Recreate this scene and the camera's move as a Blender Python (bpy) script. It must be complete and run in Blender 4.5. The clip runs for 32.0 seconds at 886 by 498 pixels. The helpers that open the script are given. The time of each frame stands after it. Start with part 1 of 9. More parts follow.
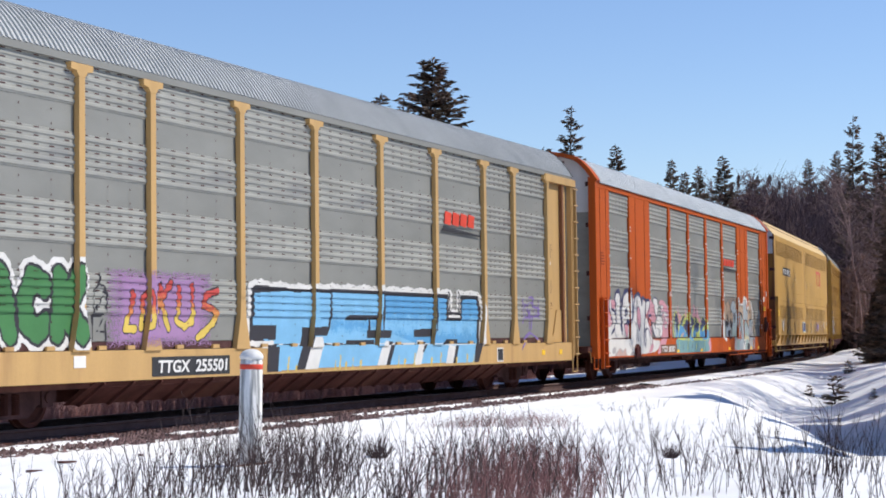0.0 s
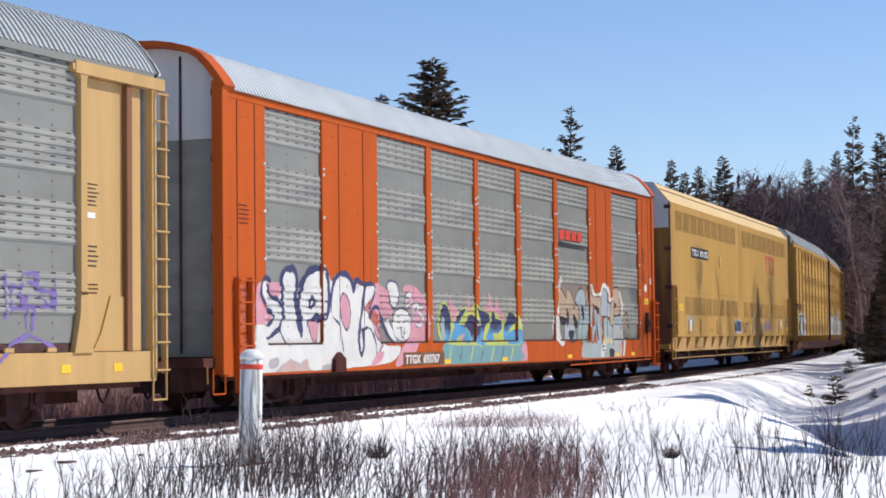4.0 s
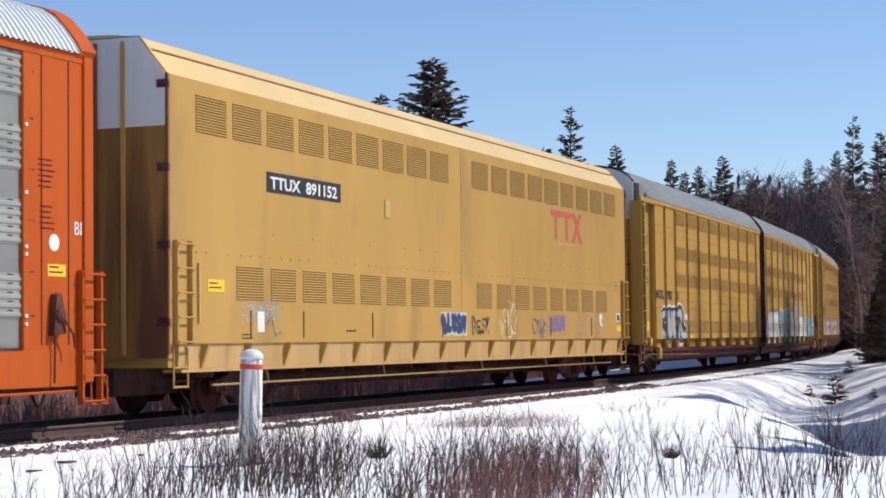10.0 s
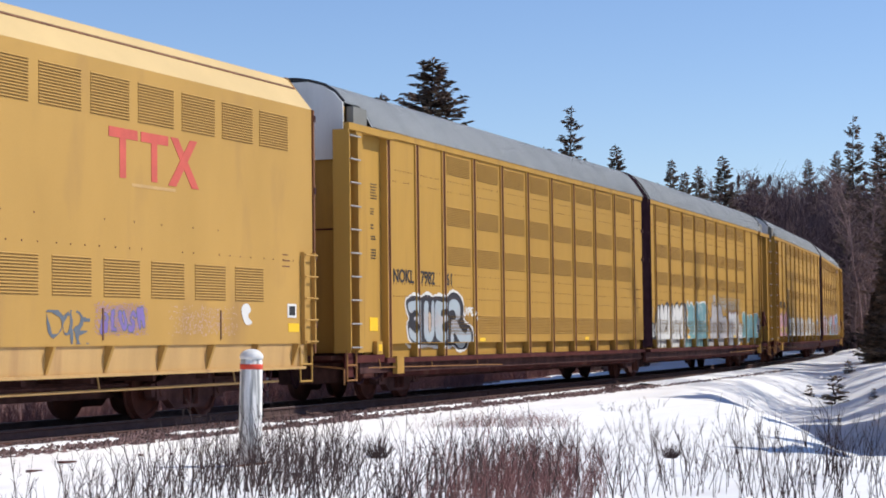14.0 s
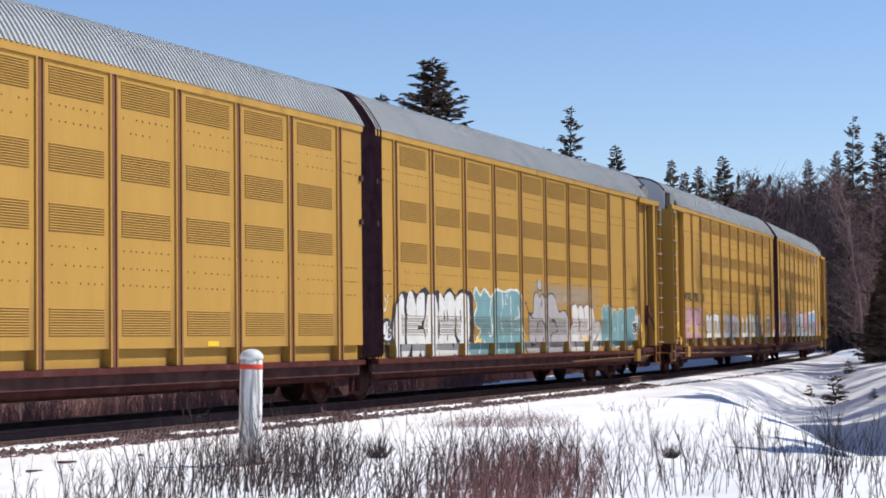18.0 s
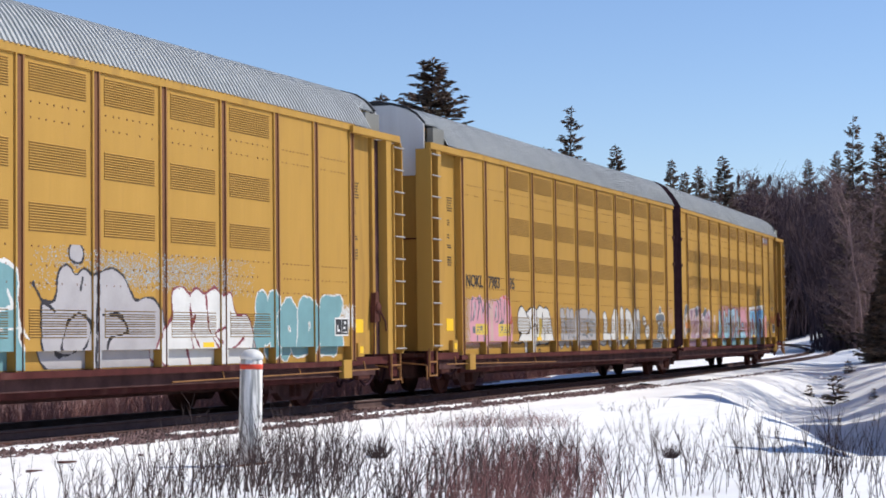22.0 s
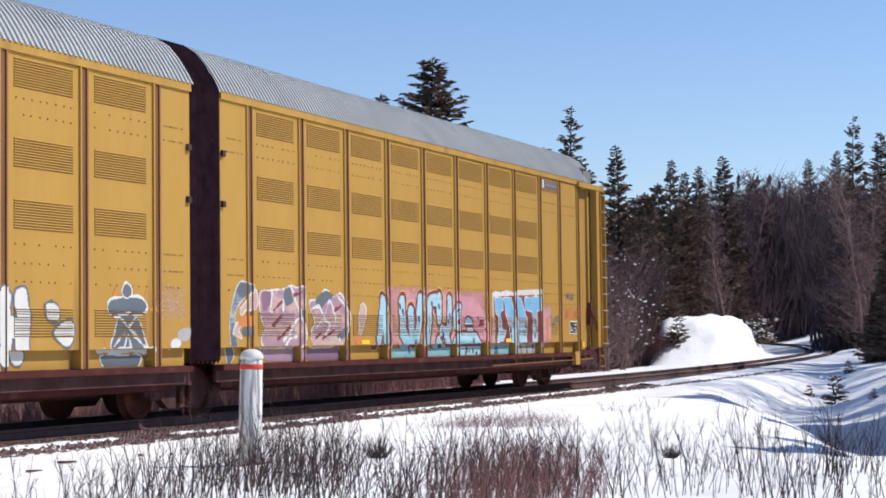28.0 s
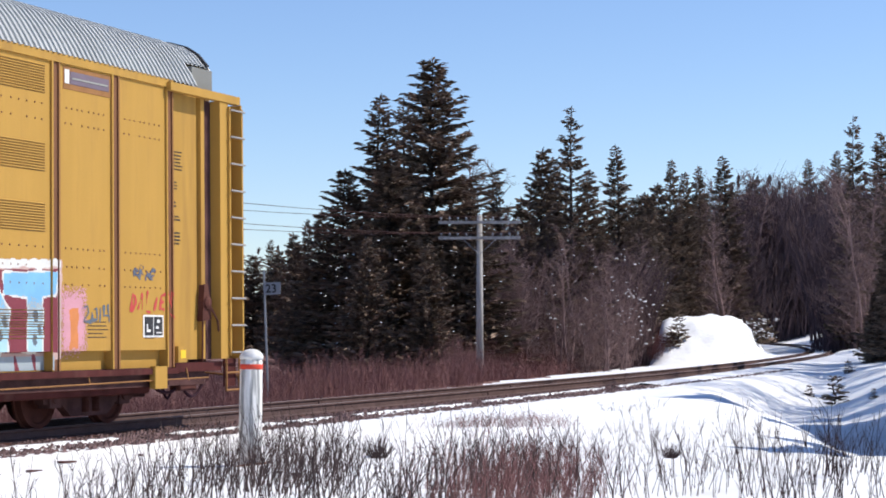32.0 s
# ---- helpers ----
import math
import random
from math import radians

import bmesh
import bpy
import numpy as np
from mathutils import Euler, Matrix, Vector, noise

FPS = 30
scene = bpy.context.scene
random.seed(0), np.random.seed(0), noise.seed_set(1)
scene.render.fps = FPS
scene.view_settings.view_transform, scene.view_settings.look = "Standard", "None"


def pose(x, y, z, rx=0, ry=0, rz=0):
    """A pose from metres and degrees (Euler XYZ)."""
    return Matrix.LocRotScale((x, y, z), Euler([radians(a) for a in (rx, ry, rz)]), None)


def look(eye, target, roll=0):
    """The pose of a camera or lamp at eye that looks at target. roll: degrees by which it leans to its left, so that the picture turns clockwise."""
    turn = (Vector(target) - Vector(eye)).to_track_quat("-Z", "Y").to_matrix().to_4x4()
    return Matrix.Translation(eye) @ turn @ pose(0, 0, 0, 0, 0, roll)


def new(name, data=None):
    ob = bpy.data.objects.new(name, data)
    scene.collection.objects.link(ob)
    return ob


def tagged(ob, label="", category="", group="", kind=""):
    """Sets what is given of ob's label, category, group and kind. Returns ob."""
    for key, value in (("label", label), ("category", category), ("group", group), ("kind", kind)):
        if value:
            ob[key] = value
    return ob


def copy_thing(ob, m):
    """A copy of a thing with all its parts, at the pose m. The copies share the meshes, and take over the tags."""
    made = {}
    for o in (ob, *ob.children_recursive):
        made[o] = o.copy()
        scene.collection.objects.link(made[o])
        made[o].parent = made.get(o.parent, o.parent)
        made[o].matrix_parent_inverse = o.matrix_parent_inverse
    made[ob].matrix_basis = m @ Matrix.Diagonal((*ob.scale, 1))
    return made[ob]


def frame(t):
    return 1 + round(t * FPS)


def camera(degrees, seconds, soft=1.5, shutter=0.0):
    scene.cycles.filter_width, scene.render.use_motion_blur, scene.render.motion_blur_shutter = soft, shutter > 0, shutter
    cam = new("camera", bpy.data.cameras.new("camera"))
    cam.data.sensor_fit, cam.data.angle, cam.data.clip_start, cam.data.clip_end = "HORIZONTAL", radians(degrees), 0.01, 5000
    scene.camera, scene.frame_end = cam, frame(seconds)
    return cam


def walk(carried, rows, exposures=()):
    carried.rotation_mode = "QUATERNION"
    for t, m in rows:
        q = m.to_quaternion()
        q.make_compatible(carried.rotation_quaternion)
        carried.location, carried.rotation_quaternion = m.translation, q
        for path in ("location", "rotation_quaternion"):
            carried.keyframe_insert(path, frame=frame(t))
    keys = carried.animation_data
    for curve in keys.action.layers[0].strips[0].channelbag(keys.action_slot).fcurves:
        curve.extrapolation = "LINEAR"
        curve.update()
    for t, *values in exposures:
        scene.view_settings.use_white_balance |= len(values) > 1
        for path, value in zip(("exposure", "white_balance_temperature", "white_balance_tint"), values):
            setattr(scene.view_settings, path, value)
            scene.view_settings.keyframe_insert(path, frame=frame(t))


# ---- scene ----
cam = camera(27.16, 32.0, soft=1.8)
EYE = (0.0, 0.0, 1.364)
AIM = (0.0, 100.0, 1.364 + 100.0 * math.tan(radians(2.611)))
walk(cam, [(0.0, look(EYE, AIM, -0.098)), (32.0, look(EYE, AIM, -0.098))], exposures=[(0.0, 0.32, 6500, 11), (4.5, 0.30, 6500, 11), (9.0, 0.26, 6500, 11), (29.5, 0.30, 6500, 11), (31.0, 0.36, 6500, 11), (32.0, 0.44, 6500, 11)])

# ---------------------------------------------------------------- light
SUN_DIR = Vector((0.675, 0.085, 0.73)).normalized()      # towards the sun
world = bpy.data.worlds.new("world")
scene.world = world
world.use_nodes = True
wn = world.node_tree
sky = wn.nodes.new("ShaderNodeTexSky")
sky.sky_type = "NISHITA"
sky.sun_disc = False
sky.sun_elevation = math.asin(SUN_DIR.z)
sky.sun_rotation = math.atan2(SUN_DIR.x, SUN_DIR.y)
sky.altitude = 100
sky.air_density, sky.dust_density, sky.ozone_density = 1.0, 0.0, 3.5
wn.nodes["Background"].inputs[1].default_value = 0.105
clear = wn.nodes.new("ShaderNodeMix")
clear.data_type, clear.blend_type = "RGBA", "MULTIPLY"
clear.inputs[0].default_value, clear.inputs[7].default_value = 1.0, (0.92, 0.955, 1.09, 1)
wn.links.new(sky.outputs[0], clear.inputs[6])
wn.links.new(clear.outputs[2], wn.nodes["Background"].inputs[0])
sun = new("sun", bpy.data.lights.new("sun", "SUN"))
sun.data.energy, sun.data.angle, sun.data.color = 3.65, radians(0.55), (1.0, 0.945, 0.85)
sun.matrix_basis = look(SUN_DIR * 200, (0, 0, 0))


# ---------------------------------------------------------------- materials
def mat(name, col, rough=0.6, metal=0.0, var=0.12, scale=1.5, grain=45.0, bump=0.08, squash=(1, 1, 1), dirt=None, dirt_at=0.6, dirt_scale=0.9, spec=0.35, per_object=0.0, island=0.0, hue=None):
    m = bpy.data.materials.new(name)
    m.use_nodes = True
    nt = m.node_tree
    N, L = nt.nodes, nt.links
    bs = N["Principled BSDF"]
    bs.inputs["Roughness"].default_value, bs.inputs["Metallic"].default_value = rough, metal
    bs.inputs["Specular IOR Level"].default_value = spec
    tc = N.new("ShaderNodeTexCoord")
    mp = N.new("ShaderNodeMapping")
    mp.inputs["Scale"].default_value = squash
    L.new(tc.outputs["Object"], mp.inputs[0])
    n1, n2 = N.new("ShaderNodeTexNoise"), N.new("ShaderNodeTexNoise")
    n1.inputs["Scale"].default_value, n2.inputs["Scale"].default_value = scale, grain
    n1.inputs["Detail"].default_value, n2.inputs["Detail"].default_value = 6, 3
    L.new(mp.outputs[0], n1.inputs[0]), L.new(tc.outputs["Object"], n2.inputs[0])
    a = [c * (1 - var) for c in col] + [1]
    b = [min(1, c * (1 + var)) for c in (hue or col)] + [1]
    r = N.new("ShaderNodeValToRGB")
    r.color_ramp.elements[0].position, r.color_ramp.elements[1].position = 0.3, 0.7
    r.color_ramp.elements[0].color, r.color_ramp.elements[1].color = a, b
    L.new(n1.outputs[0], r.inputs[0])
    out = r.outputs[0]

    def blend(kind, fac, c1, c2, link=None):
        x = N.new("ShaderNodeMix")
        x.data_type, x.blend_type = "RGBA", kind
        x.inputs[0].default_value = fac
        L.new(c1, x.inputs[6])
        if isinstance(c2, tuple):
            x.inputs[7].default_value = (*c2, 1)
        else:
            L.new(c2, x.inputs[7])
        if link:
            L.new(link, x.inputs[0])
        return x.outputs[2]

    g = N.new("ShaderNodeValToRGB")
    g.color_ramp.elements[0].position, g.color_ramp.elements[1].position = 0.3, 0.7
    g.color_ramp.elements[0].color = (1 - var * 0.7,) * 3 + (1,)
    L.new(n2.outputs[0], g.inputs[0])
    out = blend("MULTIPLY", 1.0, out, g.outputs[0])
    if dirt:
        n3 = N.new("ShaderNodeTexNoise")
        n3.inputs["Scale"].default_value, n3.inputs["Detail"].default_value = dirt_scale, 9
        L.new(mp.outputs[0], n3.inputs[0])
        d = N.new("ShaderNodeValToRGB")
        d.color_ramp.elements[0].position, d.color_ramp.elements[1].position = dirt_at - 0.06, dirt_at + 0.12
        L.new(n3.outputs[0], d.inputs[0])
        out = blend("MIX", 0, out, dirt, d.outputs[0])
    if per_object or island:
        src = N.new("ShaderNodeObjectInfo" if per_object else "ShaderNodeNewGeometry")
        k = per_object or island
        h = N.new("ShaderNodeMapRange")
        h.inputs[3].default_value, h.inputs[4].default_value = 1 - k, 1 + k
        L.new(src.outputs["Random" if per_object else "Random Per Island"], h.inputs[0])
        v = N.new("ShaderNodeVectorMath")
        v.operation = "SCALE"
        L.new(out, v.inputs[0]), L.new(h.outputs[0], v.inputs["Scale"])
        out = v.outputs[0]
    L.new(out, bs.inputs["Base Color"])
    if bump:
        bp = N.new("ShaderNodeBump")
        bp.inputs["Strength"].default_value, bp.inputs["Distance"].default_value = bump, 0.02
        L.new(n2.outputs[0], bp.inputs["Height"]), L.new(bp.outputs[0], bs.inputs["Normal"])
    return m


STREAK = (2.2, 2.2, 0.25)
M_YEL = mat("yellow_paint", (0.45, 0.258, 0.060), 0.62, var=0.09, scale=0.8, squash=STREAK, dirt=(0.30, 0.165, 0.05), dirt_at=0.60, bump=0.04, spec=0.12)
M_YEL2 = mat("amber_paint", (0.46, 0.272, 0.078), 0.62, var=0.08, scale=0.6, squash=(1, 1, 0.4), dirt=(0.36, 0.21, 0.075), dirt_at=0.60, bump=0.04, spec=0.12)
M_CREAM = mat("cream_roof_paint", (0.62, 0.44, 0.19), 0.55, var=0.07, scale=0.7)
M_TAN = mat("tan_post_paint", (0.50, 0.31, 0.12), 0.55, var=0.10, scale=1.2, squash=STREAK, dirt=(0.30, 0.16, 0.07), dirt_at=0.66)
M_ORANGE = mat("orange_paint", (0.47, 0.088, 0.014), 0.62, var=0.12, scale=0.9, squash=STREAK, dirt=(0.28, 0.050, 0.02), dirt_at=0.62, spec=0.12)
M_GALV = mat("galvanised_sheet", (0.300, 0.300, 0.270), 0.6, metal=0.0, var=0.14, scale=1.2, squash=(0.6, 1, 2.5), dirt=(0.22, 0.222, 0.21), dirt_at=0.60, bump=0.05, spec=0.2)
M_GALV2 = mat("darker_galvanised_band", (0.208, 0.209, 0.190), 0.7, metal=0.0, var=0.10, scale=1.0, squash=(0.6, 1, 2), bump=0.05)
M_ROOF = mat("galvanised_roof", (0.42, 0.43, 0.42), 0.7, metal=0.0, var=0.10, scale=0.9, dirt=(0.28, 0.295, 0.30), dirt_at=0.66)
M_ROOF2 = mat("bright_roof", (0.66, 0.68, 0.67), 0.6, metal=0.0, var=0.08, scale=0.9)
M_WHITE = mat("white_end_paint", (0.66, 0.66, 0.64), 0.55, var=0.08, squash=STREAK)
M_DARK = mat("dark_steel", (0.092, 0.047, 0.045), 0.85, var=0.35, scale=3, spec=0.08)
M_RUST = mat("rust_brown_steel", (0.105, 0.042, 0.034), 0.85, var=0.3, scale=2, dirt=(0.15, 0.07, 0.05), dirt_at=0.62, spec=0.08)
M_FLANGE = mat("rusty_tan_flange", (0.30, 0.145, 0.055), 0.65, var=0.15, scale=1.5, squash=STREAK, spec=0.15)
# rust stains on a base darkened for the shade between two cars
M_RUSTSHADE = mat("rusty_shaded_end_paint", (0.30, 0.155, 0.045), 0.7, var=0.15, scale=1.0, squash=STREAK, dirt=(0.13, 0.055, 0.03), dirt_at=0.52, spec=0.12)
M_PLUM = mat("plum_sign_paint", (0.17, 0.13, 0.16), 0.6, var=0.15, scale=3)
M_BROWN = mat("brown_sill_paint", (0.085, 0.026, 0.024), 0.8, var=0.25, scale=1.5, squash=STREAK, dirt=(0.13, 0.06, 0.05), dirt_at=0.64, spec=0.08)
M_CHAN = mat("brown_channel", (0.19, 0.080, 0.036), 0.7, var=0.25, scale=2, squash=STREAK)
M_RUBBER = mat("black_rubber", (0.042, 0.018, 0.026), 0.85, var=0.35, scale=4, spec=0.1)
M_BLACK = mat("black_paint", (0.03, 0.03, 0.033), 0.6, var=0.2, scale=5)
M_SLIT_SHADE = mat("slit_shade", (0.27, 0.155, 0.045), 0.9, var=0.2, scale=5)
M_LETTER = mat("white_lettering", (0.72, 0.71, 0.68), 0.6, var=0.08, scale=6)
M_RED = mat("red_paint", (0.62, 0.06, 0.03), 0.5, var=0.12, scale=3)
M_FADED = mat("faded_red_paint", (0.55, 0.10, 0.07), 0.6, var=0.12, scale=3)
M_SIGNY = mat("warning_yellow", (0.85, 0.52, 0.03), 0.5, var=0.06, scale=4)
M_SNOW = mat("snow", (0.90, 0.905, 0.91), 0.85, var=0.035, scale=0.5, grain=5, bump=0.9, spec=0.2, dirt=(0.80, 0.79, 0.78), dirt_at=0.60, dirt_scale=1.3)
M_BALLAST = mat("ballast", (0.175, 0.115, 0.112), 0.95, var=0.35, scale=2.5, grain=22, bump=0.9, spec=0.08)
M_STONE = mat("ballast_stone", (0.170, 0.112, 0.108), 0.95, var=0.3, scale=6, island=0.4, spec=0.08)
M_RAIL = mat("rail_steel", (0.120, 0.078, 0.072), 0.8, metal=0.0, var=0.2, scale=4, spec=0.1)
M_RAILTOP = mat("polished_rail", (0.24, 0.19, 0.18), 0.6, metal=0.3, var=0.08, scale=5)
M_TIE = mat("creosoted_wood", (0.125, 0.083, 0.076), 0.95, var=0.3, scale=3, squash=(1, 6, 6), bump=0.4, spec=0.08)
M_BRUSH = mat("brown_brush_floor", (0.21, 0.105, 0.085), 0.95, var=0.35, scale=0.8, grain=9, bump=0.8, dirt=(0.26, 0.17, 0.14), dirt_at=0.6)
M_TWIG = mat("grey_brown_twig", (0.062, 0.040, 0.039), 0.85, var=0.25, scale=3, island=0.35, bump=0)
M_TWIGR = mat("red_brown_twig", (0.225, 0.105, 0.096), 0.85, var=0.25, scale=3, island=0.35, bump=0)
M_BARE = mat("bare_branch", (0.205, 0.132, 0.124), 0.9, var=0.2, scale=2, island=0.3, bump=0)
M_BARK = mat("spruce_bark", (0.10, 0.075, 0.062), 0.95, var=0.3, scale=3, squash=(3, 3, 0.6), bump=0.5)
M_NEEDLE = mat("spruce_needles", (0.180, 0.140, 0.098), 0.8, var=0.35, scale=1.1, island=0.45, bump=0, spec=0.2, hue=(0.27, 0.19, 0.145))
M_NEEDLE2 = mat("far_spruce_needles", (0.18, 0.136, 0.124), 0.85, var=0.3, scale=0.7, island=0.4, bump=0, spec=0.2, hue=(0.25, 0.17, 0.155))
M_THICKET = mat("far_bare_thicket", (0.132, 0.088, 0.092), 0.9, var=0.3, scale=0.5, island=0.35, bump=0, spec=0.1, hue=(0.17, 0.115, 0.117))
M_POLE = mat("weathered_grey_wood", (0.36, 0.34, 0.32), 0.9, var=0.2, scale=2, squash=(4, 4, 0.4), bump=0.4)
M_POST = mat("worn_white_post_paint", (0.78, 0.77, 0.74), 0.7, var=0.10, scale=3, squash=(5, 5, 0.5), dirt=(0.25, 0.255, 0.25), dirt_at=0.52, dirt_scale=4.0)
M_SIGN = mat("dull_sign_metal", (0.30, 0.31, 0.33), 0.5, metal=0.4, var=0.1)


# ---------------------------------------------------------------- mesh helpers
class Build:
    """Gathers vertices and faces of one part."""

    def __init__(self):
        self.v, self.f, self.m = [], [], []

    def poly(self, pts, mi=0):
        n = len(self.v)
        self.v += [tuple(p) for p in pts]
        self.f.append(tuple(range(n, n + len(pts))))
        self.m.append(mi)
        return self

    def box(self, x0, x1, y0, y1, z0, z1, mi=0):
        n = len(self.v)
        self.v += [(x0, y0, z0), (x1, y0, z0), (x1, y1, z0), (x0, y1, z0), (x0, y0, z1), (x1, y0, z1), (x1, y1, z1), (x0, y1, z1)]
        self.f += [tuple(n + i for i in q) for q in ((3, 2, 1, 0), (4, 5, 6, 7), (0, 1, 5, 4), (1, 2, 6, 5), (2, 3, 7, 6), (3, 0, 4, 7))]
        self.m += [mi] * 6
        return self

    def slab(self, x0, x1, y0, y1, z0, z1, c=0.01, mi=0):
        """A box whose upright edges on the -y side and top edge are chamfered."""
        pts = [(x0, y1), (x0, y0 + c), (x0 + c, y0), (x1 - c, y0), (x1, y0 + c), (x1, y1)]
        return self.prism([(x, y) for x, y in pts], z0, z1, "z", mi)

    def prism(self, pts, a, b, axis="z", mi=0):
        """A polygon carried along an axis from a to b."""
        def at(p, q):
            return {"z": (p[0], p[1], q), "y": (p[0], q, p[1]), "x": (q, p[0], p[1])}[axis]
        n, k = len(self.v), len(pts)
        self.v += [at(p, a) for p in pts] + [at(p, b) for p in pts]
        self.f += [tuple(range(n + k - 1, n - 1, -1)), tuple(range(n + k, n + 2 * k))]
        self.f += [(n + i, n + (i + 1) % k, n + k + (i + 1) % k, n + k + i) for i in range(k)]
        self.m += [mi] * (k + 2)
        return self

    def tube(self, p, q, r0, r1=None, k=6, mi=0, caps=True):
        r1 = r0 if r1 is None else r1
        p, q = Vector(p), Vector(q)
        d = (q - p).normalized()
        e = d.orthogonal().normalized()
        g = d.cross(e)
        n = len(self.v)
        for c, r in ((p, r0), (q, r1)):
            self.v += [tuple(c + (e * math.cos(6.2832 * i / k) + g * math.sin(6.2832 * i / k)) * r) for i in range(k)]
        self.f += [(n + i, n + (i + 1) % k, n + k + (i + 1) % k, n + k + i) for i in range(k)]
        self.m += [mi] * k
        if caps:
            self.f += [tuple(range(n + k - 1, n - 1, -1)), tuple(range(n + k, n + 2 * k))]
            self.m += [mi] * 2
        return self

    def rope(self, pts, r, k=5, mi=0):
        """One bent tube through the points."""
        pts = [Vector(p) for p in pts]
        n0, n = len(self.v), len(pts)
        for i, p in enumerate(pts):
            d = (pts[min(i + 1, n - 1)] - pts[max(i - 1, 0)]).normalized()
            e = d.cross(Vector((0.13, 0.31, 0.94))).normalized()
            g = d.cross(e)
            self.v += [tuple(p + (e * math.cos(6.2832 * j / k) + g * math.sin(6.2832 * j / k)) * r) for j in range(k)]
        for i in range(n - 1):
            for j in range(k):
                self.f.append((n0 + i * k + j, n0 + i * k + (j + 1) % k, n0 + (i + 1) * k + (j + 1) % k, n0 + (i + 1) * k + j))
                self.m.append(mi)
        return self

    def lathe(self, prof, centre, axis="y", k=20, mi=0):
        """A profile of (along, radius) turned about an axis through centre."""
        n, c = len(self.v), Vector(centre)
        for a, r in prof:
            for i in range(k):
                t = 6.28318 * i / k
                o = {"y": (r * math.cos(t), a, r * math.sin(t)), "z": (r * math.cos(t), r * math.sin(t), a), "x": (a, r * math.cos(t), r * math.sin(t))}[axis]
                self.v.append(tuple(c + Vector(o)))
        for j in range(len(prof) - 1):
            for i in range(k):
                self.f.append((n + j * k + i, n + j * k + (i + 1) % k, n + (j + 1) * k + (i + 1) % k, n + (j + 1) * k + i))
                self.m.append(mi)
        self.f += [tuple(range(n + k - 1, n - 1, -1)), tuple(range(n + (len(prof) - 1) * k, n + len(prof) * k))]
        self.m += [mi] * 2
        return self

    def mesh(self, name, *mats, smooth=False):
        me = bpy.data.meshes.new(name)
        me.from_pydata(self.v, [], self.f)
        for m in mats:
            me.materials.append(m)
        me.polygons.foreach_set("material_index", self.m)
        if smooth:
            me.polygons.foreach_set("use_smooth", [True] * len(self.f))
        me.update()
        b = bmesh.new()
        b.from_mesh(me)
        bmesh.ops.recalc_face_normals(b, faces=b.faces)
        b.to_mesh(me)
        b.free()
        return me


def put(name, me, parent=None, x=0, y=0, z=0, rz=0, label=""):
    ob = new(name, me)
    ob.parent = parent
    ob.matrix_basis = pose(x, y, z, 0, 0, rz)
    if label:
        ob["label"] = label
    return ob


def part(name, b, mats, parent, label="", smooth=False):
    mats = mats if isinstance(mats, (list, tuple)) else [mats]
    return put(name, b.mesh(name, *mats, smooth=smooth), parent, label=label)


def thing(name, label, category, group="", kind=""):
    return tagged(new(name), label, category, group, kind)


def text_mesh(s, size, material, squeeze=1.0, bold=0.0):
    cu = bpy.data.curves.new("lettering", "FONT")
    cu.body, cu.size, cu.extrude, cu.offset = s, size, 0.003, bold
    cu.resolution_u = 3
    ob = bpy.data.objects.new("lettering", cu)
    scene.collection.objects.link(ob)
    bpy.context.view_layer.update()
    me = bpy.data.meshes.new_from_object(ob.evaluated_get(bpy.context.evaluated_depsgraph_get()))
    bpy.data.objects.remove(ob)
    for v in me.vertices:
        x, y, z = v.co
        v.co = (x * squeeze, -z, y)
    me.materials.clear()
    me.materials.append(material)
    me.update()
    return me


# ---------------------------------------------------------------- the track's line
KNOTS = [(-400, 1.01), (0, 1.011), (20, 1.44), (40, 2.275), (60, 1.436), (80, 1.977), (100, 2.25), (400, 2.256)]
CANT, GRADE = 0.0114, 0.000829
LS = np.arange(-260.0, 320.0, 0.5)
_k = np.interp(LS, [k[0] for k in KNOTS], [k[1] for k in KNOTS]) / 1000
_h = np.cumsum(_k) * 0.5
_i0 = int(260 / 0.5)
LH = _h - _h[_i0] + 1.176386
LX = np.cumsum(np.cos(LH)) * 0.5
LY = np.cumsum(np.sin(LH)) * 0.5
LX += -5.095990 - LX[_i0]
LY += 30.138199 - LY[_i0]


def line(s):
    return float(np.interp(s, LS, LX)), float(np.interp(s, LS, LY)), float(np.interp(s, LS, LH))


def beside(s, lat, z=0.0):
    """A point lat metres to the right of the line (the camera's side is +), canted with the track."""
    x, y, h = line(s)
    ca, sa = math.cos(CANT), math.sin(CANT)
    l2, z2 = lat * ca - z * sa, lat * sa + z * ca
    return Vector((x + math.sin(h) * l2, y - math.cos(h) * l2, z2 + GRADE * s))


# ---------------------------------------------------------------- ground
def nearest(x, y):
    """Lateral distance (+ on the camera's side) and the place along the line, for arrays."""
    step = slice(None, None, 4)
    px, py, ph, ps = LX[step], LY[step], LH[step], LS[step]
    lat, at = np.empty(len(x)), np.empty(len(x))
    for a in range(0, len(x), 4000):
        dx, dy = x[a:a + 4000, None] - px, y[a:a + 4000, None] - py
        j = np.argmin(dx * dx + dy * dy, axis=1)
        r = np.arange(len(j))
        lat[a:a + 4000] = dx[r, j] * np.sin(ph[j]) - dy[r, j] * np.cos(ph[j])
        at[a:a + 4000] = ps[j] + dx[r, j] * np.cos(ph[j]) + dy[r, j] * np.sin(ph[j])
    return lat, at


def step01(a, b, v):
    t = np.clip((v - a) / (b - a), 0, 1)
    return t * t * (3 - 2 * t)


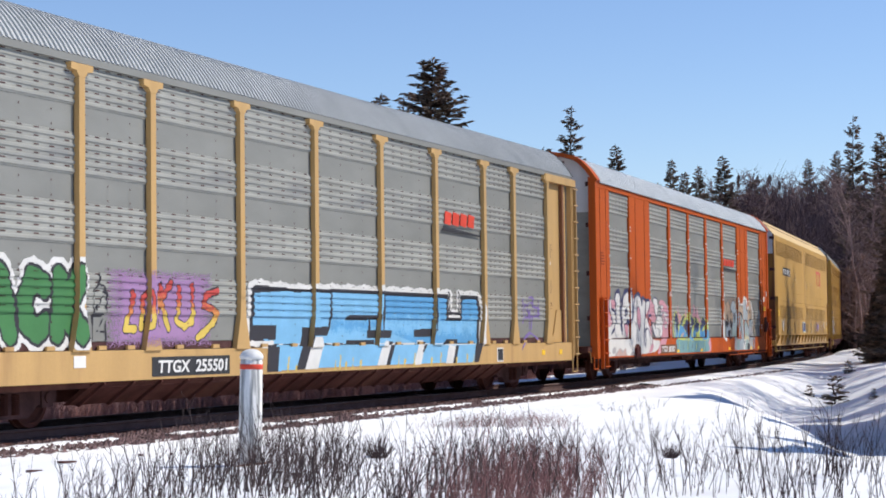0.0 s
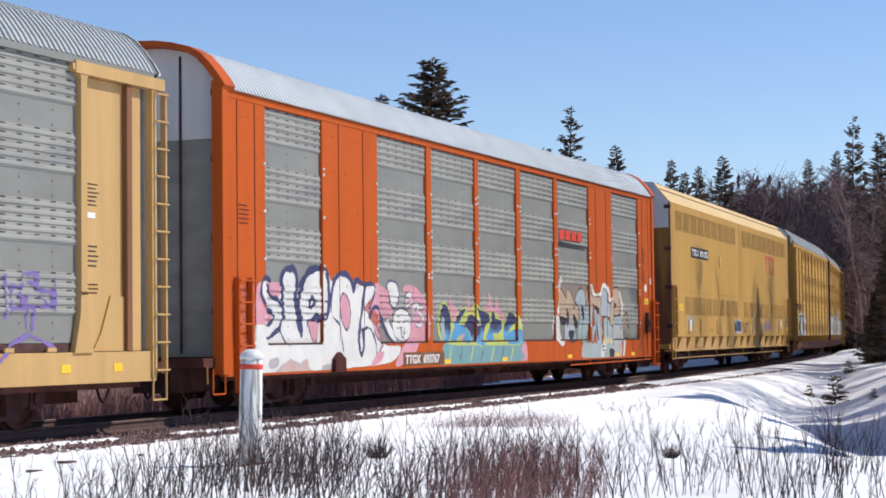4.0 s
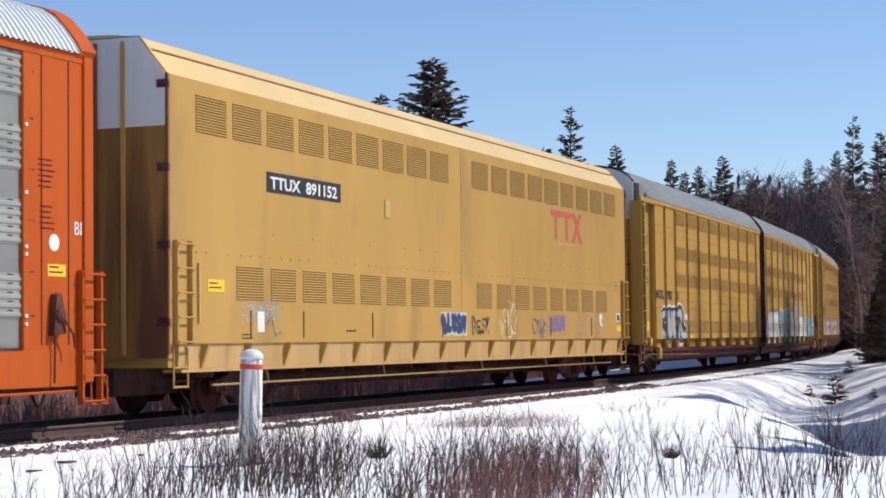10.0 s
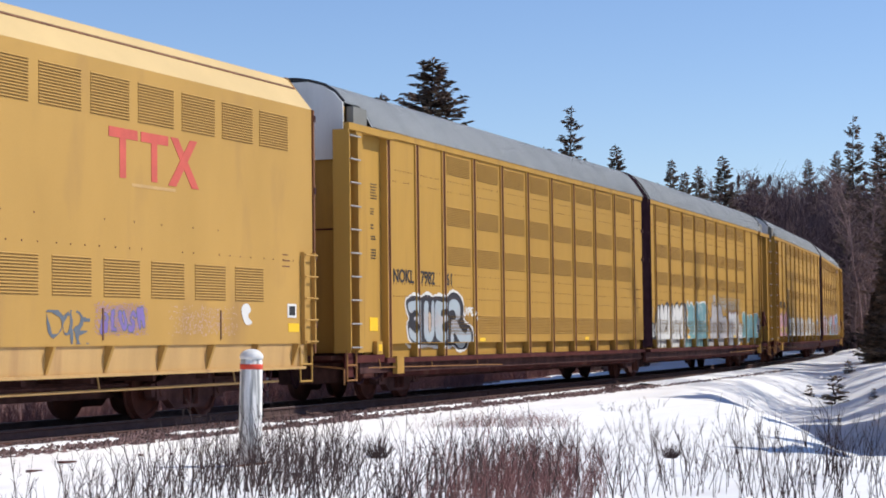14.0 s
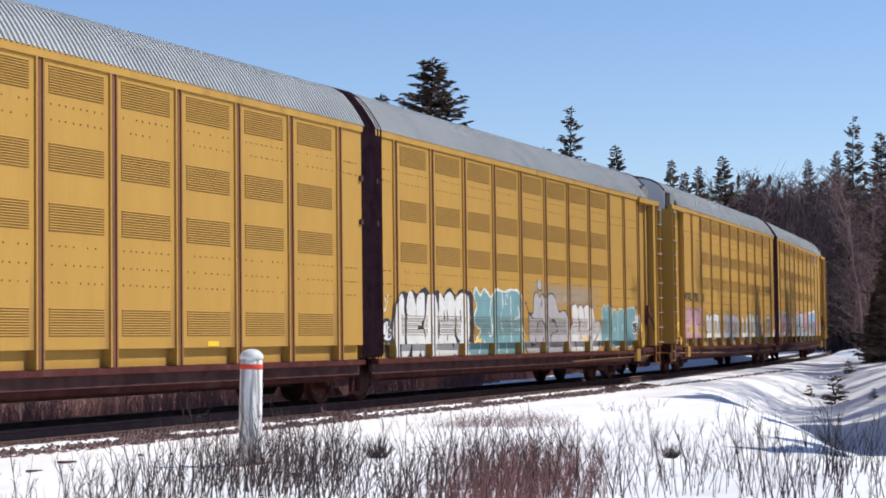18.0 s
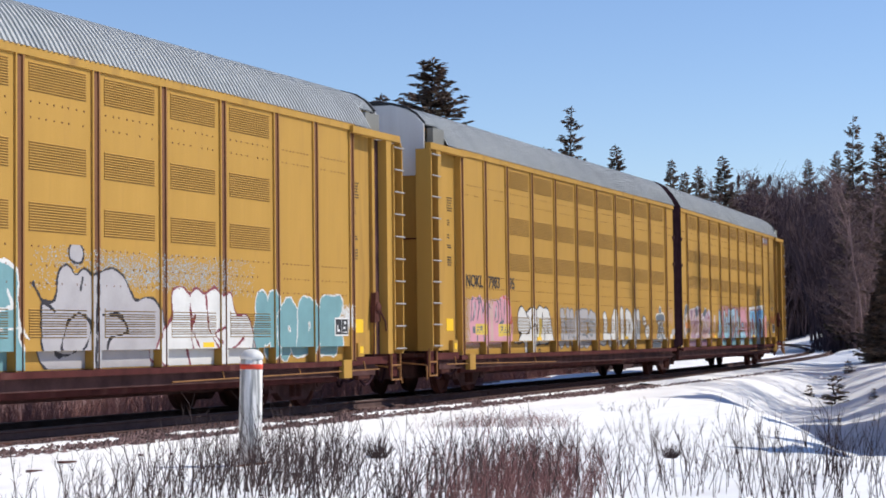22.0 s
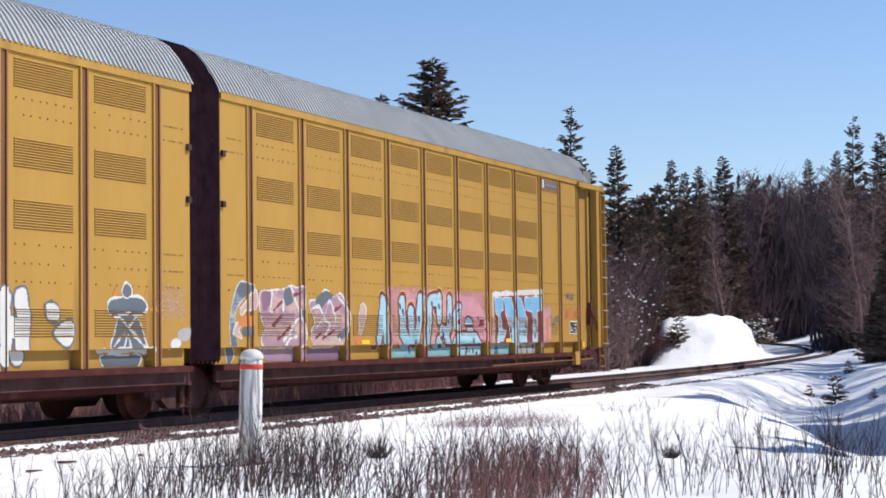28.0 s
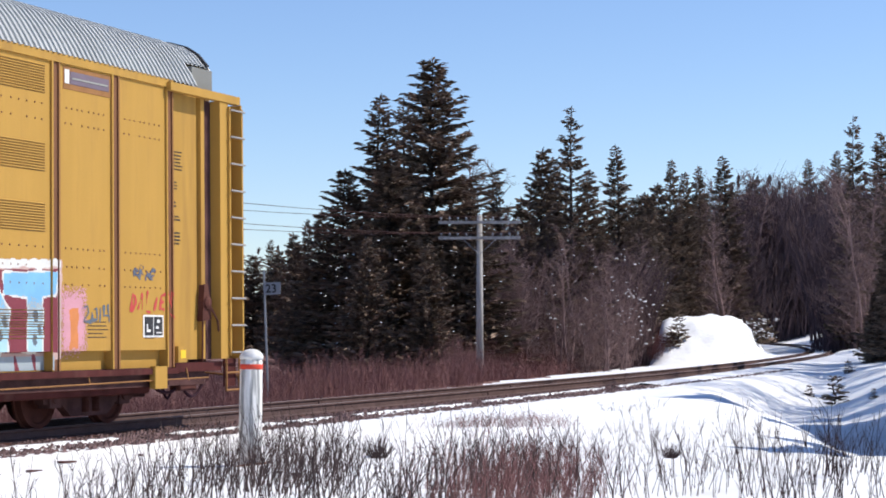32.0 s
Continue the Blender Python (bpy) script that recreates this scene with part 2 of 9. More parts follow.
def ripple(x, y, f):
    return (np.sin(f * (x + 0.37 * y) + 1.3) * np.sin(f * (0.81 * y - 0.42 * x) + 0.4) + 0.6 * np.sin(2.3 * f * (y + 0.5 * x) + 2.0) * np.sin(1.9 * f * (x - 0.3 * y)) + 0.4 * np.sin(4.7 * f * x + 1) * np.sin(5.3 * f * y + 2)) / 2


def ground_z(x, y):
    x, y = np.atleast_1d(np.asarray(x, float)), np.atleast_1d(np.asarray(y, float))
    l, s = nearest(x, y)
    edge = np.interp(s, (-10, -4, 0, 12, 22, 34), (1.95, 2.1, 2.4, 2.2, 1.85, 1.4)) + 0.2 * ripple(x, y, 1.9)
    near = -0.62 + 0.46 * step01(edge - 0.5, edge + 0.12, l) + 0.15 * step01(3, 6, l)
    away = step01(8, 26, s)
    far = (-0.72 - 0.38 * step01(3.2, 7.5, -l)) * (1 - away) + (-0.62 + 0.30 * step01(2.3, 3.2, -l) - 0.25 * step01(4, 9, -l)) * away
    z = np.where(l > 0, near, far)
    # the dip beside the embankment, and its far bank
    ridge = 4.4 + (y - 25.8) * 0.082
    d = x - ridge
    away = step01(17, 25, y) * (1 - step01(52, 84, y))
    dip = -1.15 * step01(0, 3.2, d) + 1.5 * step01(4.5, 9.5, d)
    z = z + np.where(l > 3, dip * away * step01(3, 5.5, l), 0)
    # ploughed snow inside the bend
    heap = step01(-0.5, 0.35, x - 0.117 * y) * (0.27 * (1 - step01(17.6, 20.4, x - 0.24 * (y - 103))) + 0.73 * (1 - step01(16.1, 17.0, x - 0.24 * (y - 103) + 0.5 * ripple(x, y, 1.3)))) * step01(91, 97, y) * (1 - step01(108, 126, y))
    z = z + 2.35 * heap * (1 + 0.13 * ripple(x, y, 0.8) + 0.07 * ripple(x, y, 3.0))
    r3 = ((x - 29.5) / 4.0) ** 2 + ((y - 112) / 9.0) ** 2
    z = z + 1.0 * np.exp(-r3)
    z = z + (9.0 * step01(120, 260, y) * step01(10, 45, x) + 3.0 * step01(150, 400, y)) * step01(4, 26, np.abs(l))
    z = z + GRADE * np.clip(s, -20, 200)
    rough = np.clip((np.abs(l) - 2.6) / 2, 0, 1) * (1 - step01(60, 150, y))
    z = z + rough * (0.05 * ripple(x, y, 1.2) + 0.028 * ripple(x, y, 4.1) + 0.12 * ripple(x, y, 0.35))
    return z


def spread(a, b, fine, out, grow):
    v = list(np.arange(a, b + 1e-6, fine))
    st, p, q = fine, a, b
    lo, hi = [], []
    while q < out:
        st *= grow
        q += st
        p -= st
        hi.append(q)
        lo.append(p)
    return np.array(lo[::-1] + v + hi)


gx, gy = spread(-14, 40, 0.3, 2600, 1.22), spread(12, 160, 0.45, 3000, 1.2)
X2, Y2 = np.meshgrid(gx, gy)
Z2 = ground_z(X2.ravel(), Y2.ravel())
nx = len(gx)
idx = np.arange(len(Z2)).reshape(X2.shape)
quads = np.stack([idx[:-1, :-1], idx[:-1, 1:], idx[1:, 1:], idx[1:, :-1]], -1).reshape(-1, 4)
me = bpy.data.meshes.new("ground")
me.from_pydata(np.stack([X2.ravel(), Y2.ravel(), Z2], 1).tolist(), [], quads.tolist())
me.materials.append(M_SNOW)
me.materials.append(M_BRUSH)
cxy = np.stack([X2.ravel(), Y2.ravel()], 1)[quads].mean(1)
cl, cs = nearest(cxy[:, 0], cxy[:, 1])
wob = ripple(cxy[:, 0], cxy[:, 1], 1.7)
brush = (cl < -1.5) & (cl > -80) & (cs + 4 * wob < 12 + np.clip((-cl - 2.6) * 8, 0, 62)) & ((wob > -0.72) | (cl < -6) | (cs < 22)) | ((cl < -8) & (cl > -150) & (cxy[:, 0] < 0.10 * cxy[:, 1]))
me.polygons.foreach_set("material_index", np.where(brush, 1, 0).astype(np.int32))
me.polygons.foreach_set("use_smooth", [True] * len(quads))
me.update()
tagged(put("ground", me), "trampled spring snow with bare brown brush beyond the track", "ground", kind="structure")


# ---------------------------------------------------------------- track
def strip(profile, s0, s1, ds, mats, name, mi=None):
    """A closed cross-section (lat, z) carried along the line."""
    ss = np.arange(s0, s1 + 1e-6, ds)
    k, b = len(profile), Build()
    for s in ss:
        b.v += [tuple(beside(s, l, z)) for l, z in profile]
    for j in range(len(ss) - 1):
        for i in range(k):
            b.f.append((j * k + i, j * k + (i + 1) % k, (j + 1) * k + (i + 1) % k, (j + 1) * k + i))
            b.m.append(mi[i] if mi else 0)
    return b.mesh(name, *mats)


bed = tagged(put("ballast_bed", strip([(-3.6, -0.95), (-2.2, -0.22), (-1.35, -0.185), (1.3, -0.185), (2.6, -0.22), (3.2, -0.75)], -180, 300, 2.0, [M_BALLAST], "ballast_bed")), "dark brown crushed stone ballast under the track", "ballast", kind="structure")
RAILP = [(-0.075, -0.172), (-0.075, -0.155), (-0.012, -0.13), (-0.010, -0.045), (-0.036, -0.03), (-0.036, -0.004), (-0.028, 0.0), (0.028, 0.0), (0.036, -0.004), (0.036, -0.03), (0.010, -0.045), (0.012, -0.13), (0.075, -0.155), (0.075, -0.172)]
for side in (-1, 1):
    rail = thing("rail", "brown steel rail with a polished running surface", "rail", "running rails")
    put("rail_body", strip([(0.7535 * side + l, z) for l, z in RAILP], -180, 300, 1.5, [M_RAIL], "rail_body"), rail)
    put("running_surface", strip([(0.7535 * side + l, z) for l, z in ((-0.027, 0.0), (-0.024, 0.004), (0.024, 0.004), (0.027, 0.0))], -180, 300, 1.5, [M_RAILTOP], "running_surface"), rail, label="polished running surface")
    bar = Build().box(-0.40, 0.40, -0.035, 0.035, -0.13, -0.05).mesh("joint_bar", M_RAIL)
    for i in range(9):
        p = beside(-12 + i * 11.9 + 3 * side, 0.7535 * side, 0)
        ob = put("joint_bar", bar, rail)
        ob.matrix_basis = Matrix.Translation(p) @ Matrix.Rotation(line(-12 + i * 11.9 + 3 * side)[2], 4, "Z")
    plate_me = Build().box(-0.09, 0.09, -0.17, 0.17, -0.179, -0.165).mesh("tie_plate", M_RUST)
    for i in range(56):
        s = -14 + 0.53 * 12 - 20 + 14 + 0.53 * i
        ob = put("tie_plate", plate_me, rail)
        ob.matrix_basis = Matrix.Translation(beside(s, 0.7535 * side, 0)) @ Matrix.Rotation(line(s)[2], 4, "Z")
# cross ties, the nearer ones apart, the rest joined
tie = Build().slab(-0.115, 0.115, -1.30, 1.30, -0.36, -0.178, 0.012).mesh("tie", M_TIE)
track = thing("track_ties", "creosoted wooden cross ties half sunk in ballast", "railway ties", kind="structure")
rest = Build()
rng = random.Random(3)
for i in range(560):
    s = -20 + i * 0.53
    p, h = beside(s, 0, 0), line(s)[2] + rng.uniform(-0.01, 0.01)
    if i < 150:
        ob = put("tie", tie, track)
        ob.matrix_basis = Matrix.Translation(p + Vector((0, 0, rng.uniform(-0.01, 0.004)))) @ Matrix.Rotation(h, 4, "Z") @ Matrix.Rotation(-CANT, 4, "X")
    else:
        u, w = Vector((math.cos(h), math.sin(h), 0)), Vector((math.sin(h), -math.cos(h), 0))
        q = [p + u * (a * 0.115) + w * (c * 1.3) for a, c in ((-1, -1), (1, -1), (1, 1), (-1, 1))]
        n = len(rest.v)
        rest.v += [tuple(v + Vector((0, 0, -0.178))) for v in q] + [tuple(v + Vector((0, 0, -0.3))) for v in q]
        rest.f += [(n, n + 1, n + 2, n + 3), (n, n + 1, n + 5, n + 4), (n + 1, n + 2, n + 6, n + 5), (n + 2, n + 3, n + 7, n + 6), (n + 3, n, n + 4, n + 7)]
        rest.m += [0] * 5
part("far_ties", rest, M_TIE, track)["kind"] = "stuff"
# loose stones on the near shoulder
st = Build()
for i in range(14000):
    s = -14 + 60 * rng.random() ** 1.3
    l = rng.choice((rng.uniform(0.95, 2.75), rng.uniform(-2.4, 2.7)))
    r = rng.uniform(0.022, 0.06)
    c = beside(s, l, -0.19 + rng.uniform(-0.01, 0.02))
    n = len(st.v)
    st.v += [tuple(c + Vector((rng.uniform(0.6, 1.2) * r * dx, rng.uniform(0.6, 1.2) * r * dy, rng.uniform(0.5, 1) * r * dz))) for dx, dy, dz in ((1, 0, 0), (0, 1, 0), (-1, 0, 0), (0, -1, 0), (0.2, 0.1, 1))]
    st.f += [(n, n + 1, n + 4), (n + 1, n + 2, n + 4), (n + 2, n + 3, n + 4), (n + 3, n, n + 4)]
    st.m += [0] * 4
tagged(part("ballast_stones", st, M_STONE, None), "loose crushed stones on the ballast shoulder", "stones", kind="stuff")


# a thin line of old snow left on the shoulder
sb = Build()
prev = None
for i in range(160):
    s = -6 + i * 0.22
    wd = 0.16 + 0.13 * math.sin(i * 0.31) * math.sin(i * 0.083 + 1) + rng.uniform(-0.07, 0.05)
    if wd < 0.05 or rng.random() < 0.03:
        prev = None
        continue
    mid = float(np.interp(s, (-10, -4, 0, 12, 22, 34), (1.6, 1.72, 1.98, 1.8, 1.5, 1.2))) + 0.07 * math.sin(i * 0.11)
    row = [beside(s, mid - wd, -0.215), beside(s, mid - wd * 0.5, -0.15 + rng.uniform(-0.01, 0.01)), beside(s, mid + wd * 0.6, -0.155), beside(s, mid + wd, -0.225)]
    n = len(sb.v)
    sb.v += [tuple(p) for p in row]
    if prev is not None:
        for k in range(3):
            sb.f.append((prev + k, prev + k + 1, n + k + 1, n + k))
            sb.m.append(0)
    prev = n
prev = None
for i in range(310):
    s = 45 + i * 0.5
    wd = 0.47 + rng.uniform(-0.06, 0.03) - max(0, (58 - s) * 0.03)
    if wd < 0.08:
        continue
    n = len(sb.v)
    sb.v += [tuple(beside(s, -wd, -0.19)), tuple(beside(s, -wd * 0.7, -0.10)), tuple(beside(s, wd * 0.7, -0.10)), tuple(beside(s, wd, -0.19))]
    if prev is not None:
        for k in range(3):
            sb.f.append((prev + k, prev + k + 1, n + k + 1, n + k))
            sb.m.append(0)
    prev = n
for side in (-1, 1):
    prev = None
    for i in range(270):
        s = 24 + i * 0.6
        a = float(np.interp(s, (24, 34, 50), (1.75, 1.3, 1.03))) + rng.uniform(-0.04, 0.05)
        n = len(sb.v)
        sb.v += [tuple(beside(s, side * l, z)) for l, z in ((a, -0.20), (a + 0.15, -0.10), (2.2, -0.13), (3.6, -0.34))]
        if prev is not None:
            for k in range(3):
                sb.f.append((prev + k, prev + k + 1, n + k + 1, n + k))
                sb.m.append(0)
        prev = n
tagged(part("snow_line", sb, M_SNOW, None), "thin broken line of old snow on the ballast shoulder", "snow", kind="stuff")

# ---------------------------------------------------------------- marker post, mile board, telegraph line
def gz(x, y):
    return float(ground_z(x, y)[0])


mk = thing("marker_post", "round white wooden marker post with a red band, paint worn grey", "marker post")
mx, my = -2.03, 19.3
mz = gz(mx, my)
mk.matrix_basis = pose(mx, my, mz - 0.05, 0, 0.8, 0)
part("shaft", Build().lathe([(0, 0.124), (0.5, 0.122), (1.145, 0.117), (1.15, 0.112), (1.17, 0.112)], (0, 0, 0), "z", 28), M_POST, mk, smooth=True)
part("red_band", Build().lathe([(1.06, 0.1195), (1.062, 0.1215), (1.112, 0.1215), (1.114, 0.1195)], (0, 0, 0), "z", 28), M_RED, mk, "faded red band", smooth=True)
part("cap", Build().lathe([(1.165, 0.118), (1.17, 0.124), (1.20, 0.124), (1.235, 0.105), (1.26, 0.07), (1.272, 0.025)], (0, 0, 0), "z", 28), M_LETTER, mk, "white rounded cap", smooth=True)
fb = tagged(part("fallen_board", Build().box(-0.2, 0.2, -0.04, 0.04, 0, 0.03), M_CHAN, None), "short rusty-brown board lying in the snow", "board")
fb.matrix_basis = pose(mx + 0.05, my - 0.16, mz + 0.005, 0, -6, 15)

mile = thing("mile_board", "thin steel post with a small number board beyond the track", "railway sign")
sx, sy = -4.95, 52.0
sz = gz(sx, sy)
mile.matrix_basis = pose(sx, sy, sz, 0, -2.0, 0)
part("post", Build().tube((0, 0, -0.1), (0, 0, 3.75), 0.035, 0.03, 8), M_SIGN, mile)
part("board", Build().slab(-0.02, 0.46, -0.065, -0.045, 3.05, 3.4, 0.004), M_SIGN, mile)
tx = put("number", text_mesh("23", 0.34, M_BLACK, 0.95, 0.004), mile, 0.03, -0.072, 3.11)

pole = thing("telegraph_pole", "weathered grey telegraph pole with two crossarms", "telegraph pole", group="telegraph poles")
ARM = (5.38, 5.96)
part("pole", Build().tube((0, 0, -0.4), (0, 0, 6.25), 0.15, 0.105, 12), M_POLE, pole, smooth=True)
for z in ARM:
    part("crossarm", Build().slab(-1.52, 1.52, -0.20, -0.10, z - 0.055, z + 0.055, 0.012), M_POLE, pole)
for z in ARM:
    for i in range(8):
        xx = -1.42 + i * 0.31 + (0.67 if i > 3 else 0)
        part("insulator", Build().lathe([(0, 0.012), (0.06, 0.012), (0.065, 0.035), (0.10, 0.042), (0.14, 0.03), (0.15, 0.01)], (xx, -0.15, z + 0.05), "z", 8), M_SIGN, pole)
for dx in (-1, 1):
    part("brace", Build().tube((0, -0.16, ARM[0] - 0.62), (dx * 0.62, -0.16, ARM[0] - 0.03), 0.014, 0.014, 6), M_SIGN, pole)
P1 = Vector((1.36, 68.0, gz(1.36, 68.0)))
P0 = P1 - Vector((0.375, 0.927, 0)) * 46
P0.z = gz(P0.x, P0.y)
pole.matrix_basis = Matrix.Translation(P1) @ pose(0, 0, 0, 0, 0, -3)
copy_thing(pole, Matrix.Translation(P0) @ pose(0, 0, 0, 0, 0, -22))
for k, (z, xx) in enumerate(((ARM[1], -1.42), (ARM[1], 0.8), (ARM[0], -1.11), (ARM[0], 1.11))):
    for A, B, ra, rb in ((P0, P1, -22, -3),):
        a = A + Matrix.Rotation(radians(ra), 3, "Z") @ Vector((xx, -0.15, z + 0.2))
        c = B + Matrix.Rotation(radians(rb), 3, "Z") @ Vector((xx, -0.15, z + 0.2))
        w = Build().rope([a.lerp(c, j / 14) - Vector((0, 0, 2.2 * j / 14 * (1 - j / 14))) for j in range(15)], 0.008, 4)
        tagged(part("telegraph_wire", w, M_DARK, None), "thin dark telegraph wire strung between poles", "wire", group="telegraph wires")


# ---------------------------------------------------------------- trees
def sprays(rng, pts, dirs, size, droop):
    """Flat, pointed sprays of needles: two crossed blades each."""
    V, F = [], []
    for (p, d), s in zip(zip(pts, dirs), size):
        d = (d + Vector((rng.uniform(-0.35, 0.35), rng.uniform(-0.35, 0.35), rng.uniform(-0.3, 0.2) - droop))).normalized()
        wide = rng.uniform(0.36, 0.56)
        e = d.cross(Vector((rng.uniform(-0.5, 0.5), rng.uniform(-0.5, 0.5), 1))).normalized()
        g = d.cross(e)
        for a, k in ((e, wide), (g, wide * 0.6)):
            n = len(V)
            V += [tuple(p - d * s * 0.15), tuple(p + d * s * 0.35 + a * s * k * 0.5), tuple(p + d * s), tuple(p + d * s * 0.42 - a * s * k * 0.5)]
            F.append((n, n + 1, n + 2, n + 3))
    return V, F


def conifer(seed, h, r, whorls, limbs, per, gap=0.12, sparse=0.0, droop=0.1, size=0.5, power=0.85):
    """Trunk and crown meshes of a spruce of height h and lower radius r."""
    rng = random.Random(seed)
    tr = Build()
    n = 6
    bend = [Vector((rng.uniform(-0.06, 0.06) * i * 0.4, rng.uniform(-0.06, 0.06) * i * 0.4, h * i / n - (0.3 if i == 0 else 0))) for i in range(n + 1)]
    for i in range(n):
        f0, f1 = 1 - i / n, 1 - (i + 1) / n
        tr.tube(bend[i], bend[i + 1], 0.014 * h * f0 + 0.015, 0.014 * h * f1 + 0.012, 8, caps=False)
    P, D, S = [], [], []
    for w in range(whorls):
        t = gap + (0.99 - gap) * (w + rng.uniform(-0.9, 0.9)) / whorls
        if not 0 < t < 1:
            continue
        z = h * t
        reach = r * (1 - t) ** power * (0.75 + 0.25 * math.sin(w * 2.1 + seed)) + 0.12
        a0 = rng.uniform(0, 6.28)
        c = bend[0].lerp(bend[-1], t)
        for k in range(limbs):
            if rng.random() < sparse:
                continue
            a = a0 + 6.28 * k / limbs + rng.uniform(-0.35, 0.35)
            ln = reach * rng.uniform(0.45, 1.2)
            up = 0.30 - 0.75 * (1 - t) * droop * 4 + rng.uniform(-0.12, 0.12)
            o = Vector((math.cos(a), math.sin(a), up))
            base = Vector((c.x, c.y, z + rng.uniform(-0.015, 0.015) * h))
            tip = base + o * ln
            if ln > 0.5:
                tr.tube(base, tip, 0.012 + ln * 0.010, 0.006, 3, caps=False)
            m = max(2, int(per * ln / r) + 2)
            for j in range(m):
                f = 0.22 + 0.8 * (j + rng.random() * 0.6) / m
                q = base + o * ln * f + Vector((0, 0, 0.16 * ln * f * f))
                sidea = a + rng.choice((-1, 1)) * rng.uniform(0.15, 1.0)
                P.append(q)
                D.append(Vector((math.cos(sidea), math.sin(sidea), 0.10)))
                S.append(size * rng.uniform(0.7, 1.3) * (0.55 + 0.45 * (1 - t)))
    for j in range(7):
        P.append(Vector((bend[-1].x, bend[-1].y, h * (0.95 + 0.008 * j))))
        D.append(Vector((rng.uniform(-0.5, 0.5), rng.uniform(-0.5, 0.5), 1.0)))
        S.append(size * 0.45)
    return tr, sprays(rng, P, D, S, droop)


def crown_mesh(vf, material):
    me = bpy.data.meshes.new("crown")
    me.from_pydata(vf[0], [], vf[1])
    me.materials.append(material)
    return me


def make_tree(name, label, trunk, crown, group, crown_mat=M_NEEDLE, bark=M_BARK):
    t = thing(name, label, "tree", group)
    put("trunk", trunk.mesh("trunk", bark), t)
    if crown:
        put("crown", crown_mesh(crown, crown_mat), t)
    return t


BIG = make_tree("spruce_tree", "tall dense dark green spruce with drooping boughs", *conifer(5, 14.0, 4.3, 66, 11, 50, 0.02, 0.10, 0.13, 0.50, 0.72), "spruces by the track")
SLIM = make_tree("spruce_tree", "slender dark spruce with a ragged pointed top", *conifer(8, 13.0, 2.4, 78, 8, 30, 0.03, 0.20, 0.12, 0.43, 0.72), "spruces by the track")
THIN = make_tree("spruce_tree", "thin open spruce with gaps between its boughs", *conifer(13, 14.0, 2.6, 62, 7, 28, 0.06, 0.28, 0.10, 0.44, 0.68), "spruces by the track")
FAT = make_tree("spruce_tree", "broad bushy spruce, green almost to the ground", *conifer(21, 10.0, 3.1, 58, 10, 31, 0.02, 0.12, 0.12, 0.47, 0.78), "spruces by the track")
YOUNG = make_tree("sapling", "small dark evergreen sapling standing in snow", *conifer(31, 1.0, 0.33, 9, 6, 4, 0.05, 0.1, 0.05, 0.22, 0.8), "evergreen saplings")
HEIGHT = {BIG: 14.0, SLIM: 13.0, THIN: 14.0, FAT: 10.0, YOUNG: 1.0}
used = set()


def plant(kind, x, y, h, turn=0.0, wide=1.0, base=None):
    z = gz(x, y) - 0.05 if base is None else base
    k = h / HEIGHT[kind]
    m = Matrix.Translation((x, y, z)) @ Matrix.Rotation(turn, 4, "Z") @ Matrix.Diagonal((k * wide, k * wide, k, 1))
    if kind in used:
        return copy_thing(kind, m)
    used.add(kind)
    kind.matrix_basis = m
    return kind


def view(x, y, depth):
    """The place at that depth on the sight line of a direction (tenths of a degree are enough)."""
    return (x - 784) / 3246 * depth, depth, 1.364 + (589 - y) / 3246 * depth


def clear_of_bend(x, depth):
    """Nothing grows in the clearing where the track swings away."""
    return 225 + (depth % 17) * 2.0 if 1290 < x < 1508 and 95 < depth < 225 else depth


def stand(kind, x, top, depth, wide=1.0):
    px, py, pz = view(x, top, clear_of_bend(x, depth))
    g = gz(px, py)
    # copy_thing keeps the scale of its model, so the first of a kind is set last
    todo.append((kind, px, py, pz - g, rng.uniform(0, 6), wide))


def ground_at(x, y):
    """Where a sight line first meets the ground."""
    d = np.concatenate([np.arange(12, 60, 0.15), np.arange(60, 260, 0.6)])
    over = 1.364 + (589 - y) / 3246 * d - ground_z((x - 784) / 3246 * d, d)
    k = int(np.argmax(over < 0)) if (over < 0).any() else len(d) - 1
    return (x - 784) / 3246 * d[k], d[k]


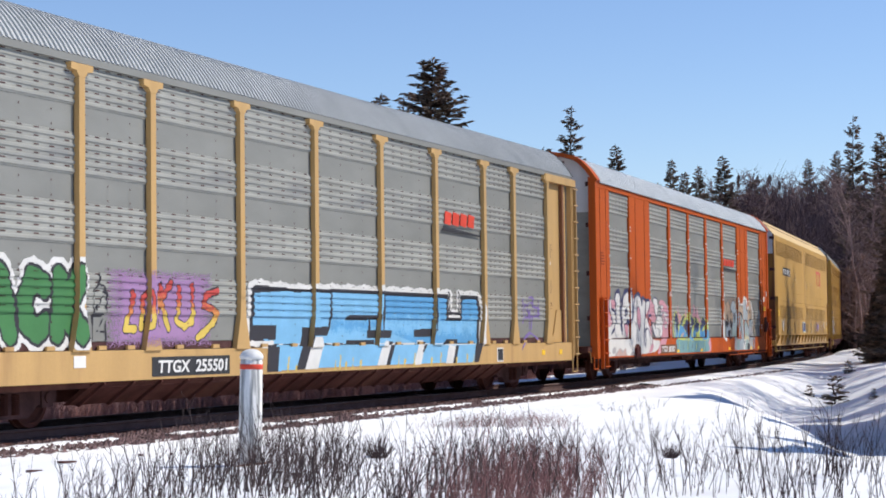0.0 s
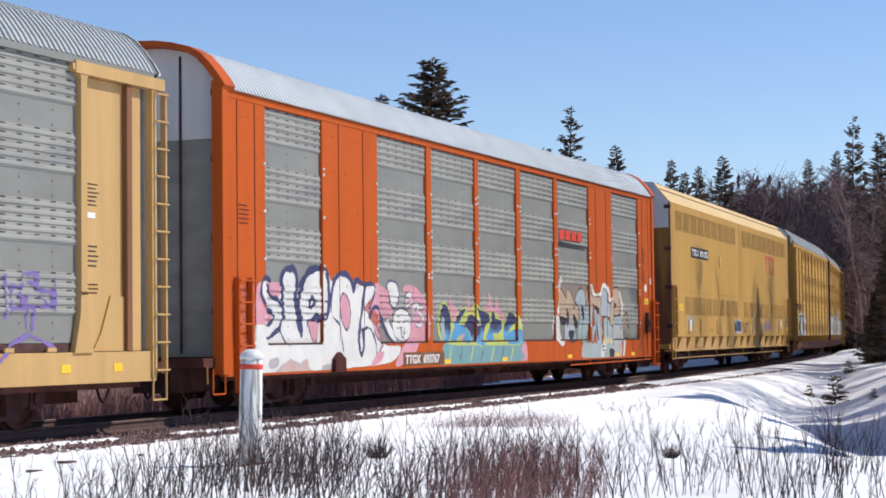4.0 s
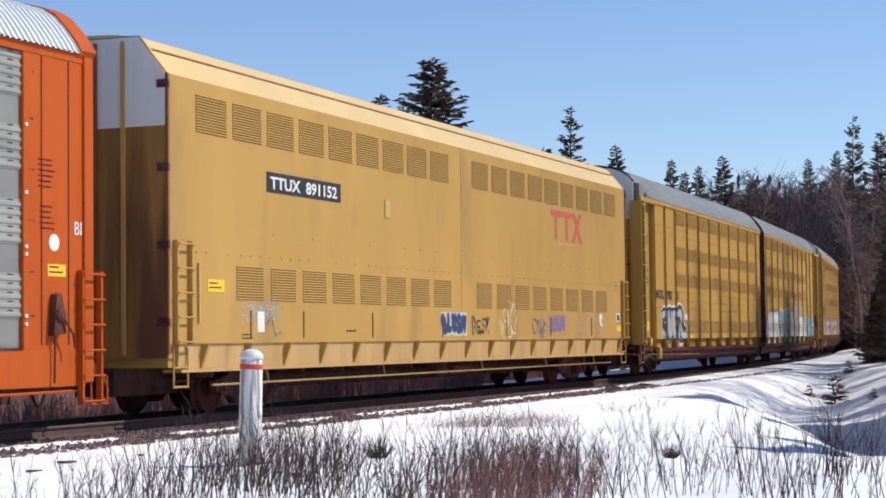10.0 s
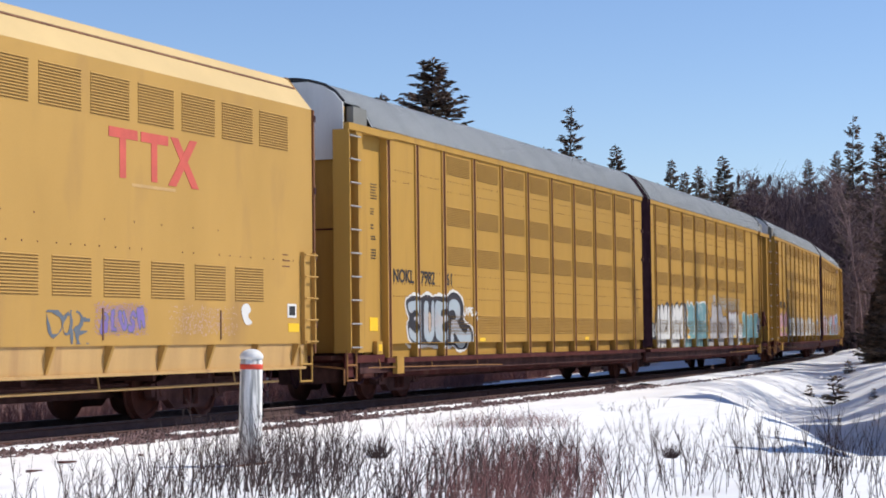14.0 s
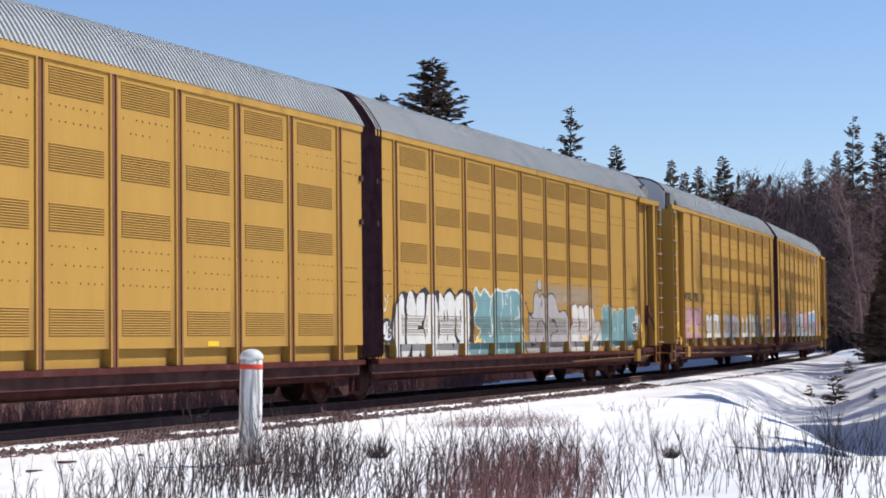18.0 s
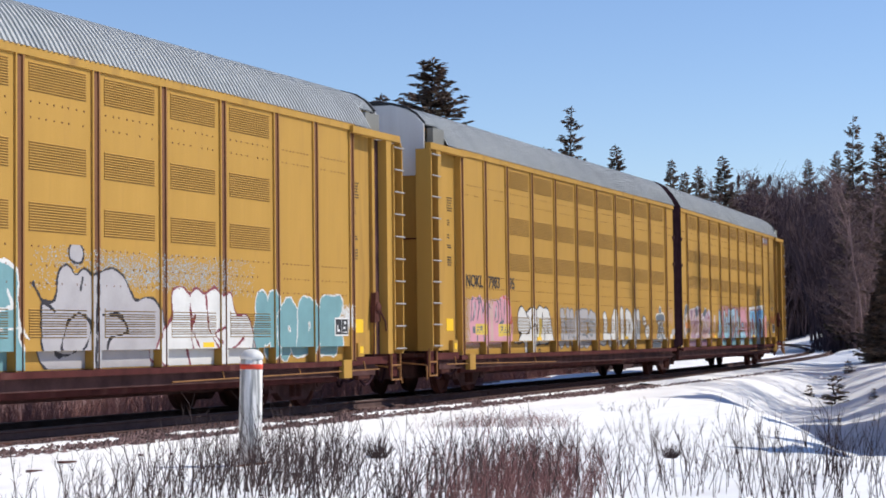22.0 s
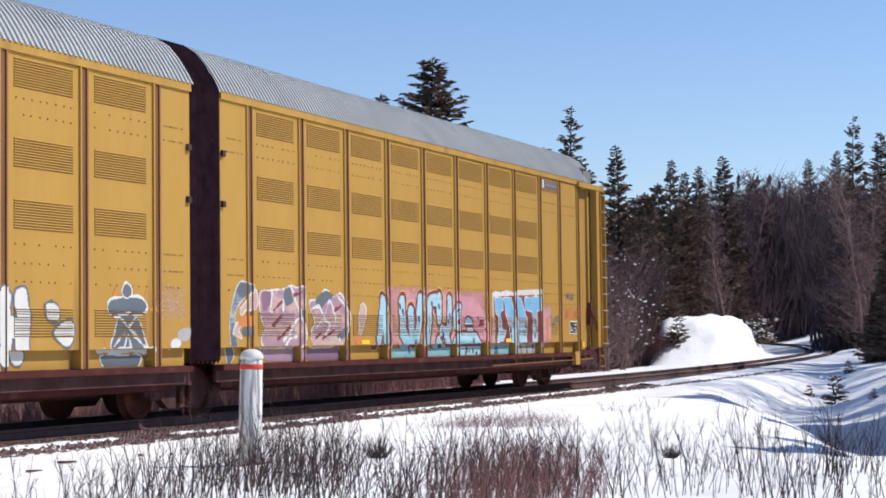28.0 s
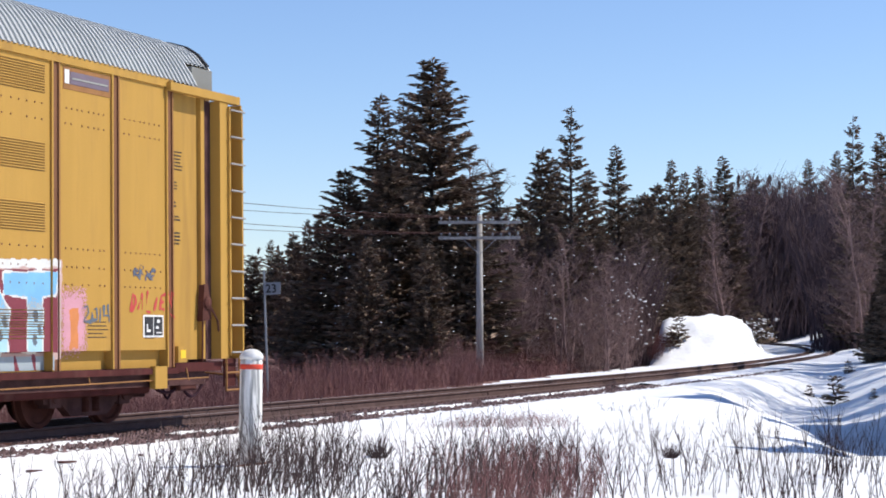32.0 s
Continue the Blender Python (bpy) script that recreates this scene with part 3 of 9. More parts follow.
todo = []
rng = random.Random(11)
stand(BIG, 765, 100, 80, 1.14)
for k, x, top, dep, wd in ((SLIM, 668, 166, 82, 1.15), (THIN, 716, 170, 85, 1.0), (BIG, 690, 268, 78, 1.3), (BIG, 610, 298, 82, 1.2), (FAT, 570, 372, 84, 1.0), (FAT, 826, 345, 79, 1.15), (FAT, 650, 420, 74, 1.0), (FAT, 760, 430, 74, 1.0), (FAT, 530, 430, 92, 0.9),
                           (SLIM, 880, 306, 96, 0.9), (FAT, 957, 262, 96, 0.85), (SLIM, 985, 278, 98, 1.0), (THIN, 1013, 188, 93, 0.95), (SLIM, 1040, 300, 95, 1.1), (SLIM, 1095, 257, 100, 0.95), (FAT, 925, 350, 92, 1.0), (FAT, 1060, 380, 96, 1.0),
                           (SLIM, 1187, 283, 122, 0.8), (SLIM, 1210, 305, 124, 0.9), (SLIM, 1240, 295, 130, 0.8), (SLIM, 1285, 277, 138, 1.0), (FAT, 1165, 325, 125, 0.9), (FAT, 1146, 345, 120, 0.9), (FAT, 1130, 380, 112, 1.0), (FAT, 1330, 318, 145, 0.9), (SLIM, 1435, 282, 150, 0.9),
                           (THIN, 1512, 207, 126, 0.75), (SLIM, 1482, 268, 130, 0.9), (SLIM, 1562, 235, 126, 1.0), (FAT, 1460, 320, 135, 1.0), (FAT, 1566, 470, 84, 1.0), (FAT, 1545, 520, 82, 0.9), (FAT, 1590, 440, 80, 1.0),
                           (SLIM, 478, 424, 160, 0.9), (SLIM, 545, 388, 112, 0.9), (FAT, 520, 412, 122, 1.0), (FAT, 495, 442, 150, 1.1), (FAT, 450, 450, 150, 1.2), (FAT, 400, 440, 150, 1.2), (FAT, 300, 430, 140, 1.3), (FAT, 200, 420, 140, 1.3)):
    stand(k, x, top, dep, wd)
for i in range(24):
    x = rng.uniform(1090, 1340)
    stand(rng.choice((FAT, SLIM, FAT)), x, rng.uniform(335, 450), rng.uniform(132, 170), rng.uniform(0.9, 1.3))
for i in range(10):
    stand(FAT, rng.uniform(860, 1130), rng.uniform(380, 470), rng.uniform(92, 106), rng.uniform(0.9, 1.2))
# trees beside the camera's view that shade the dip and the bend
for y, off, h in [(22.6, 2.0, 5.2), (24.2, 2.6, 5.6), (30.3, 2.0, 5.8), (31.6, 2.6, 6.2)] + [(38.0 + 1.25 * i, 2.1 + 0.5 * (i % 3), (6.4, 7.6, 7.0, 8.2, 6.8)[i % 5]) for i in range(10)] + [(53.0, 2.2, 5.0), (57.5, 2.4, 4.6), (62.0, 2.2, 4.2)]:
    todo.append((FAT, 0.2415 * y + off, y, h * rng.uniform(0.95, 1.05), rng.uniform(0, 6), 0.8))
for y, off, h in ((41.0, 5.6, 8.8), (44.5, 5.2, 9.5), (47.5, 5.8, 9.0)):
    todo.append((BIG, 0.2415 * y + off, y, h, rng.uniform(0, 6), 0.8))
for x, y, h, wd in ((18.75, 73.0, 9.6, 1.15), (20.3, 81.5, 8.9, 1.15), (18.6, 69.5, 7.6, 1.0), (20.6, 77.0, 7.6, 1.1)):
    todo.append((SLIM, x, y, h, rng.uniform(0, 6), wd))
for x, top, base in ((1476, 668, 716), (1430, 682, 702), (1500, 640, 662), (1545, 688, 706), (1200, 575, 612), (1340, 560, 612), (1355, 570, 612), (1190, 580, 615)):
    px, py = ground_at(x, base)
    todo.append((YOUNG, px, py, (base - top) / 3246 * py * 1.05, rng.uniform(0, 6), 1.2))
for kind in (BIG, SLIM, THIN, FAT, YOUNG):
    for k, x, y, h, turn, wd in [t for t in todo if t[0] is kind]:
        s = h / HEIGHT[kind]
        m = Matrix.Translation((x, y, gz(x, y) - 0.05)) @ Matrix.Rotation(turn, 4, "Z") @ Matrix.Diagonal((s * wd, s * wd, s, 1))
        if kind in used:
            copy_thing(kind, m)
        else:
            used.add(kind)
            first = (kind, m)
    first[0].matrix_basis = first[1]


def branching(seed, h, thick):
    """A bare broadleaf: one wavering stem with side limbs and a haze of fine twigs."""
    rng = random.Random(seed)
    b = Build()

    def rod(p, d, ln, r, segs, k):
        out = [p]
        for i in range(segs):
            d = (d + Vector((rng.uniform(-0.14, 0.14), rng.uniform(-0.14, 0.14), rng.uniform(-0.02, 0.10)))).normalized()
            q = out[-1] + d * ln / segs
            b.tube(out[-1], q, r * (1 - 0.85 * i / segs), r * (1 - 0.85 * (i + 1) / segs), k, caps=False)
            out.append(q)
        return out
    stem = rod(Vector((0, 0, -0.1)), Vector((rng.uniform(-0.1, 0.1), rng.uniform(-0.1, 0.1), 1)).normalized(), h * 1.02, thick, 8, 5)
    for i in range(1, 9):
        for j in range(5):
            t = i / 8
            a = rng.uniform(0, 6.28)
            ln = h * (0.34 - 0.24 * t) * rng.uniform(0.6, 1.15)
            p = stem[i - 1].lerp(stem[i], rng.random())
            limb = rod(p, Vector((math.cos(a), math.sin(a), rng.uniform(0.35, 1.1))).normalized(), ln, thick * 0.28, 3, 3)
            for m in range(7):
                s0 = limb[0].lerp(limb[-1], rng.uniform(0.25, 1))
                o = Vector((rng.uniform(-1, 1), rng.uniform(-1, 1), rng.uniform(-0.1, 1.1))).normalized()
                tw = rod(s0, o, ln * rng.uniform(0.25, 0.5), thick * 0.10, 2, 3)
                for q in range(2):
                    o2 = (o + Vector((rng.uniform(-0.8, 0.8), rng.uniform(-0.8, 0.8), rng.uniform(-0.3, 0.6)))).normalized()
                    b.tube(tw[1], tw[1] + o2 * ln * rng.uniform(0.15, 0.3), thick * 0.07, thick * 0.04, 3, caps=False)
    return b


BARES = []
for i in range(4):
    t = thing("bare_tree", "leafless grey-brown broadleaf tree with fine twigs", "tree", "bare trees")
    put("trunk", branching(40 + i, 8.0, 0.085).mesh("trunk", M_BARE), t)
    BARES.append([t, None])
jobs = []
shade = []
for i in range(10):
    y = rng.uniform(23, 33) if i < 10 else rng.uniform(36, 60)
    shade.append((0.2415 * y + rng.uniform(3.4, 5.0), y, rng.uniform(4.4, 6.2) if i < 10 else rng.uniform(8.5, 12.0)))
# unseen row right of the view, added to dim the far cars
for i in range(42):
    y = 52 + i * 1.5 + rng.uniform(-0.6, 0.6)
    shade.append((0.2415 * y + rng.uniform(3.6, 5.0), y, rng.uniform(12.0, 14.0)))
for i in range(120):
    x = rng.uniform(1270, 1600)
    jobs.append((x, rng.uniform(303, 400) if x > 1290 else rng.uniform(350, 430), rng.uniform(116, 165)))
for i in range(60):
    jobs.append((rng.uniform(830, 1120), rng.uniform(400, 520), rng.uniform(78, 96)))
for i in range(14):
    jobs.append((rng.uniform(1130, 1330), rng.uniform(390, 460), rng.uniform(130, 140)))
jobs += [(905, 270, 97), (915, 300, 96), (860, 420, 82)]
for i, (x, top, dep) in enumerate(jobs):
    px, py, pz = view(x, top, clear_of_bend(x, dep))
    g = gz(px, py)
    s = max(0.2, (pz - g) / 8.0)
    m = Matrix.Translation((px, py, g - 0.05)) @ Matrix.Rotation(rng.uniform(0, 6), 4, "Z") @ Matrix.Diagonal((s * 1.1, s * 1.1, s, 1))
    slot = BARES[i % 4]
    if slot[1] is None:
        slot[1] = m
    else:
        copy_thing(slot[0], m)
for i, (px, py, h) in enumerate(shade):
    s = h / 8.0
    copy_thing(BARES[i % 4][0], Matrix.Translation((px, py, gz(px, py) - 0.05)) @ Matrix.Rotation(rng.uniform(0, 6), 4, "Z") @ Matrix.Diagonal((s * 0.9, s * 0.9, s, 1)))
for t, m in BARES:
    t.matrix_basis = m


def twig_clump(seed, stems, h, rad, lean=0.12, thick=0.006, side=6, fan=0.0):
    rng = random.Random(seed)
    b = Build()
    for i in range(stems):
        a, d = rng.uniform(0, 6.28), rad * math.sqrt(rng.random())
        p = Vector((d * math.cos(a), d * math.sin(a), -0.06))
        hh = h * rng.uniform(0.5, 1.05)
        v = Vector((rng.uniform(-lean, lean) + 0.07 + fan * math.cos(a), rng.uniform(-lean, lean) + fan * math.sin(a), 1)).normalized()
        seg = 4
        r = thick * rng.uniform(0.6, 1.15)
        for j in range(seg):
            v2 = (v + Vector((rng.uniform(-0.16, 0.16), rng.uniform(-0.16, 0.16), 0))).normalized()
            q = p + v2 * hh / seg
            b.tube(p, q, r * (1 - 0.2 * j), r * (0.8 - 0.2 * j), 3, caps=False)
            if j:
                for k in range(rng.randint(0, max(1, side // 2))):
                    o = (v2 + Vector((rng.uniform(-0.8, 0.8), rng.uniform(-0.8, 0.8), rng.uniform(0, 0.3)))).normalized()
                    s0 = p.lerp(q, rng.random())
                    b.tube(s0, s0 + o * hh * rng.uniform(0.10, 0.26), r * 0.5, r * 0.22, 3, caps=False)
            p, v = q, v2
    return b


# far woods behind the first rows
woods_t, (wv, wf) = conifer(77, 12.0, 2.6, 16, 6, 4, 0.04, 0.1, 0.12, 1.15, 0.8)
wv = np.array(wv)
wf = np.array(wf)
fv, ff, n = [], [], 0
for i in range(300):
    x = rng.uniform(-60, 1720)
    dep = clear_of_bend(x, rng.uniform(165, 300))
    top = (rng.uniform(300, 380) if x > 1250 else rng.uniform(345, 420) if x > 860 else rng.uniform(430, 480)) + rng.uniform(0, 40)
    px, py, pz = view(x, top, dep)
    g = gz(px, py)
    s = max(0.3, (pz - g) / 12.0)
    a = rng.uniform(0, 6)
    q = wv * s * (1.15, 1.15, 1)
    fv.append(np.stack([q[:, 0] * math.cos(a) - q[:, 1] * math.sin(a) + px, q[:, 0] * math.sin(a) + q[:, 1] * math.cos(a) + py, q[:, 2] + g], 1))
    ff.append(wf + n)
    n += len(wv)
me = bpy.data.meshes.new("far_woods")
me.from_pydata(np.concatenate(fv).tolist(), [], np.concatenate(ff).tolist())
me.materials.append(M_NEEDLE2)
tagged(put("far_woods", me), "dense dark spruce forest on the hillside beyond", "forest", kind="stuff")
thick = twig_clump(95, 150, 9.0, 2.6, 0.22, 0.045, 9)
wv, wf0 = np.array(thick.v), np.array([f for f in thick.f])
fv, ff, n = [], [], 0
for i in range(90):
    x = rng.uniform(1300, 1640) if i < 52 else rng.uniform(820, 1100)
    dep = clear_of_bend(x, rng.uniform(128, 190)) if i < 52 else rng.uniform(90, 118)
    px, py, pz = view(x, rng.uniform(335, 400) if i < 52 else rng.uniform(410, 500), dep)
    g = gz(px, py)
    s = max(0.2, (pz - g) / 9.0)
    fv.append(wv * (s, s, s) + (px, py, g))
    ff.append(wf0 + n)
    n += len(wv)
me = bpy.data.meshes.new("far_thicket")
me.from_pydata(np.concatenate(fv).tolist(), [], np.concatenate(ff).tolist())
me.materials.append(M_THICKET)
tagged(put("far_thicket", me), "thick purple-brown leafless woods on the slope", "woods", kind="stuff")


# old snow caught in the undergrowth
sn = Build()
for i in range(300):
    x, y = rng.choice(((rng.gauss(1115, 28), rng.gauss(550, 26)), (rng.uniform(880, 1160), rng.uniform(440, 610)), (rng.uniform(1300, 1375), rng.uniform(565, 600)), (rng.uniform(560, 860), rng.uniform(420, 620))))
    px, py, pz = view(x, y, rng.uniform(72, 78) if x < 900 else rng.uniform(84, 90))
    r = rng.uniform(0.02, 0.06) * (0.75 if x < 900 else 1.0)
    k = rng.uniform(1.0, 2.6)
    m = len(sn.v)
    sn.v += [(px - r * k, py, pz), (px, py - r, pz - r * 0.3), (px + r * k, py, pz + rng.uniform(-0.4, 0.4) * r), (px, py + r, pz), (px, py, pz + r * 0.6)]
    sn.f += [(m, m + 1, m + 4), (m + 1, m + 2, m + 4), (m + 2, m + 3, m + 4), (m + 3, m, m + 4)]
    sn.m += [0] * 4
tagged(part("branch_snow", sn, M_SNOW, None), "small scraps of old snow caught on twigs and boughs", "snow", kind="stuff")


# ---------------------------------------------------------------- brush and twigs
def scatter(kinds, places, group_used):
    firsts = {}
    for i, (x, y, s) in enumerate(places):
        k = kinds[i % len(kinds)]
        m = Matrix.Translation((x, y, gz(x, y))) @ Matrix.Rotation(rng.uniform(-0.5, 0.5), 4, "Z") @ Matrix.Diagonal((1, 1, s, 1))
        if k in firsts:
            copy_thing(k, m)
        else:
            firsts[k] = m
    for k, m in firsts.items():
        k.matrix_basis = m


def shrub(b, material, label, group):
    return tagged(part("twig_shrub", b, material, None), label, "shrub", group)


GREY = [shrub(twig_clump(60 + i, 11, 0.86, 0.44, 0.20, 0.0068, 5), M_TWIG, "bare grey-brown twigs sticking out of the snow", "twig shrubs in the snow") for i in range(5)]
REDS = [shrub(twig_clump(70 + i, 34, 0.62, 0.5, 0.28, 0.0036, 7), M_TWIGR, "dense red-brown leafless shrub in the snow", "red-brown shrubs") for i in range(3)]
LOW = [shrub(twig_clump(80 + i, 6, 0.5, 0.34, 0.26, 0.0050, 6), M_TWIG, "a few thin dry twigs in the snow", "thin twigs") for i in range(3)]


def spot(x, y):
    """Snow under a sight line."""
    d = 1.364 * 3246 / (y - 589)
    return (x - 784) / 3246 * d, d


def sow(kinds, places):
    """Shrubs at sight lines: x range, y range of the foot, height factor range, how many."""
    pl = []
    for x0, x1, y0, y1, k0, k1, n in places:
        for i in range(n):
            a, d = spot(x0 + (x1 - x0) * (i + rng.random()) / n, rng.uniform(y0, y1))
            pl.append((a, d, rng.uniform(k0, k1)))
    scatter(kinds, pl, None)


sow(GREY, ((190, 350, 885, 915, 0.55, 0.85, 7), (340, 640, 850, 915, 0.66, 0.95, 20), (430, 660, 815, 855, 0.60, 0.92, 15), (640, 740, 880, 915, 0.35, 0.55, 4), (745, 1050, 850, 915, 0.66, 0.95, 22), (790, 1010, 800, 840, 0.35, 0.58, 10), (1490, 1550, 850, 890, 0.6, 0.9, 3)))
sow(REDS, ((790, 1000, 860, 925, 0.75, 1.05, 15), (890, 1010, 845, 870, 0.5, 0.75, 6), (790, 990, 741, 750, 0.25, 0.42, 14)))
sow(LOW, ((20, 130, 880, 915, 0.9, 1.5, 4), (150, 330, 840, 900, 0.8, 1.3, 8), (350, 640, 800, 850, 0.6, 1.1, 14), (1000, 1110, 760, 880, 0.5, 1.0, 9), (1130, 1280, 820, 880, 0.8, 1.4, 12), (1140, 1200, 775, 810, 0.7, 1.2, 4), (1300, 1430, 840, 900, 1.0, 1.7, 14), (1300, 1360, 760, 800, 0.5, 0.9, 4), (1430, 1568, 830, 900, 0.9, 1.6, 10), (1070, 1100, 722, 730, 0.35, 0.5, 2), (1130, 1150, 716, 722, 0.4, 0.6, 2)))
sp = shrub(twig_clump(91, 90, 0.36, 0.05, 0.75, 0.009, 2, fan=0.2), M_TWIG, "dead spiky brown plant poking out of the snow", "dead plants")
for x, y, k in ((667, 802, 1.0), (1184, 812, 0.62)):
    a, d = spot(x, y)
    m = Matrix.Translation((a, d, gz(a, d))) @ Matrix.Diagonal((k, k, k, 1))
    if x > 1000:
        copy_thing(sp, m)
    else:
        first = m
sp.matrix_basis = first
chip = Build().prism([(-0.10, 0.0), (-0.04, -0.035), (0.05, -0.03), (0.11, 0.01), (0.03, 0.04), (-0.05, 0.03)], 0, 0.025).mesh("bark_scrap", M_RUST)
for x, y, k in ((62, 820, 0.8), (120, 813, 1.0), (250, 801, 0.3)):
    a, d = spot(x, y)
    tagged(put("bark_scrap", chip, None, a, d, gz(a, d), 20 * k), "flat scrap of brown bark lying on snow", "bark", "bark scraps").scale = (k, k, 1)

# brush along the far side of the track, one sheet of stems
brushb = Build()
tmp = [twig_clump(100 + i, 26, 1.0, 0.6, 0.3, 0.008, 6) for i in range(4)]
arr = [(np.array(t.v), t.f) for t in tmp]
fv, ff, n = [], [], 0
for i in range(760):
    s = rng.uniform(-28, 62)
    l = -rng.uniform(3.2, 12)
    if s > 10 + (-l - 2.6) * 8:
        continue
    p = beside(s, l)
    k = rng.uniform(0.7, 1.6) * (1.0 if s < 34 else 0.7)
    v, f = arr[i % 4]
    a = rng.uniform(0, 6)
    q = v * (1.1, 1.1, k)
    fv.append(np.stack([q[:, 0] * math.cos(a) - q[:, 1] * math.sin(a) + p.x, q[:, 0] * math.sin(a) + q[:, 1] * math.cos(a) + p.y, q[:, 2] + gz(p.x, p.y)], 1))
    ff += [tuple(j + n for j in t) for t in f]
    n += len(v)
for i in range(230):
    x = rng.uniform(1120, 1172) if i < 60 else rng.uniform(790, 1150)
    px, py = ground_at(x, rng.uniform(614, 637) if i < 60 else rng.uniform(-14, 0) + 638 + (1150 - x) * 0.135)
    v, f = arr[i % 4]
    q = v * (1.0, 1.0, rng.uniform(0.7, 1.3) if i < 60 else rng.uniform(1.0, 2.0))
    fv.append(q + (px, py, gz(px, py)))
    ff += [tuple(j + n for j in t) for t in f]
    n += len(v)
me = bpy.data.meshes.new("trackside_brush")
me.from_pydata(np.concatenate(fv).tolist(), [], ff)
me.materials.append(M_TWIGR)
tagged(put("trackside_brush", me), "thicket of reddish-brown leafless brush beyond the track", "brush", kind="stuff")


# ---------------------------------------------------------------- rolling stock: shared pieces
SIDE = 1.52
WHEEL_R = 0.43
WHEELSETS, VEHICLES = [], []
ws = Build()
for sgn in (-1, 1):
    ws.lathe([(0.665 * sgn, 0.10), (0.665 * sgn, WHEEL_R + 0.028), (0.695 * sgn, WHEEL_R + 0.026), (0.705 * sgn, WHEEL_R), (0.80 * sgn, WHEEL_R - 0.006), (0.80 * sgn, 0.36), (0.765 * sgn, 0.34), (0.75 * sgn, 0.15), (0.80 * sgn, 0.13), (0.80 * sgn, 0.08)], (0, 0, 0), "y", 30)
    ws.lathe([(0.80 * sgn, 0.07), (1.0 * sgn, 0.07)], (0, 0, 0), "y", 10)
ws.lathe([(-0.665, 0.085), (0.665, 0.085)], (0, 0, 0), "y", 12)
WS_MESH = ws.mesh("wheelset", M_RUST)
FRAME_P = [(-1.14, 0.36), (-1.16, 0.56), (-0.74, 0.64), (-0.50, 0.80), (0.50, 0.80), (0.74, 0.64), (1.16, 0.56), (1.14, 0.36), (0.70, 0.34), (0.46, 0.16), (-0.46, 0.16), (-0.70, 0.34)]
tb = Build()
for y0, y1 in ((-1.06, -0.92), (0.92, 1.06)):
    tb.prism(FRAME_P, y0, y1, "y")
    for sx in (-0.89, 0.89):
        tb.box(sx - 0.14, sx + 0.14, y0 - 0.03, y1 + 0.03, 0.30, 0.60)
        tb.lathe([(y0 - 0.06, 0.085), (y1 + 0.06, 0.085)], (sx, 0, 0.44), "y", 10)
tb.box(-0.28, 0.28, -0.98, 0.98, 0.45, 0.72).box(-0.42, 0.42, -0.30, 0.30, 0.70, 0.84)
TRUCK_MESH = tb.mesh("truck", M_DARK)
sp = Build()
sp.lathe([(0.22 + i * 0.013, 0.075 if i % 2 else 0.055) for i in range(23)], (0, 0, 0), "z", 8)
SPRING_MESH = sp.mesh("spring", M_RUST)


def truck(car, x):
    t = put("truck", TRUCK_MESH, car, x, label="dark cast steel bogie")
    for dx in (-0.89, 0.89):
        w = put("wheelset", WS_MESH, t, dx, 0, WHEEL_R)
        WHEELSETS.append((w, dx))
    for dy in (-1.075, 1.075):
        for dx in (-0.13, 0.13):
            put("spring", SPRING_MESH, t, dx, dy)


def roof_mesh(x0, x1, prof, material, pitch=0.128, rib=0.030, name="roof"):
    """A bent sheet with square cross ribs: prof is (y, z) from the near eave over the ridge."""
    n = int((x1 - x0) / pitch)
    p = (x1 - x0) / n
    xs = [(x0 + i * p + f * p, r) for i in range(n) for f, r in ((0.0, 0.0), (0.48, 0.0), (0.56, rib), (0.90, rib))] + [(x1, 0.0)]
    pts = np.array(prof)
    t = np.gradient(pts, axis=0)
    nrm = np.stack([-t[:, 1], t[:, 0]], 1)
    nrm /= np.linalg.norm(nrm, axis=1)[:, None]
    k = len(pts)
    V, F = [], []
    for x, r in xs:
        V += [(x, a, b) for a, b in pts + nrm * r]
    for i in range(len(xs) - 1):
        for j in range(k - 1):
            a = i * k + j
            F.append((a, a + 1, a + k + 1, a + k))
    me = bpy.data.meshes.new(name)
    me.from_pydata(V, [], F)
    me.materials.append(material)
    return me


def mirror(prof):
    return prof + [(-y, z) for y, z in prof[::-1] if y != 0]


ROOF_P = mirror([(-1.55, 5.30), (-1.46, 5.45), (-1.30, 5.66), (-1.12, 5.85), (-0.92, 5.97), (-0.6, 6.06), (-0.3, 6.11), (0, 6.125)])


def end_cap(x, prof, z0, parent, name, mats, inset=0.0, thick=0.06, label=""):
    pts = [(y * (1 - inset), z) for y, z in prof]
    pts = [(pts[0][0], z0)] + pts + [(pts[-1][0], z0)]
    return part(name, Build().prism(pts, x - thick / 2, x + thick / 2, "x"), mats, parent, label)


def hoop(prof, x0, x1, parent, name, material, grow=0.02, thick=0.07):
    """A band that follows a roof's section."""
    a = [(y * (1 + grow / 1.5), z + grow) for y, z in prof]
    b = [(y * (1 - thick / 1.5), z - thick) for y, z in prof]
    g, k = Build(), len(prof)
    g.v = [(x, y, z) for ring, x in ((a, x0), (a, x1), (b, x1), (b, x0)) for y, z in ring]
    for q in range(4):
        for i in range(k - 1):
            g.f.append((q * k + i, q * k + i + 1, (q + 1) % 4 * k + i + 1, (q + 1) % 4 * k + i))
    g.f += [(0, k, 2 * k, 3 * k), (k - 1, 2 * k - 1, 3 * k - 1, 4 * k - 1)]
    g.m = [0] * len(g.f)
    return part(name, g, material, parent)


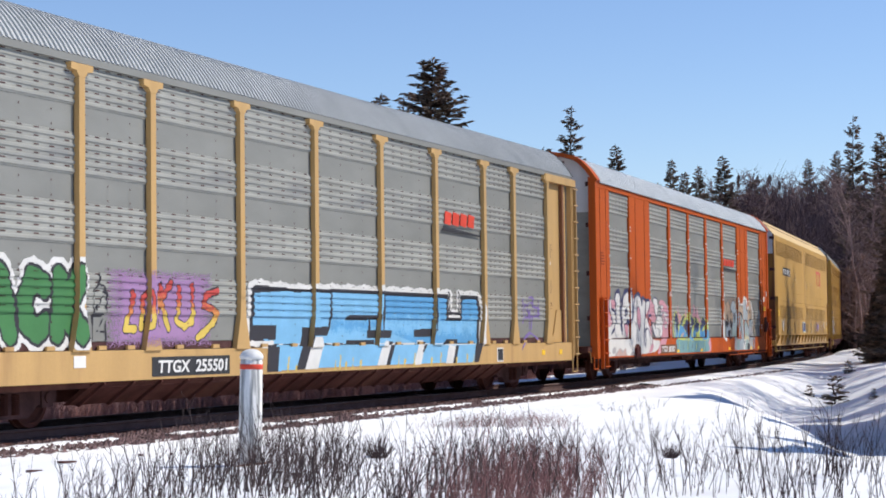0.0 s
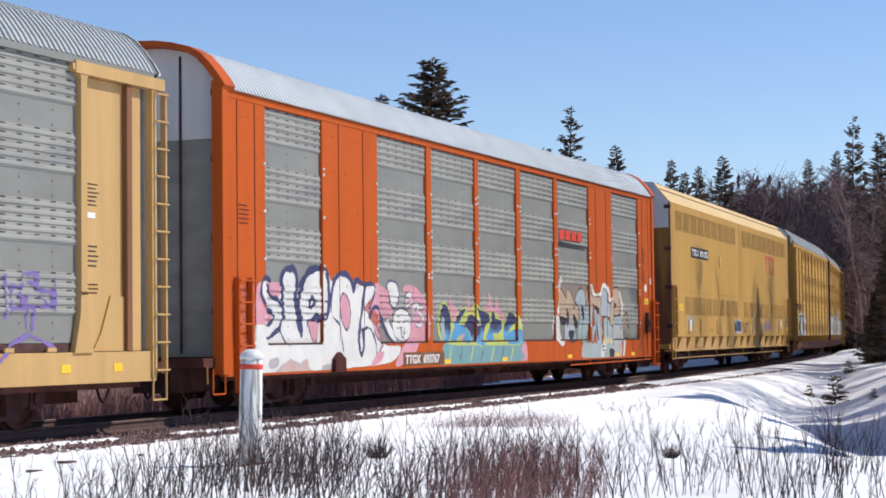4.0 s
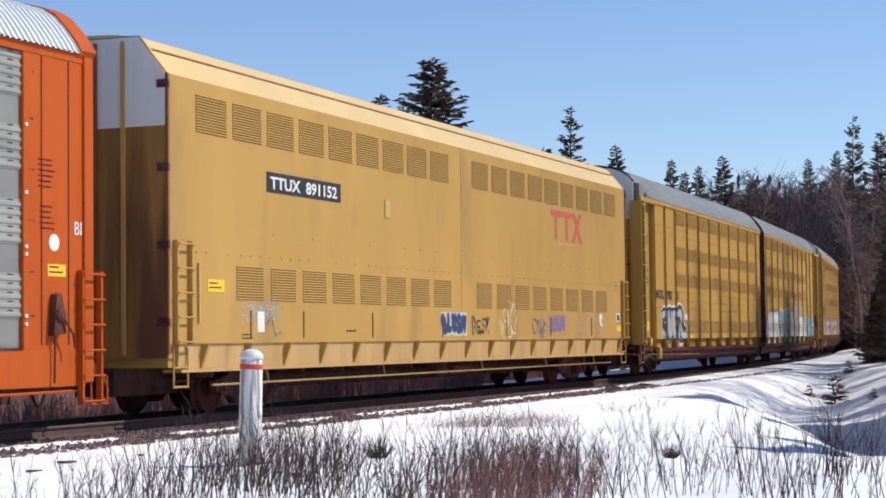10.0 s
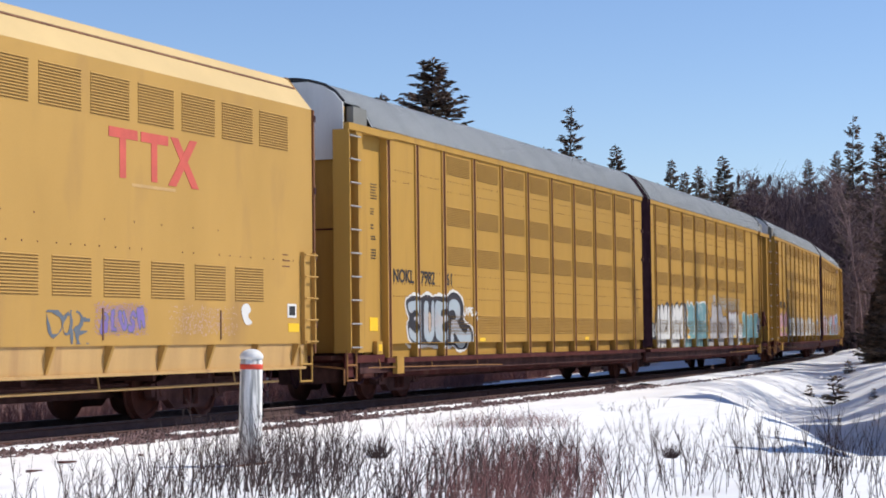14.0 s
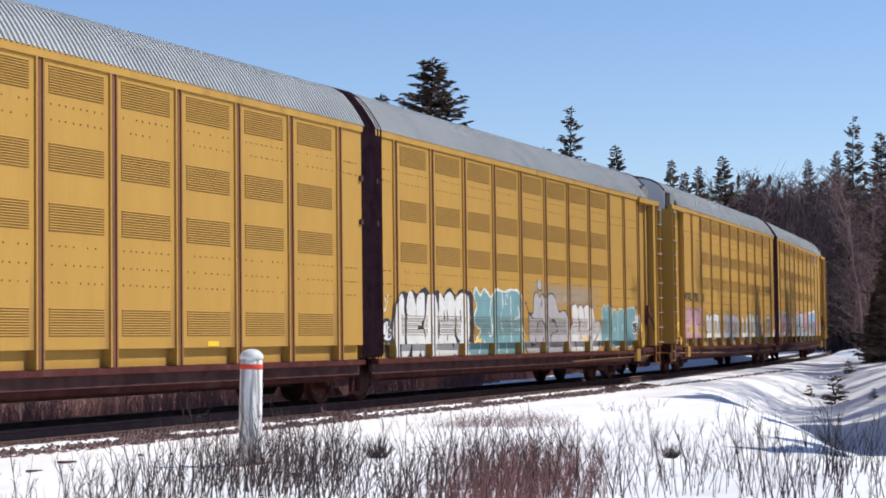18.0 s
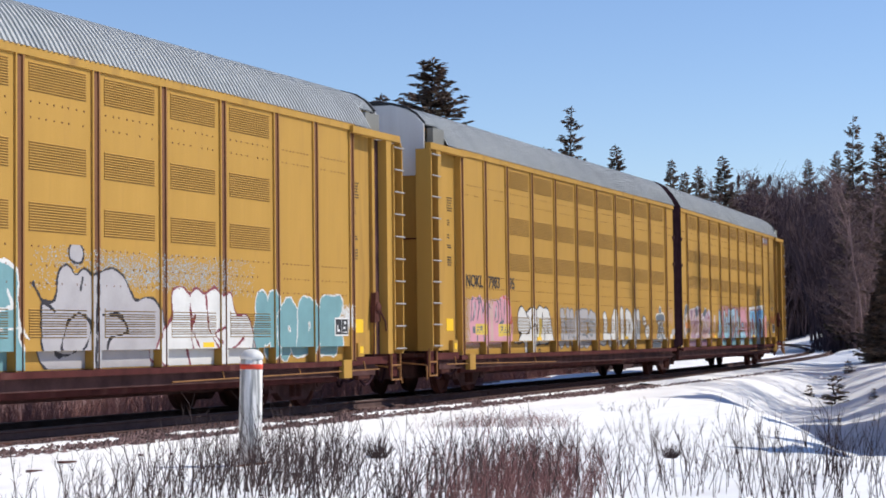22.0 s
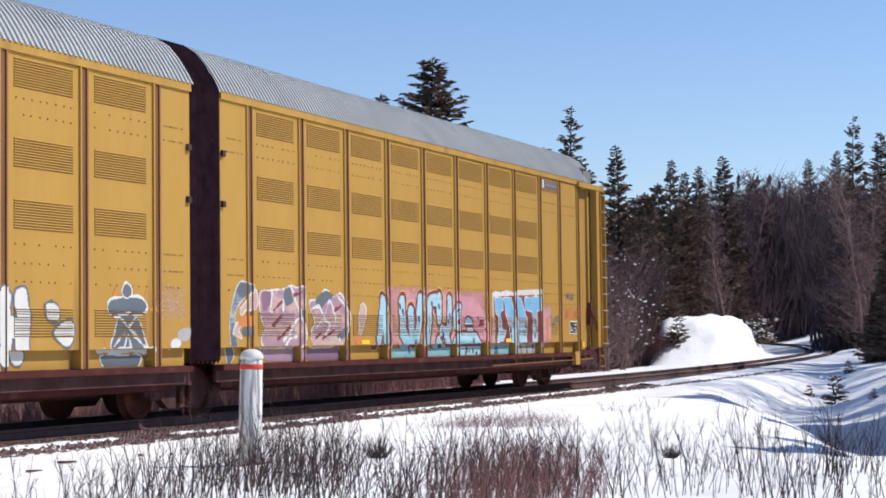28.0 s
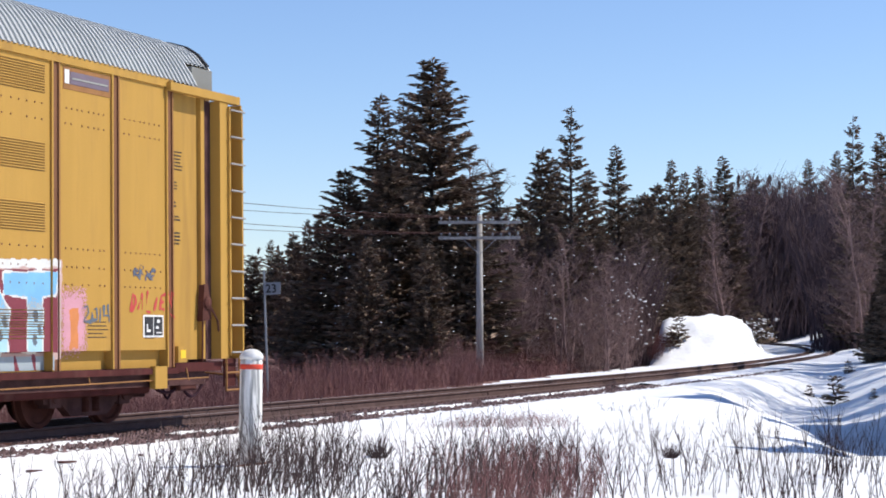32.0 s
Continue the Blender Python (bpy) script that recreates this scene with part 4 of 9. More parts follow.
def ladder(car, u, w0, w1, width=0.46, y=-1.56, material=M_YEL, side=-1, rungs=None, rung_mat=None):
    b = Build()
    k = rungs or int((w1 - w0) / 0.40)
    for x in (u - width / 2, u + width / 2):
        b.box(x - 0.022, x + 0.022, min(side * -y, side * (-y - 0.09)) if side > 0 else y, y + 0.09 if side < 0 else side * -y, w0, w1)
    for i in range(k + 1):
        z = w0 + 0.05 + (w1 - w0 - 0.1) * i / k
        b.tube((u - width / 2 - 0.03, y - 0.03, z), (u + width / 2 + 0.03, y - 0.03, z), 0.016, 0.016, 6, 1)
    return part("ladder", b, [material, rung_mat or material], car)


def corrugation(w0, w1, sheets, ribs, depth):
    """Heights and outward offsets of stacked sheets: ribs above, a plain band below; a lap between sheets."""
    out, H = [], (w1 - w0) / sheets
    for s in range(sheets):
        top = w1 - s * H
        plain = top - H * 0.60
        for r in range(ribs):
            a = top - (top - plain) * r / ribs
            d = (top - plain) / ribs
            out += [(a, 0.012), (a - d * 0.30, 0.012), (a - d * 0.45, 0.012 + depth), (a - d * 0.75, 0.012 + depth), (a - d * 0.92, 0.012)]
        out += [(plain, 0.012), (plain - 0.005, 0.0), (top - H + 0.004, 0.0)]
    return out[::-1]


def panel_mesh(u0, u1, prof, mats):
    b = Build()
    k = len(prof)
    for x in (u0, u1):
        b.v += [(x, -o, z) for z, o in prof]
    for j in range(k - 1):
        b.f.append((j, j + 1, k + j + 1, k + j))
        # plain bands take the darker of the two sheet colours
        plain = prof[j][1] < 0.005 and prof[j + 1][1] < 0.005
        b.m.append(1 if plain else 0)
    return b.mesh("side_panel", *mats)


def perforations(b, u0, u1, prof_w0, prof_w1, sheets, ribs, y, rng, ends=False):
    """Columns of short slots pressed into the plain strips between ribs."""
    H = (prof_w1 - prof_w0) / sheets
    cols = [u0 + (u1 - u0) * f for f in (0.07, 0.24, 0.41, 0.59, 0.76, 0.93)]
    for s in range(sheets):
        top = prof_w1 - s * H
        d = H * 0.60 / ribs
        for r in range(ribs):
            z = top - r * d - d * 0.12
            for c in cols:
                b.poly([(c - 0.06, y, z - 0.008), (c + 0.06, y, z - 0.008), (c + 0.06, y, z + 0.008), (c - 0.06, y, z + 0.008)])
        for c in cols[::2]:
            for z in (top - H * 0.72, top - H * 0.93):
                b.poly([(c - 0.011, y - 0.002 + 0.012, z - 0.014), (c + 0.011, y - 0.002 + 0.012, z - 0.014), (c + 0.011, y - 0.002 + 0.012, z + 0.014), (c - 0.011, y - 0.002 + 0.012, z + 0.014)])


def plate(car, name, u0, u1, w0, w1, y, material, label="", thick=0.006):
    return part(name, Build().box(u0, u1, -y - thick, -y, w0, w1), material, car, label)


def lettering(car, s, u, w, h, y, material, squeeze=1.0, bold=0.0, slant=0.0, name="lettering"):
    me = text_mesh(s, h * 1.38, material, squeeze, bold)
    if slant:
        for v in me.vertices:
            v.co.x += v.co.z * slant
    return put(name, me, car, u, -y - 0.004, w)


def bars(car, u, w, rows, ln, gap, y, material, h=0.022, seed=1):
    """Unreadable small stencilling, as plain bars."""
    r = random.Random(seed)
    b = Build()
    for i in range(rows):
        b.box(u, u + ln * r.uniform(0.6, 1), -y - 0.003, -y, w - i * gap, w - i * gap + h)
    return part("stencil_bars", b, material, car)


def stencil(car, u, w, rows, ln, gap, y, material, h=0.02, seed=1):
    """Rows of small marks the size of unreadable stencilled words."""
    r = random.Random(seed + rows)
    b = Build()
    for i in range(rows):
        x, end = u, u + ln * r.uniform(0.7, 1)
        while x < end:
            k = r.uniform(0.3, 1.2) * h * 1.6
            b.box(x, min(x + k, end), -y - 0.003, -y, w - i * gap, w - i * gap + h)
            x += k + h * 0.5
    ob = part("stencil_bars", b, material, car)
    ob["kind"] = "stuff"
    return ob


def underframe(car, x0, x1, mats=M_DARK, depth=0.30, beams=True):
    b = Build().box(x0 + 0.2, x1 - 0.2, -0.36, 0.36, depth + 0.1, 0.86)
    n = int((x1 - x0) / 1.6)
    for i in range(1, n):
        x = x0 + (x1 - x0) * i / n
        b.box(x - 0.04, x + 0.04, -1.3, 1.3, 0.62, 0.84)
    if beams:
        b.box(x0 + 0.1, x1 - 0.1, -1.42, -1.36, 0.55, 0.84).box(x0 + 0.1, x1 - 0.1, 1.36, 1.42, 0.55, 0.84)
    b.tube((x0 + 1.5, -0.72, 0.56), (x1 - 1.5, -0.72, 0.56), 0.03, 0.03, 6)
    part("underframe", b, mats, car)
    g = Build()
    g.lathe([(-0.5, 0.05), (-0.46, 0.2), (0.46, 0.2), (0.5, 0.05)], ((x0 + x1) / 2 + 1.2, -0.75, 0.60), "x", 12)
    g.box((x0 + x1) / 2 - 0.4, (x0 + x1) / 2 + 0.2, -1.0, -0.6, 0.42, 0.78)
    part("brake_reservoir", g, M_RUST, car)


def coupler(car, x, sgn):
    b = Build().box(min(x, x + sgn * 0.45), max(x, x + sgn * 0.45), -0.14, 0.14, 0.70, 0.98)
    b.prism([(-0.20, 0.70), (-0.20, 1.0), (0.16, 1.0), (0.22, 0.86), (0.16, 0.70)], min(x + sgn * 0.40, x + sgn * 0.72), max(x + sgn * 0.40, x + sgn * 0.72), "x")
    part("coupler", b, M_RUST, car)
    part("brake_hose", Build().rope([(x + sgn * (0.1 + 0.05 * i), -0.35, 0.72 - 0.42 * math.sin(math.pi * i / 10)) for i in range(11)], 0.024, 6), M_RUBBER, car)


def wheel_gear(car, u, w, material, y=1.53):
    """Hand-brake housing with its lever on the side of a car."""
    b = Build().lathe([(-y - 0.16, 0.05), (-y - 0.13, 0.10), (-y - 0.02, 0.12), (-y, 0.12)], (u, 0, w), "y", 10)
    b.prism([(u - 0.14, w - 0.30), (u + 0.14, w - 0.26), (u + 0.10, w + 0.05), (u + 0.03, w + 0.30), (u - 0.08, w + 0.28)], -y - 0.10, -y, "y")
    b.tube((u, -y - 0.12, w), (u + 0.22, -y - 0.16, w - 0.28), 0.022, 0.018, 6)
    b.tube((u + 0.22, -y - 0.16, w - 0.28), (u + 0.26, -y - 0.16, w - 0.46), 0.018, 0.018, 6)
    b.tube((u - 0.05, -y - 0.05, w - 0.15), (u - 0.07, -y - 0.05, w - 0.95), 0.016, 0.016, 6)
    return part("hand_brake", b, M_RUST, car)


def both(name, me, car, u, label="", y=SIDE, z=0):
    """The same piece on the near side and, turned round, on the far side."""
    put(name, me, car, u, -y, z, 0, label)
    put(name, me, car, u, y, z, 180, label)


# ---------------------------------------------------------------- grey covered car hauler
def grey_car():
    car = thing("autorack_car", "grey galvanised two-level car hauler with tan posts and graffiti", "railway car", "train cars")
    part("body_core", Build().box(-13.2, 13.2, -1.40, 1.40, 0.95, 5.28), M_GALV2, car)
    underframe(car, -13.2, 13.2, M_RUST, 0.22)
    for y0, y1 in ((-1.545, -1.40), (1.40, 1.545)):
        part("side_sill", Build().box(-13.35, 13.35, y0, y1, 0.64, 1.09), M_TAN, car, "tan side sill")
    for s in (-1, 1):
        part("belly_sheet", Build().prism([(s * 1.40, 0.638), (s * 1.52, 0.638), (s * 1.05, 0.30), (s * 0.95, 0.30)], -8.6, 8.6, "x"), M_RUST, car, "sloping rusty belly sheet")
        rib = Build().prism([(s * 1.53, 0.635), (s * 1.535, 0.60), (s * 1.09, 0.27), (s * 1.03, 0.30)], 0, 0.05, "x").mesh("belly_rib", M_RUST)
        for i in range(22):
            put("belly_rib", rib, car, -8.4 + i * 0.8)
    prof = corrugation(1.22, 5.20, 4, 5, 0.020)
    posts = [-11.42, -9.02, -7.08, -4.25, -1.45, 1.45, 4.25, 7.08, 9.02, 11.42]
    pb = Build()
    pb.box(-0.075, 0.075, -0.06, 0.03, 1.9, 5.08)
    pb.prism([(-0.075, 1.95), (0.075, 1.95), (0.10, 1.6), (0.20, 1.22), (0.24, 1.08), (-0.24, 1.08), (-0.20, 1.22), (-0.10, 1.6)], -0.06, 0.03, "y")
    pb.prism([(-0.075, 5.0), (0.075, 5.0), (0.14, 5.08), (0.28, 5.10), (0.28, 5.19), (-0.28, 5.19), (-0.28, 5.10), (-0.14, 5.08)], -0.065, 0.03, "y")
    pm = pb.mesh("post", M_TAN)
    holes = Build()
    for a, b in zip(posts[:-1], posts[1:]):
        w = (b - a) / 2 - 0.075
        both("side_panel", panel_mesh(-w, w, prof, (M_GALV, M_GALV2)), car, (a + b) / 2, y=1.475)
        perforations(holes, a + 0.1, b - 0.1, 1.22, 5.20, 4, 5, -1.475 - 0.012 - 0.006, rng)
    part("perforation", holes, M_DARK, car)["kind"] = "stuff"
    for u in posts:
        both("post", pm, car, u)
    for a, b in zip(posts[:-1], posts[1:]):
        plate(car, "panel_foot", a + 0.25, b - 0.25, 1.10, 1.215, 1.475, M_DARK)
        for k in (0.3, 0.7):
            plate(car, "tie_down", a + (b - a) * k - 0.1, a + (b - a) * k + 0.1, 1.10, 1.16, 1.50, M_TAN, thick=0.04)
    for s in (-1, 1):
        x0, x1 = sorted((s * 11.5, s * 13.05))
        part("end_panel", Build().slab(x0, x1, -1.47, -1.40, 1.10, 5.05).slab(x0, x1, 1.40, 1.47, 1.10, 5.05), M_TAN, car, "tan end panel")
        part("top_beam", Build().slab(min(s * 11.2, s * 13.55), max(s * 11.2, s * 13.55), -1.60, -1.46, 5.06, 5.24), M_TAN, car)
        x0, x1 = sorted((s * 12.55, s * 12.68))
        part("end_stanchion", Build().box(x0, x1, -1.56, -1.42, 1.1, 5.06), M_CHAN, car)
        part("end_stanchion", Build().box(*sorted((s * 13.2, s * 13.3)), -1.58, -1.38, 0.7, 5.06), M_TAN, car)
        ladder(car, s * 13.42, 0.75, 5.05, 0.30, -1.60, M_TAN)
        end_cap(s * 13.2, ROOF_P, 0.95, car, "end_door", M_GALV, 0.06)
        part("end_platform", Build().box(*sorted((s * 13.2, s * 13.72)), -1.42, 1.42, 0.76, 0.92), M_RUST, car)
        part("panel_foot", Build().prism([(s * 12.2, 1.9), (s * 12.62, 1.9), (s * 12.72, 1.10), (s * 11.75, 1.10), (s * 11.95, 1.35)], -1.50, -1.475, "y"), M_TAN, car)
        part("step", Build().tube((s * 13.25, -1.55, 0.75), (s * 13.25, -1.55, 0.34), 0.018).tube((s * 13.25, -1.55, 0.35), (s * 13.62, -1.55, 0.35), 0.018).tube((s * 13.62, -1.55, 0.34), (s * 13.62, -1.55, 0.75), 0.018), M_TAN, car)
        end_cap(s * 13.46, [(y, z + 0.03) for y, z in ROOF_P], 5.30, car, "roof_hoop", M_WHITE, 0.0, 0.07, "white weathered roof end")
        hoop(ROOF_P, *sorted((s * 13.36, s * 13.42)), car, "end_gasket", M_BLACK, 0.03)
        coupler(car, s * 13.35, s)
        truck(car, s * 10.06)
    put("roof", roof_mesh(-13.4, 13.4, ROOF_P, M_ROOF), car, label="ribbed galvanised roof")
    part("eave", Build().box(-13.3, 13.3, -1.56, -1.44, 5.20, 5.31).box(-13.3, 13.3, 1.44, 1.56, 5.20, 5.31), M_GALV2, car)
    # number plate, marks, notices
    plate(car, "placard", 7.80, 8.19, 0.68, 1.00, 1.546, M_LETTER)
    plate(car, "placard_mark", 7.84, 8.15, 0.71, 0.97, 1.553, M_BLACK)
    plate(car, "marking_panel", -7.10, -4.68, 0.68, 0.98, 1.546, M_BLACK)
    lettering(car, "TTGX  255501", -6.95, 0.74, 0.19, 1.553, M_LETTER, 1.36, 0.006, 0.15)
    slash = Build()
    for i in range(4):
        x = 4.78 + i * 0.45
        slash.prism([(x, 3.66), (x + 0.36, 3.63), (x + 0.42, 3.90), (x + 0.06, 3.93)], -1.525, -1.517, "y")
    part("logo", slash, M_RED, car, "red slanted emblem")
    part("logo_shadow", Build().prism([(4.62, 3.50), (6.90, 3.46), (6.90, 3.50), (4.74, 3.60)], -1.524, -1.517, "y"), M_BLACK, car)
    for x in (10.9, 12.2):
        plate(car, "notice", x, x + 0.22, 0.80, 0.92, 1.546, M_SIGNY)
    stencil(car, 11.62, 3.5, 6, 0.34, 0.06, 1.472, M_BLACK, 0.02, 3)
    stencil(car, 11.66, 2.6, 5, 0.28, 0.07, 1.472, M_BLACK, 0.024, 4)
    stencil(car, 11.62, 2.05, 3, 0.36, 0.06, 1.472, M_BROWN, 0.02, 5)
    plate(car, "notice", 11.64, 11.84, 3.02, 3.10, 1.472, M_LETTER)
    plate(car, "placard", -9.2, -8.9, 0.85, 1.02, 1.546, M_LETTER)
    return car


# ---------------------------------------------------------------- orange covered car hauler
def orange_car():
    car = thing("autorack_car", "orange car hauler with grey ribbed side panels and graffiti", "railway car", "train cars")
    part("body_core", Build().box(-12.9, 12.9, -1.40, 1.40, 0.95, 5.30), M_ORANGE, car)
    underframe(car, -13.2, 13.2, M_DARK, 0.25)
    bays = [(-11.77, -9.51), (-7.01, -4.47), (-4.20, -1.63), (-1.40, 1.15), (1.44, 4.00), (4.27, 6.93), (9.09, 11.76)]
    for y0, y1 in ((-1.53, -1.40), (1.40, 1.53)):
        part("side_sill", Build().box(-13.2, 13.2, y0, y1, 0.62, 1.13), M_ORANGE, car)
        part("top_rail", Build().box(-13.2, 13.2, y0, y1, 5.21, 5.34), M_ORANGE, car)
    edges = [-13.2] + [e for b in bays for e in b] + [13.2]
    for i in range(0, len(edges), 2):
        a, b = edges[i], edges[i + 1]
        me = Build().slab(-(b - a) / 2, (b - a) / 2, -0.02, 0.10, 1.13, 5.21, 0.012).mesh("post", M_ORANGE)
        both("post" if b - a < 0.5 else "solid_panel", me, car, (a + b) / 2, y=1.50)
        if b - a > 1:
            for k in (0.28, 0.72):
                part("panel_seam", Build().box(a + (b - a) * k - 0.012, a + (b - a) * k + 0.012, -1.527, -1.522, 1.2, 5.2), M_BROWN, car)
    prof = corrugation(1.16, 5.20, 4, 5, 0.019)
    holes, bolts = Build(), Build()
    for a, b in bays:
        w = (b - a) / 2
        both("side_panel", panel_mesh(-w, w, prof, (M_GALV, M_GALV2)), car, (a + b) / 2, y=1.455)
        perforations(holes, a + 0.05, b - 0.05, 1.16, 5.20, 4, 5, -1.455 - 0.012 - 0.006, rng)
        plate(car, "panel_foot", a + 0.05, b - 0.05, 1.125, 1.16, 1.50, M_DARK, thick=0.035)
        for x in (a - 0.05, b + 0.05):
            for z in (1.5, 1.62, 2.45, 2.57, 3.3, 3.42, 4.2, 4.32):
                if rng.random() < 0.7:
                    bolts.lathe([(-1.545, 0.015), (-1.54, 0.028), (-1.52, 0.03)], (x, 0, z + rng.uniform(-0.03, 0.03)), "y", 6)
    part("perforation", holes, M_DARK, car)["kind"] = "stuff"
    part("bolt", bolts, M_LETTER, car)["kind"] = "stuff"
    for s in (-1, 1):
        end_cap(s * 12.98, ROOF_P, 0.95, car, "end_door", M_GALV, 0.05, label="grey weathered end door")
        end_cap(s * 13.025, [(y, z - 0.01) for y, z in ROOF_P], 4.55, car, "end_top", M_WHITE, 0.06, 0.02, "white upper end")
        part("door_seam", Build().box(*sorted((s * 13.036, s * 13.055)), -0.62, -0.58, 1.0, 5.95), M_DARK, car)
        hoop([(y * 1.015, z + 0.04) for y, z in ROOF_P], *sorted((s * 13.0, s * 13.38)), car, "roof_hoop", M_ORANGE, 0.04, 0.05)
        for k in (-1, 1):
            part("corner_post", Build().slab(*sorted((s * 13.14, s * 13.36)), min(k * 1.36, k * 1.56), max(k * 1.36, k * 1.56), 0.66, 5.46), M_ORANGE, car)
        for z in (1.7, 2.9, 4.2, 5.3):
            part("hinge", Build().box(*sorted((s * 13.05, s * 13.14)), -1.40, -1.22, z - 0.06, z + 0.06), M_DARK, car)
        part("end_platform", Build().box(*sorted((s * 13.2, s * 13.75)), -1.40, 1.40, 0.78, 0.93), M_RUST, car)
        part("cut_lever", Build().tube((s * 13.72, -1.45, 0.80), (s * 13.72, -0.3, 0.84), 0.016).tube((s * 13.72, -1.45, 0.80), (s * 13.80, -1.50, 0.52), 0.016), M_FLANGE, car)
        ladder(car, -12.68 if s < 0 else 13.25, 0.35, 2.25, 0.46, -1.62, M_ORANGE, rungs=5)
        coupler(car, s * 13.35, s)
        truck(car, s * 10.06)
        part("step", Build().tube((s * 13.3, -1.55, 0.75), (s * 13.3, -1.55, 0.35), 0.015).tube((s * 13.3, -1.55, 0.35), (s * 13.7, -1.55, 0.35), 0.015).tube((s * 13.7, -1.55, 0.35), (s * 13.7, -1.55, 0.75), 0.015), M_ORANGE, car)
    wheel_gear(car, 12.45, 1.62, M_CHAN)
    put("roof", roof_mesh(-13.05, 13.05, [(y * 1.012, z + 0.035) for y, z in ROOF_P], M_ROOF2), car, label="bright ribbed galvanised roof")
    part("rail_pipe", Build().tube((5.2, -1.50, 0.50), (13.2, -1.50, 0.55), 0.02, 0.02, 6).tube((7.0, -1.50, 0.52), (7.0, -1.45, 0.66), 0.02).tube((10.2, -1.50, 0.53), (10.2, -1.45, 0.66), 0.02), M_ORANGE, car)
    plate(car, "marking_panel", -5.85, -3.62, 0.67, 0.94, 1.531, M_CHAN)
    rivet_rows(car, [(-13.2, -11.9), (-9.3, -7.2), (7.1, 8.9), (11.9, 12.0)], (1.6, 2.2, 2.9, 3.6, 4.3, 4.95), 1.521, 4, 44)
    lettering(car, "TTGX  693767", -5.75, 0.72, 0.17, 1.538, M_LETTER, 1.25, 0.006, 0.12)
    slash = Build()
    for i in range(4):
        x = 4.42 + i * 0.50
        slash.prism([(x, 3.70), (x + 0.40, 3.69), (x + 0.46, 3.93), (x + 0.06, 3.95)], -1.505, -1.497, "y")
    part("logo", slash, M_RED, car, "red slanted emblem")
    part("logo_shadow", Build().prism([(4.30, 3.56), (6.80, 3.54), (6.80, 3.58), (4.40, 3.65)], -1.504, -1.497, "y"), M_BLACK, car)
    plate(car, "warning_label", 12.30, 12.72, 2.15, 2.32, 1.522, M_SIGNY)
    bars(car, 12.33, 2.27, 2, 0.34, 0.07, 1.529, M_BLACK)
    b = Build().lathe([(-1.530, 0.02), (-1.529, 0.12), (-1.522, 0.12)], (12.45, 0, 2.62), "y", 16)
    part("round_label", b, M_LETTER, car)
    lettering(car, "BI", 12.92, 2.75, 0.20, 1.522, M_LETTER, 0.9)
    stencil(car, 12.08, 3.75, 6, 0.42, 0.075, 1.522, M_BROWN, 0.022, 7)
    stencil(car, 12.12, 3.10, 5, 0.36, 0.075, 1.522, M_BROWN, 0.022, 8)
    stencil(car, -12.75, 3.45, 5, 0.40, 0.075, 1.522, M_BROWN, 0.022, 9)
    for x in (-3.6, 0.0, 4.9, 9.2, 10.8):
        plate(car, "reflector", x, x + 0.35, 0.68, 0.77, 1.531, M_SIGNY)
    part("jack_pad", Build().prism([(-9.2, 0.62), (-8.75, 0.62), (-8.75, 0.86), (-8.98, 0.98), (-9.2, 0.86)], -1.62, -1.53, "y"), M_BROWN, car)
    return car


LOUVRES = {}


def louvre_mesh(w, h, n, material):
    key = (w, h, n, material.name)
    if key not in LOUVRES:
        b = Build()
        d = h / n
        for i in range(n):
            z = -h / 2 + i * d
            # closed strip; the shade of an open slit is in its colour
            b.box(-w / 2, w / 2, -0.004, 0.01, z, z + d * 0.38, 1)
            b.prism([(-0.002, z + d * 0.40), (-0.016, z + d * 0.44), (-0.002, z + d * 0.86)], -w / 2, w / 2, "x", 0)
        LOUVRES[key] = b.mesh("vent", material, M_SLIT_SHADE)
    return LOUVRES[key]


def rivet_rows(car, spans, heights, y, per=7, seed=5):
    r = random.Random(seed)
    b = Build()
    for a, c in spans:
        for z in heights:
            for i in range(per):
                if r.random() < 0.15:
                    continue
                x = a + (c - a) * (i + 0.5) / per + r.uniform(-0.02, 0.02)
                b.box(x - 0.011, x + 0.011, -y - 0.008, -y, z - 0.012, z + 0.012)
    part("rivets", b, M_CHAN, car)["kind"] = "stuff"


# ---------------------------------------------------------------- plain yellow covered hopper-like car hauler
HOOD_P = mirror([(-1.52, 5.36), (-1.05, 5.93), (-0.98, 5.97), (-0.5, 6.03), (0, 6.05)])


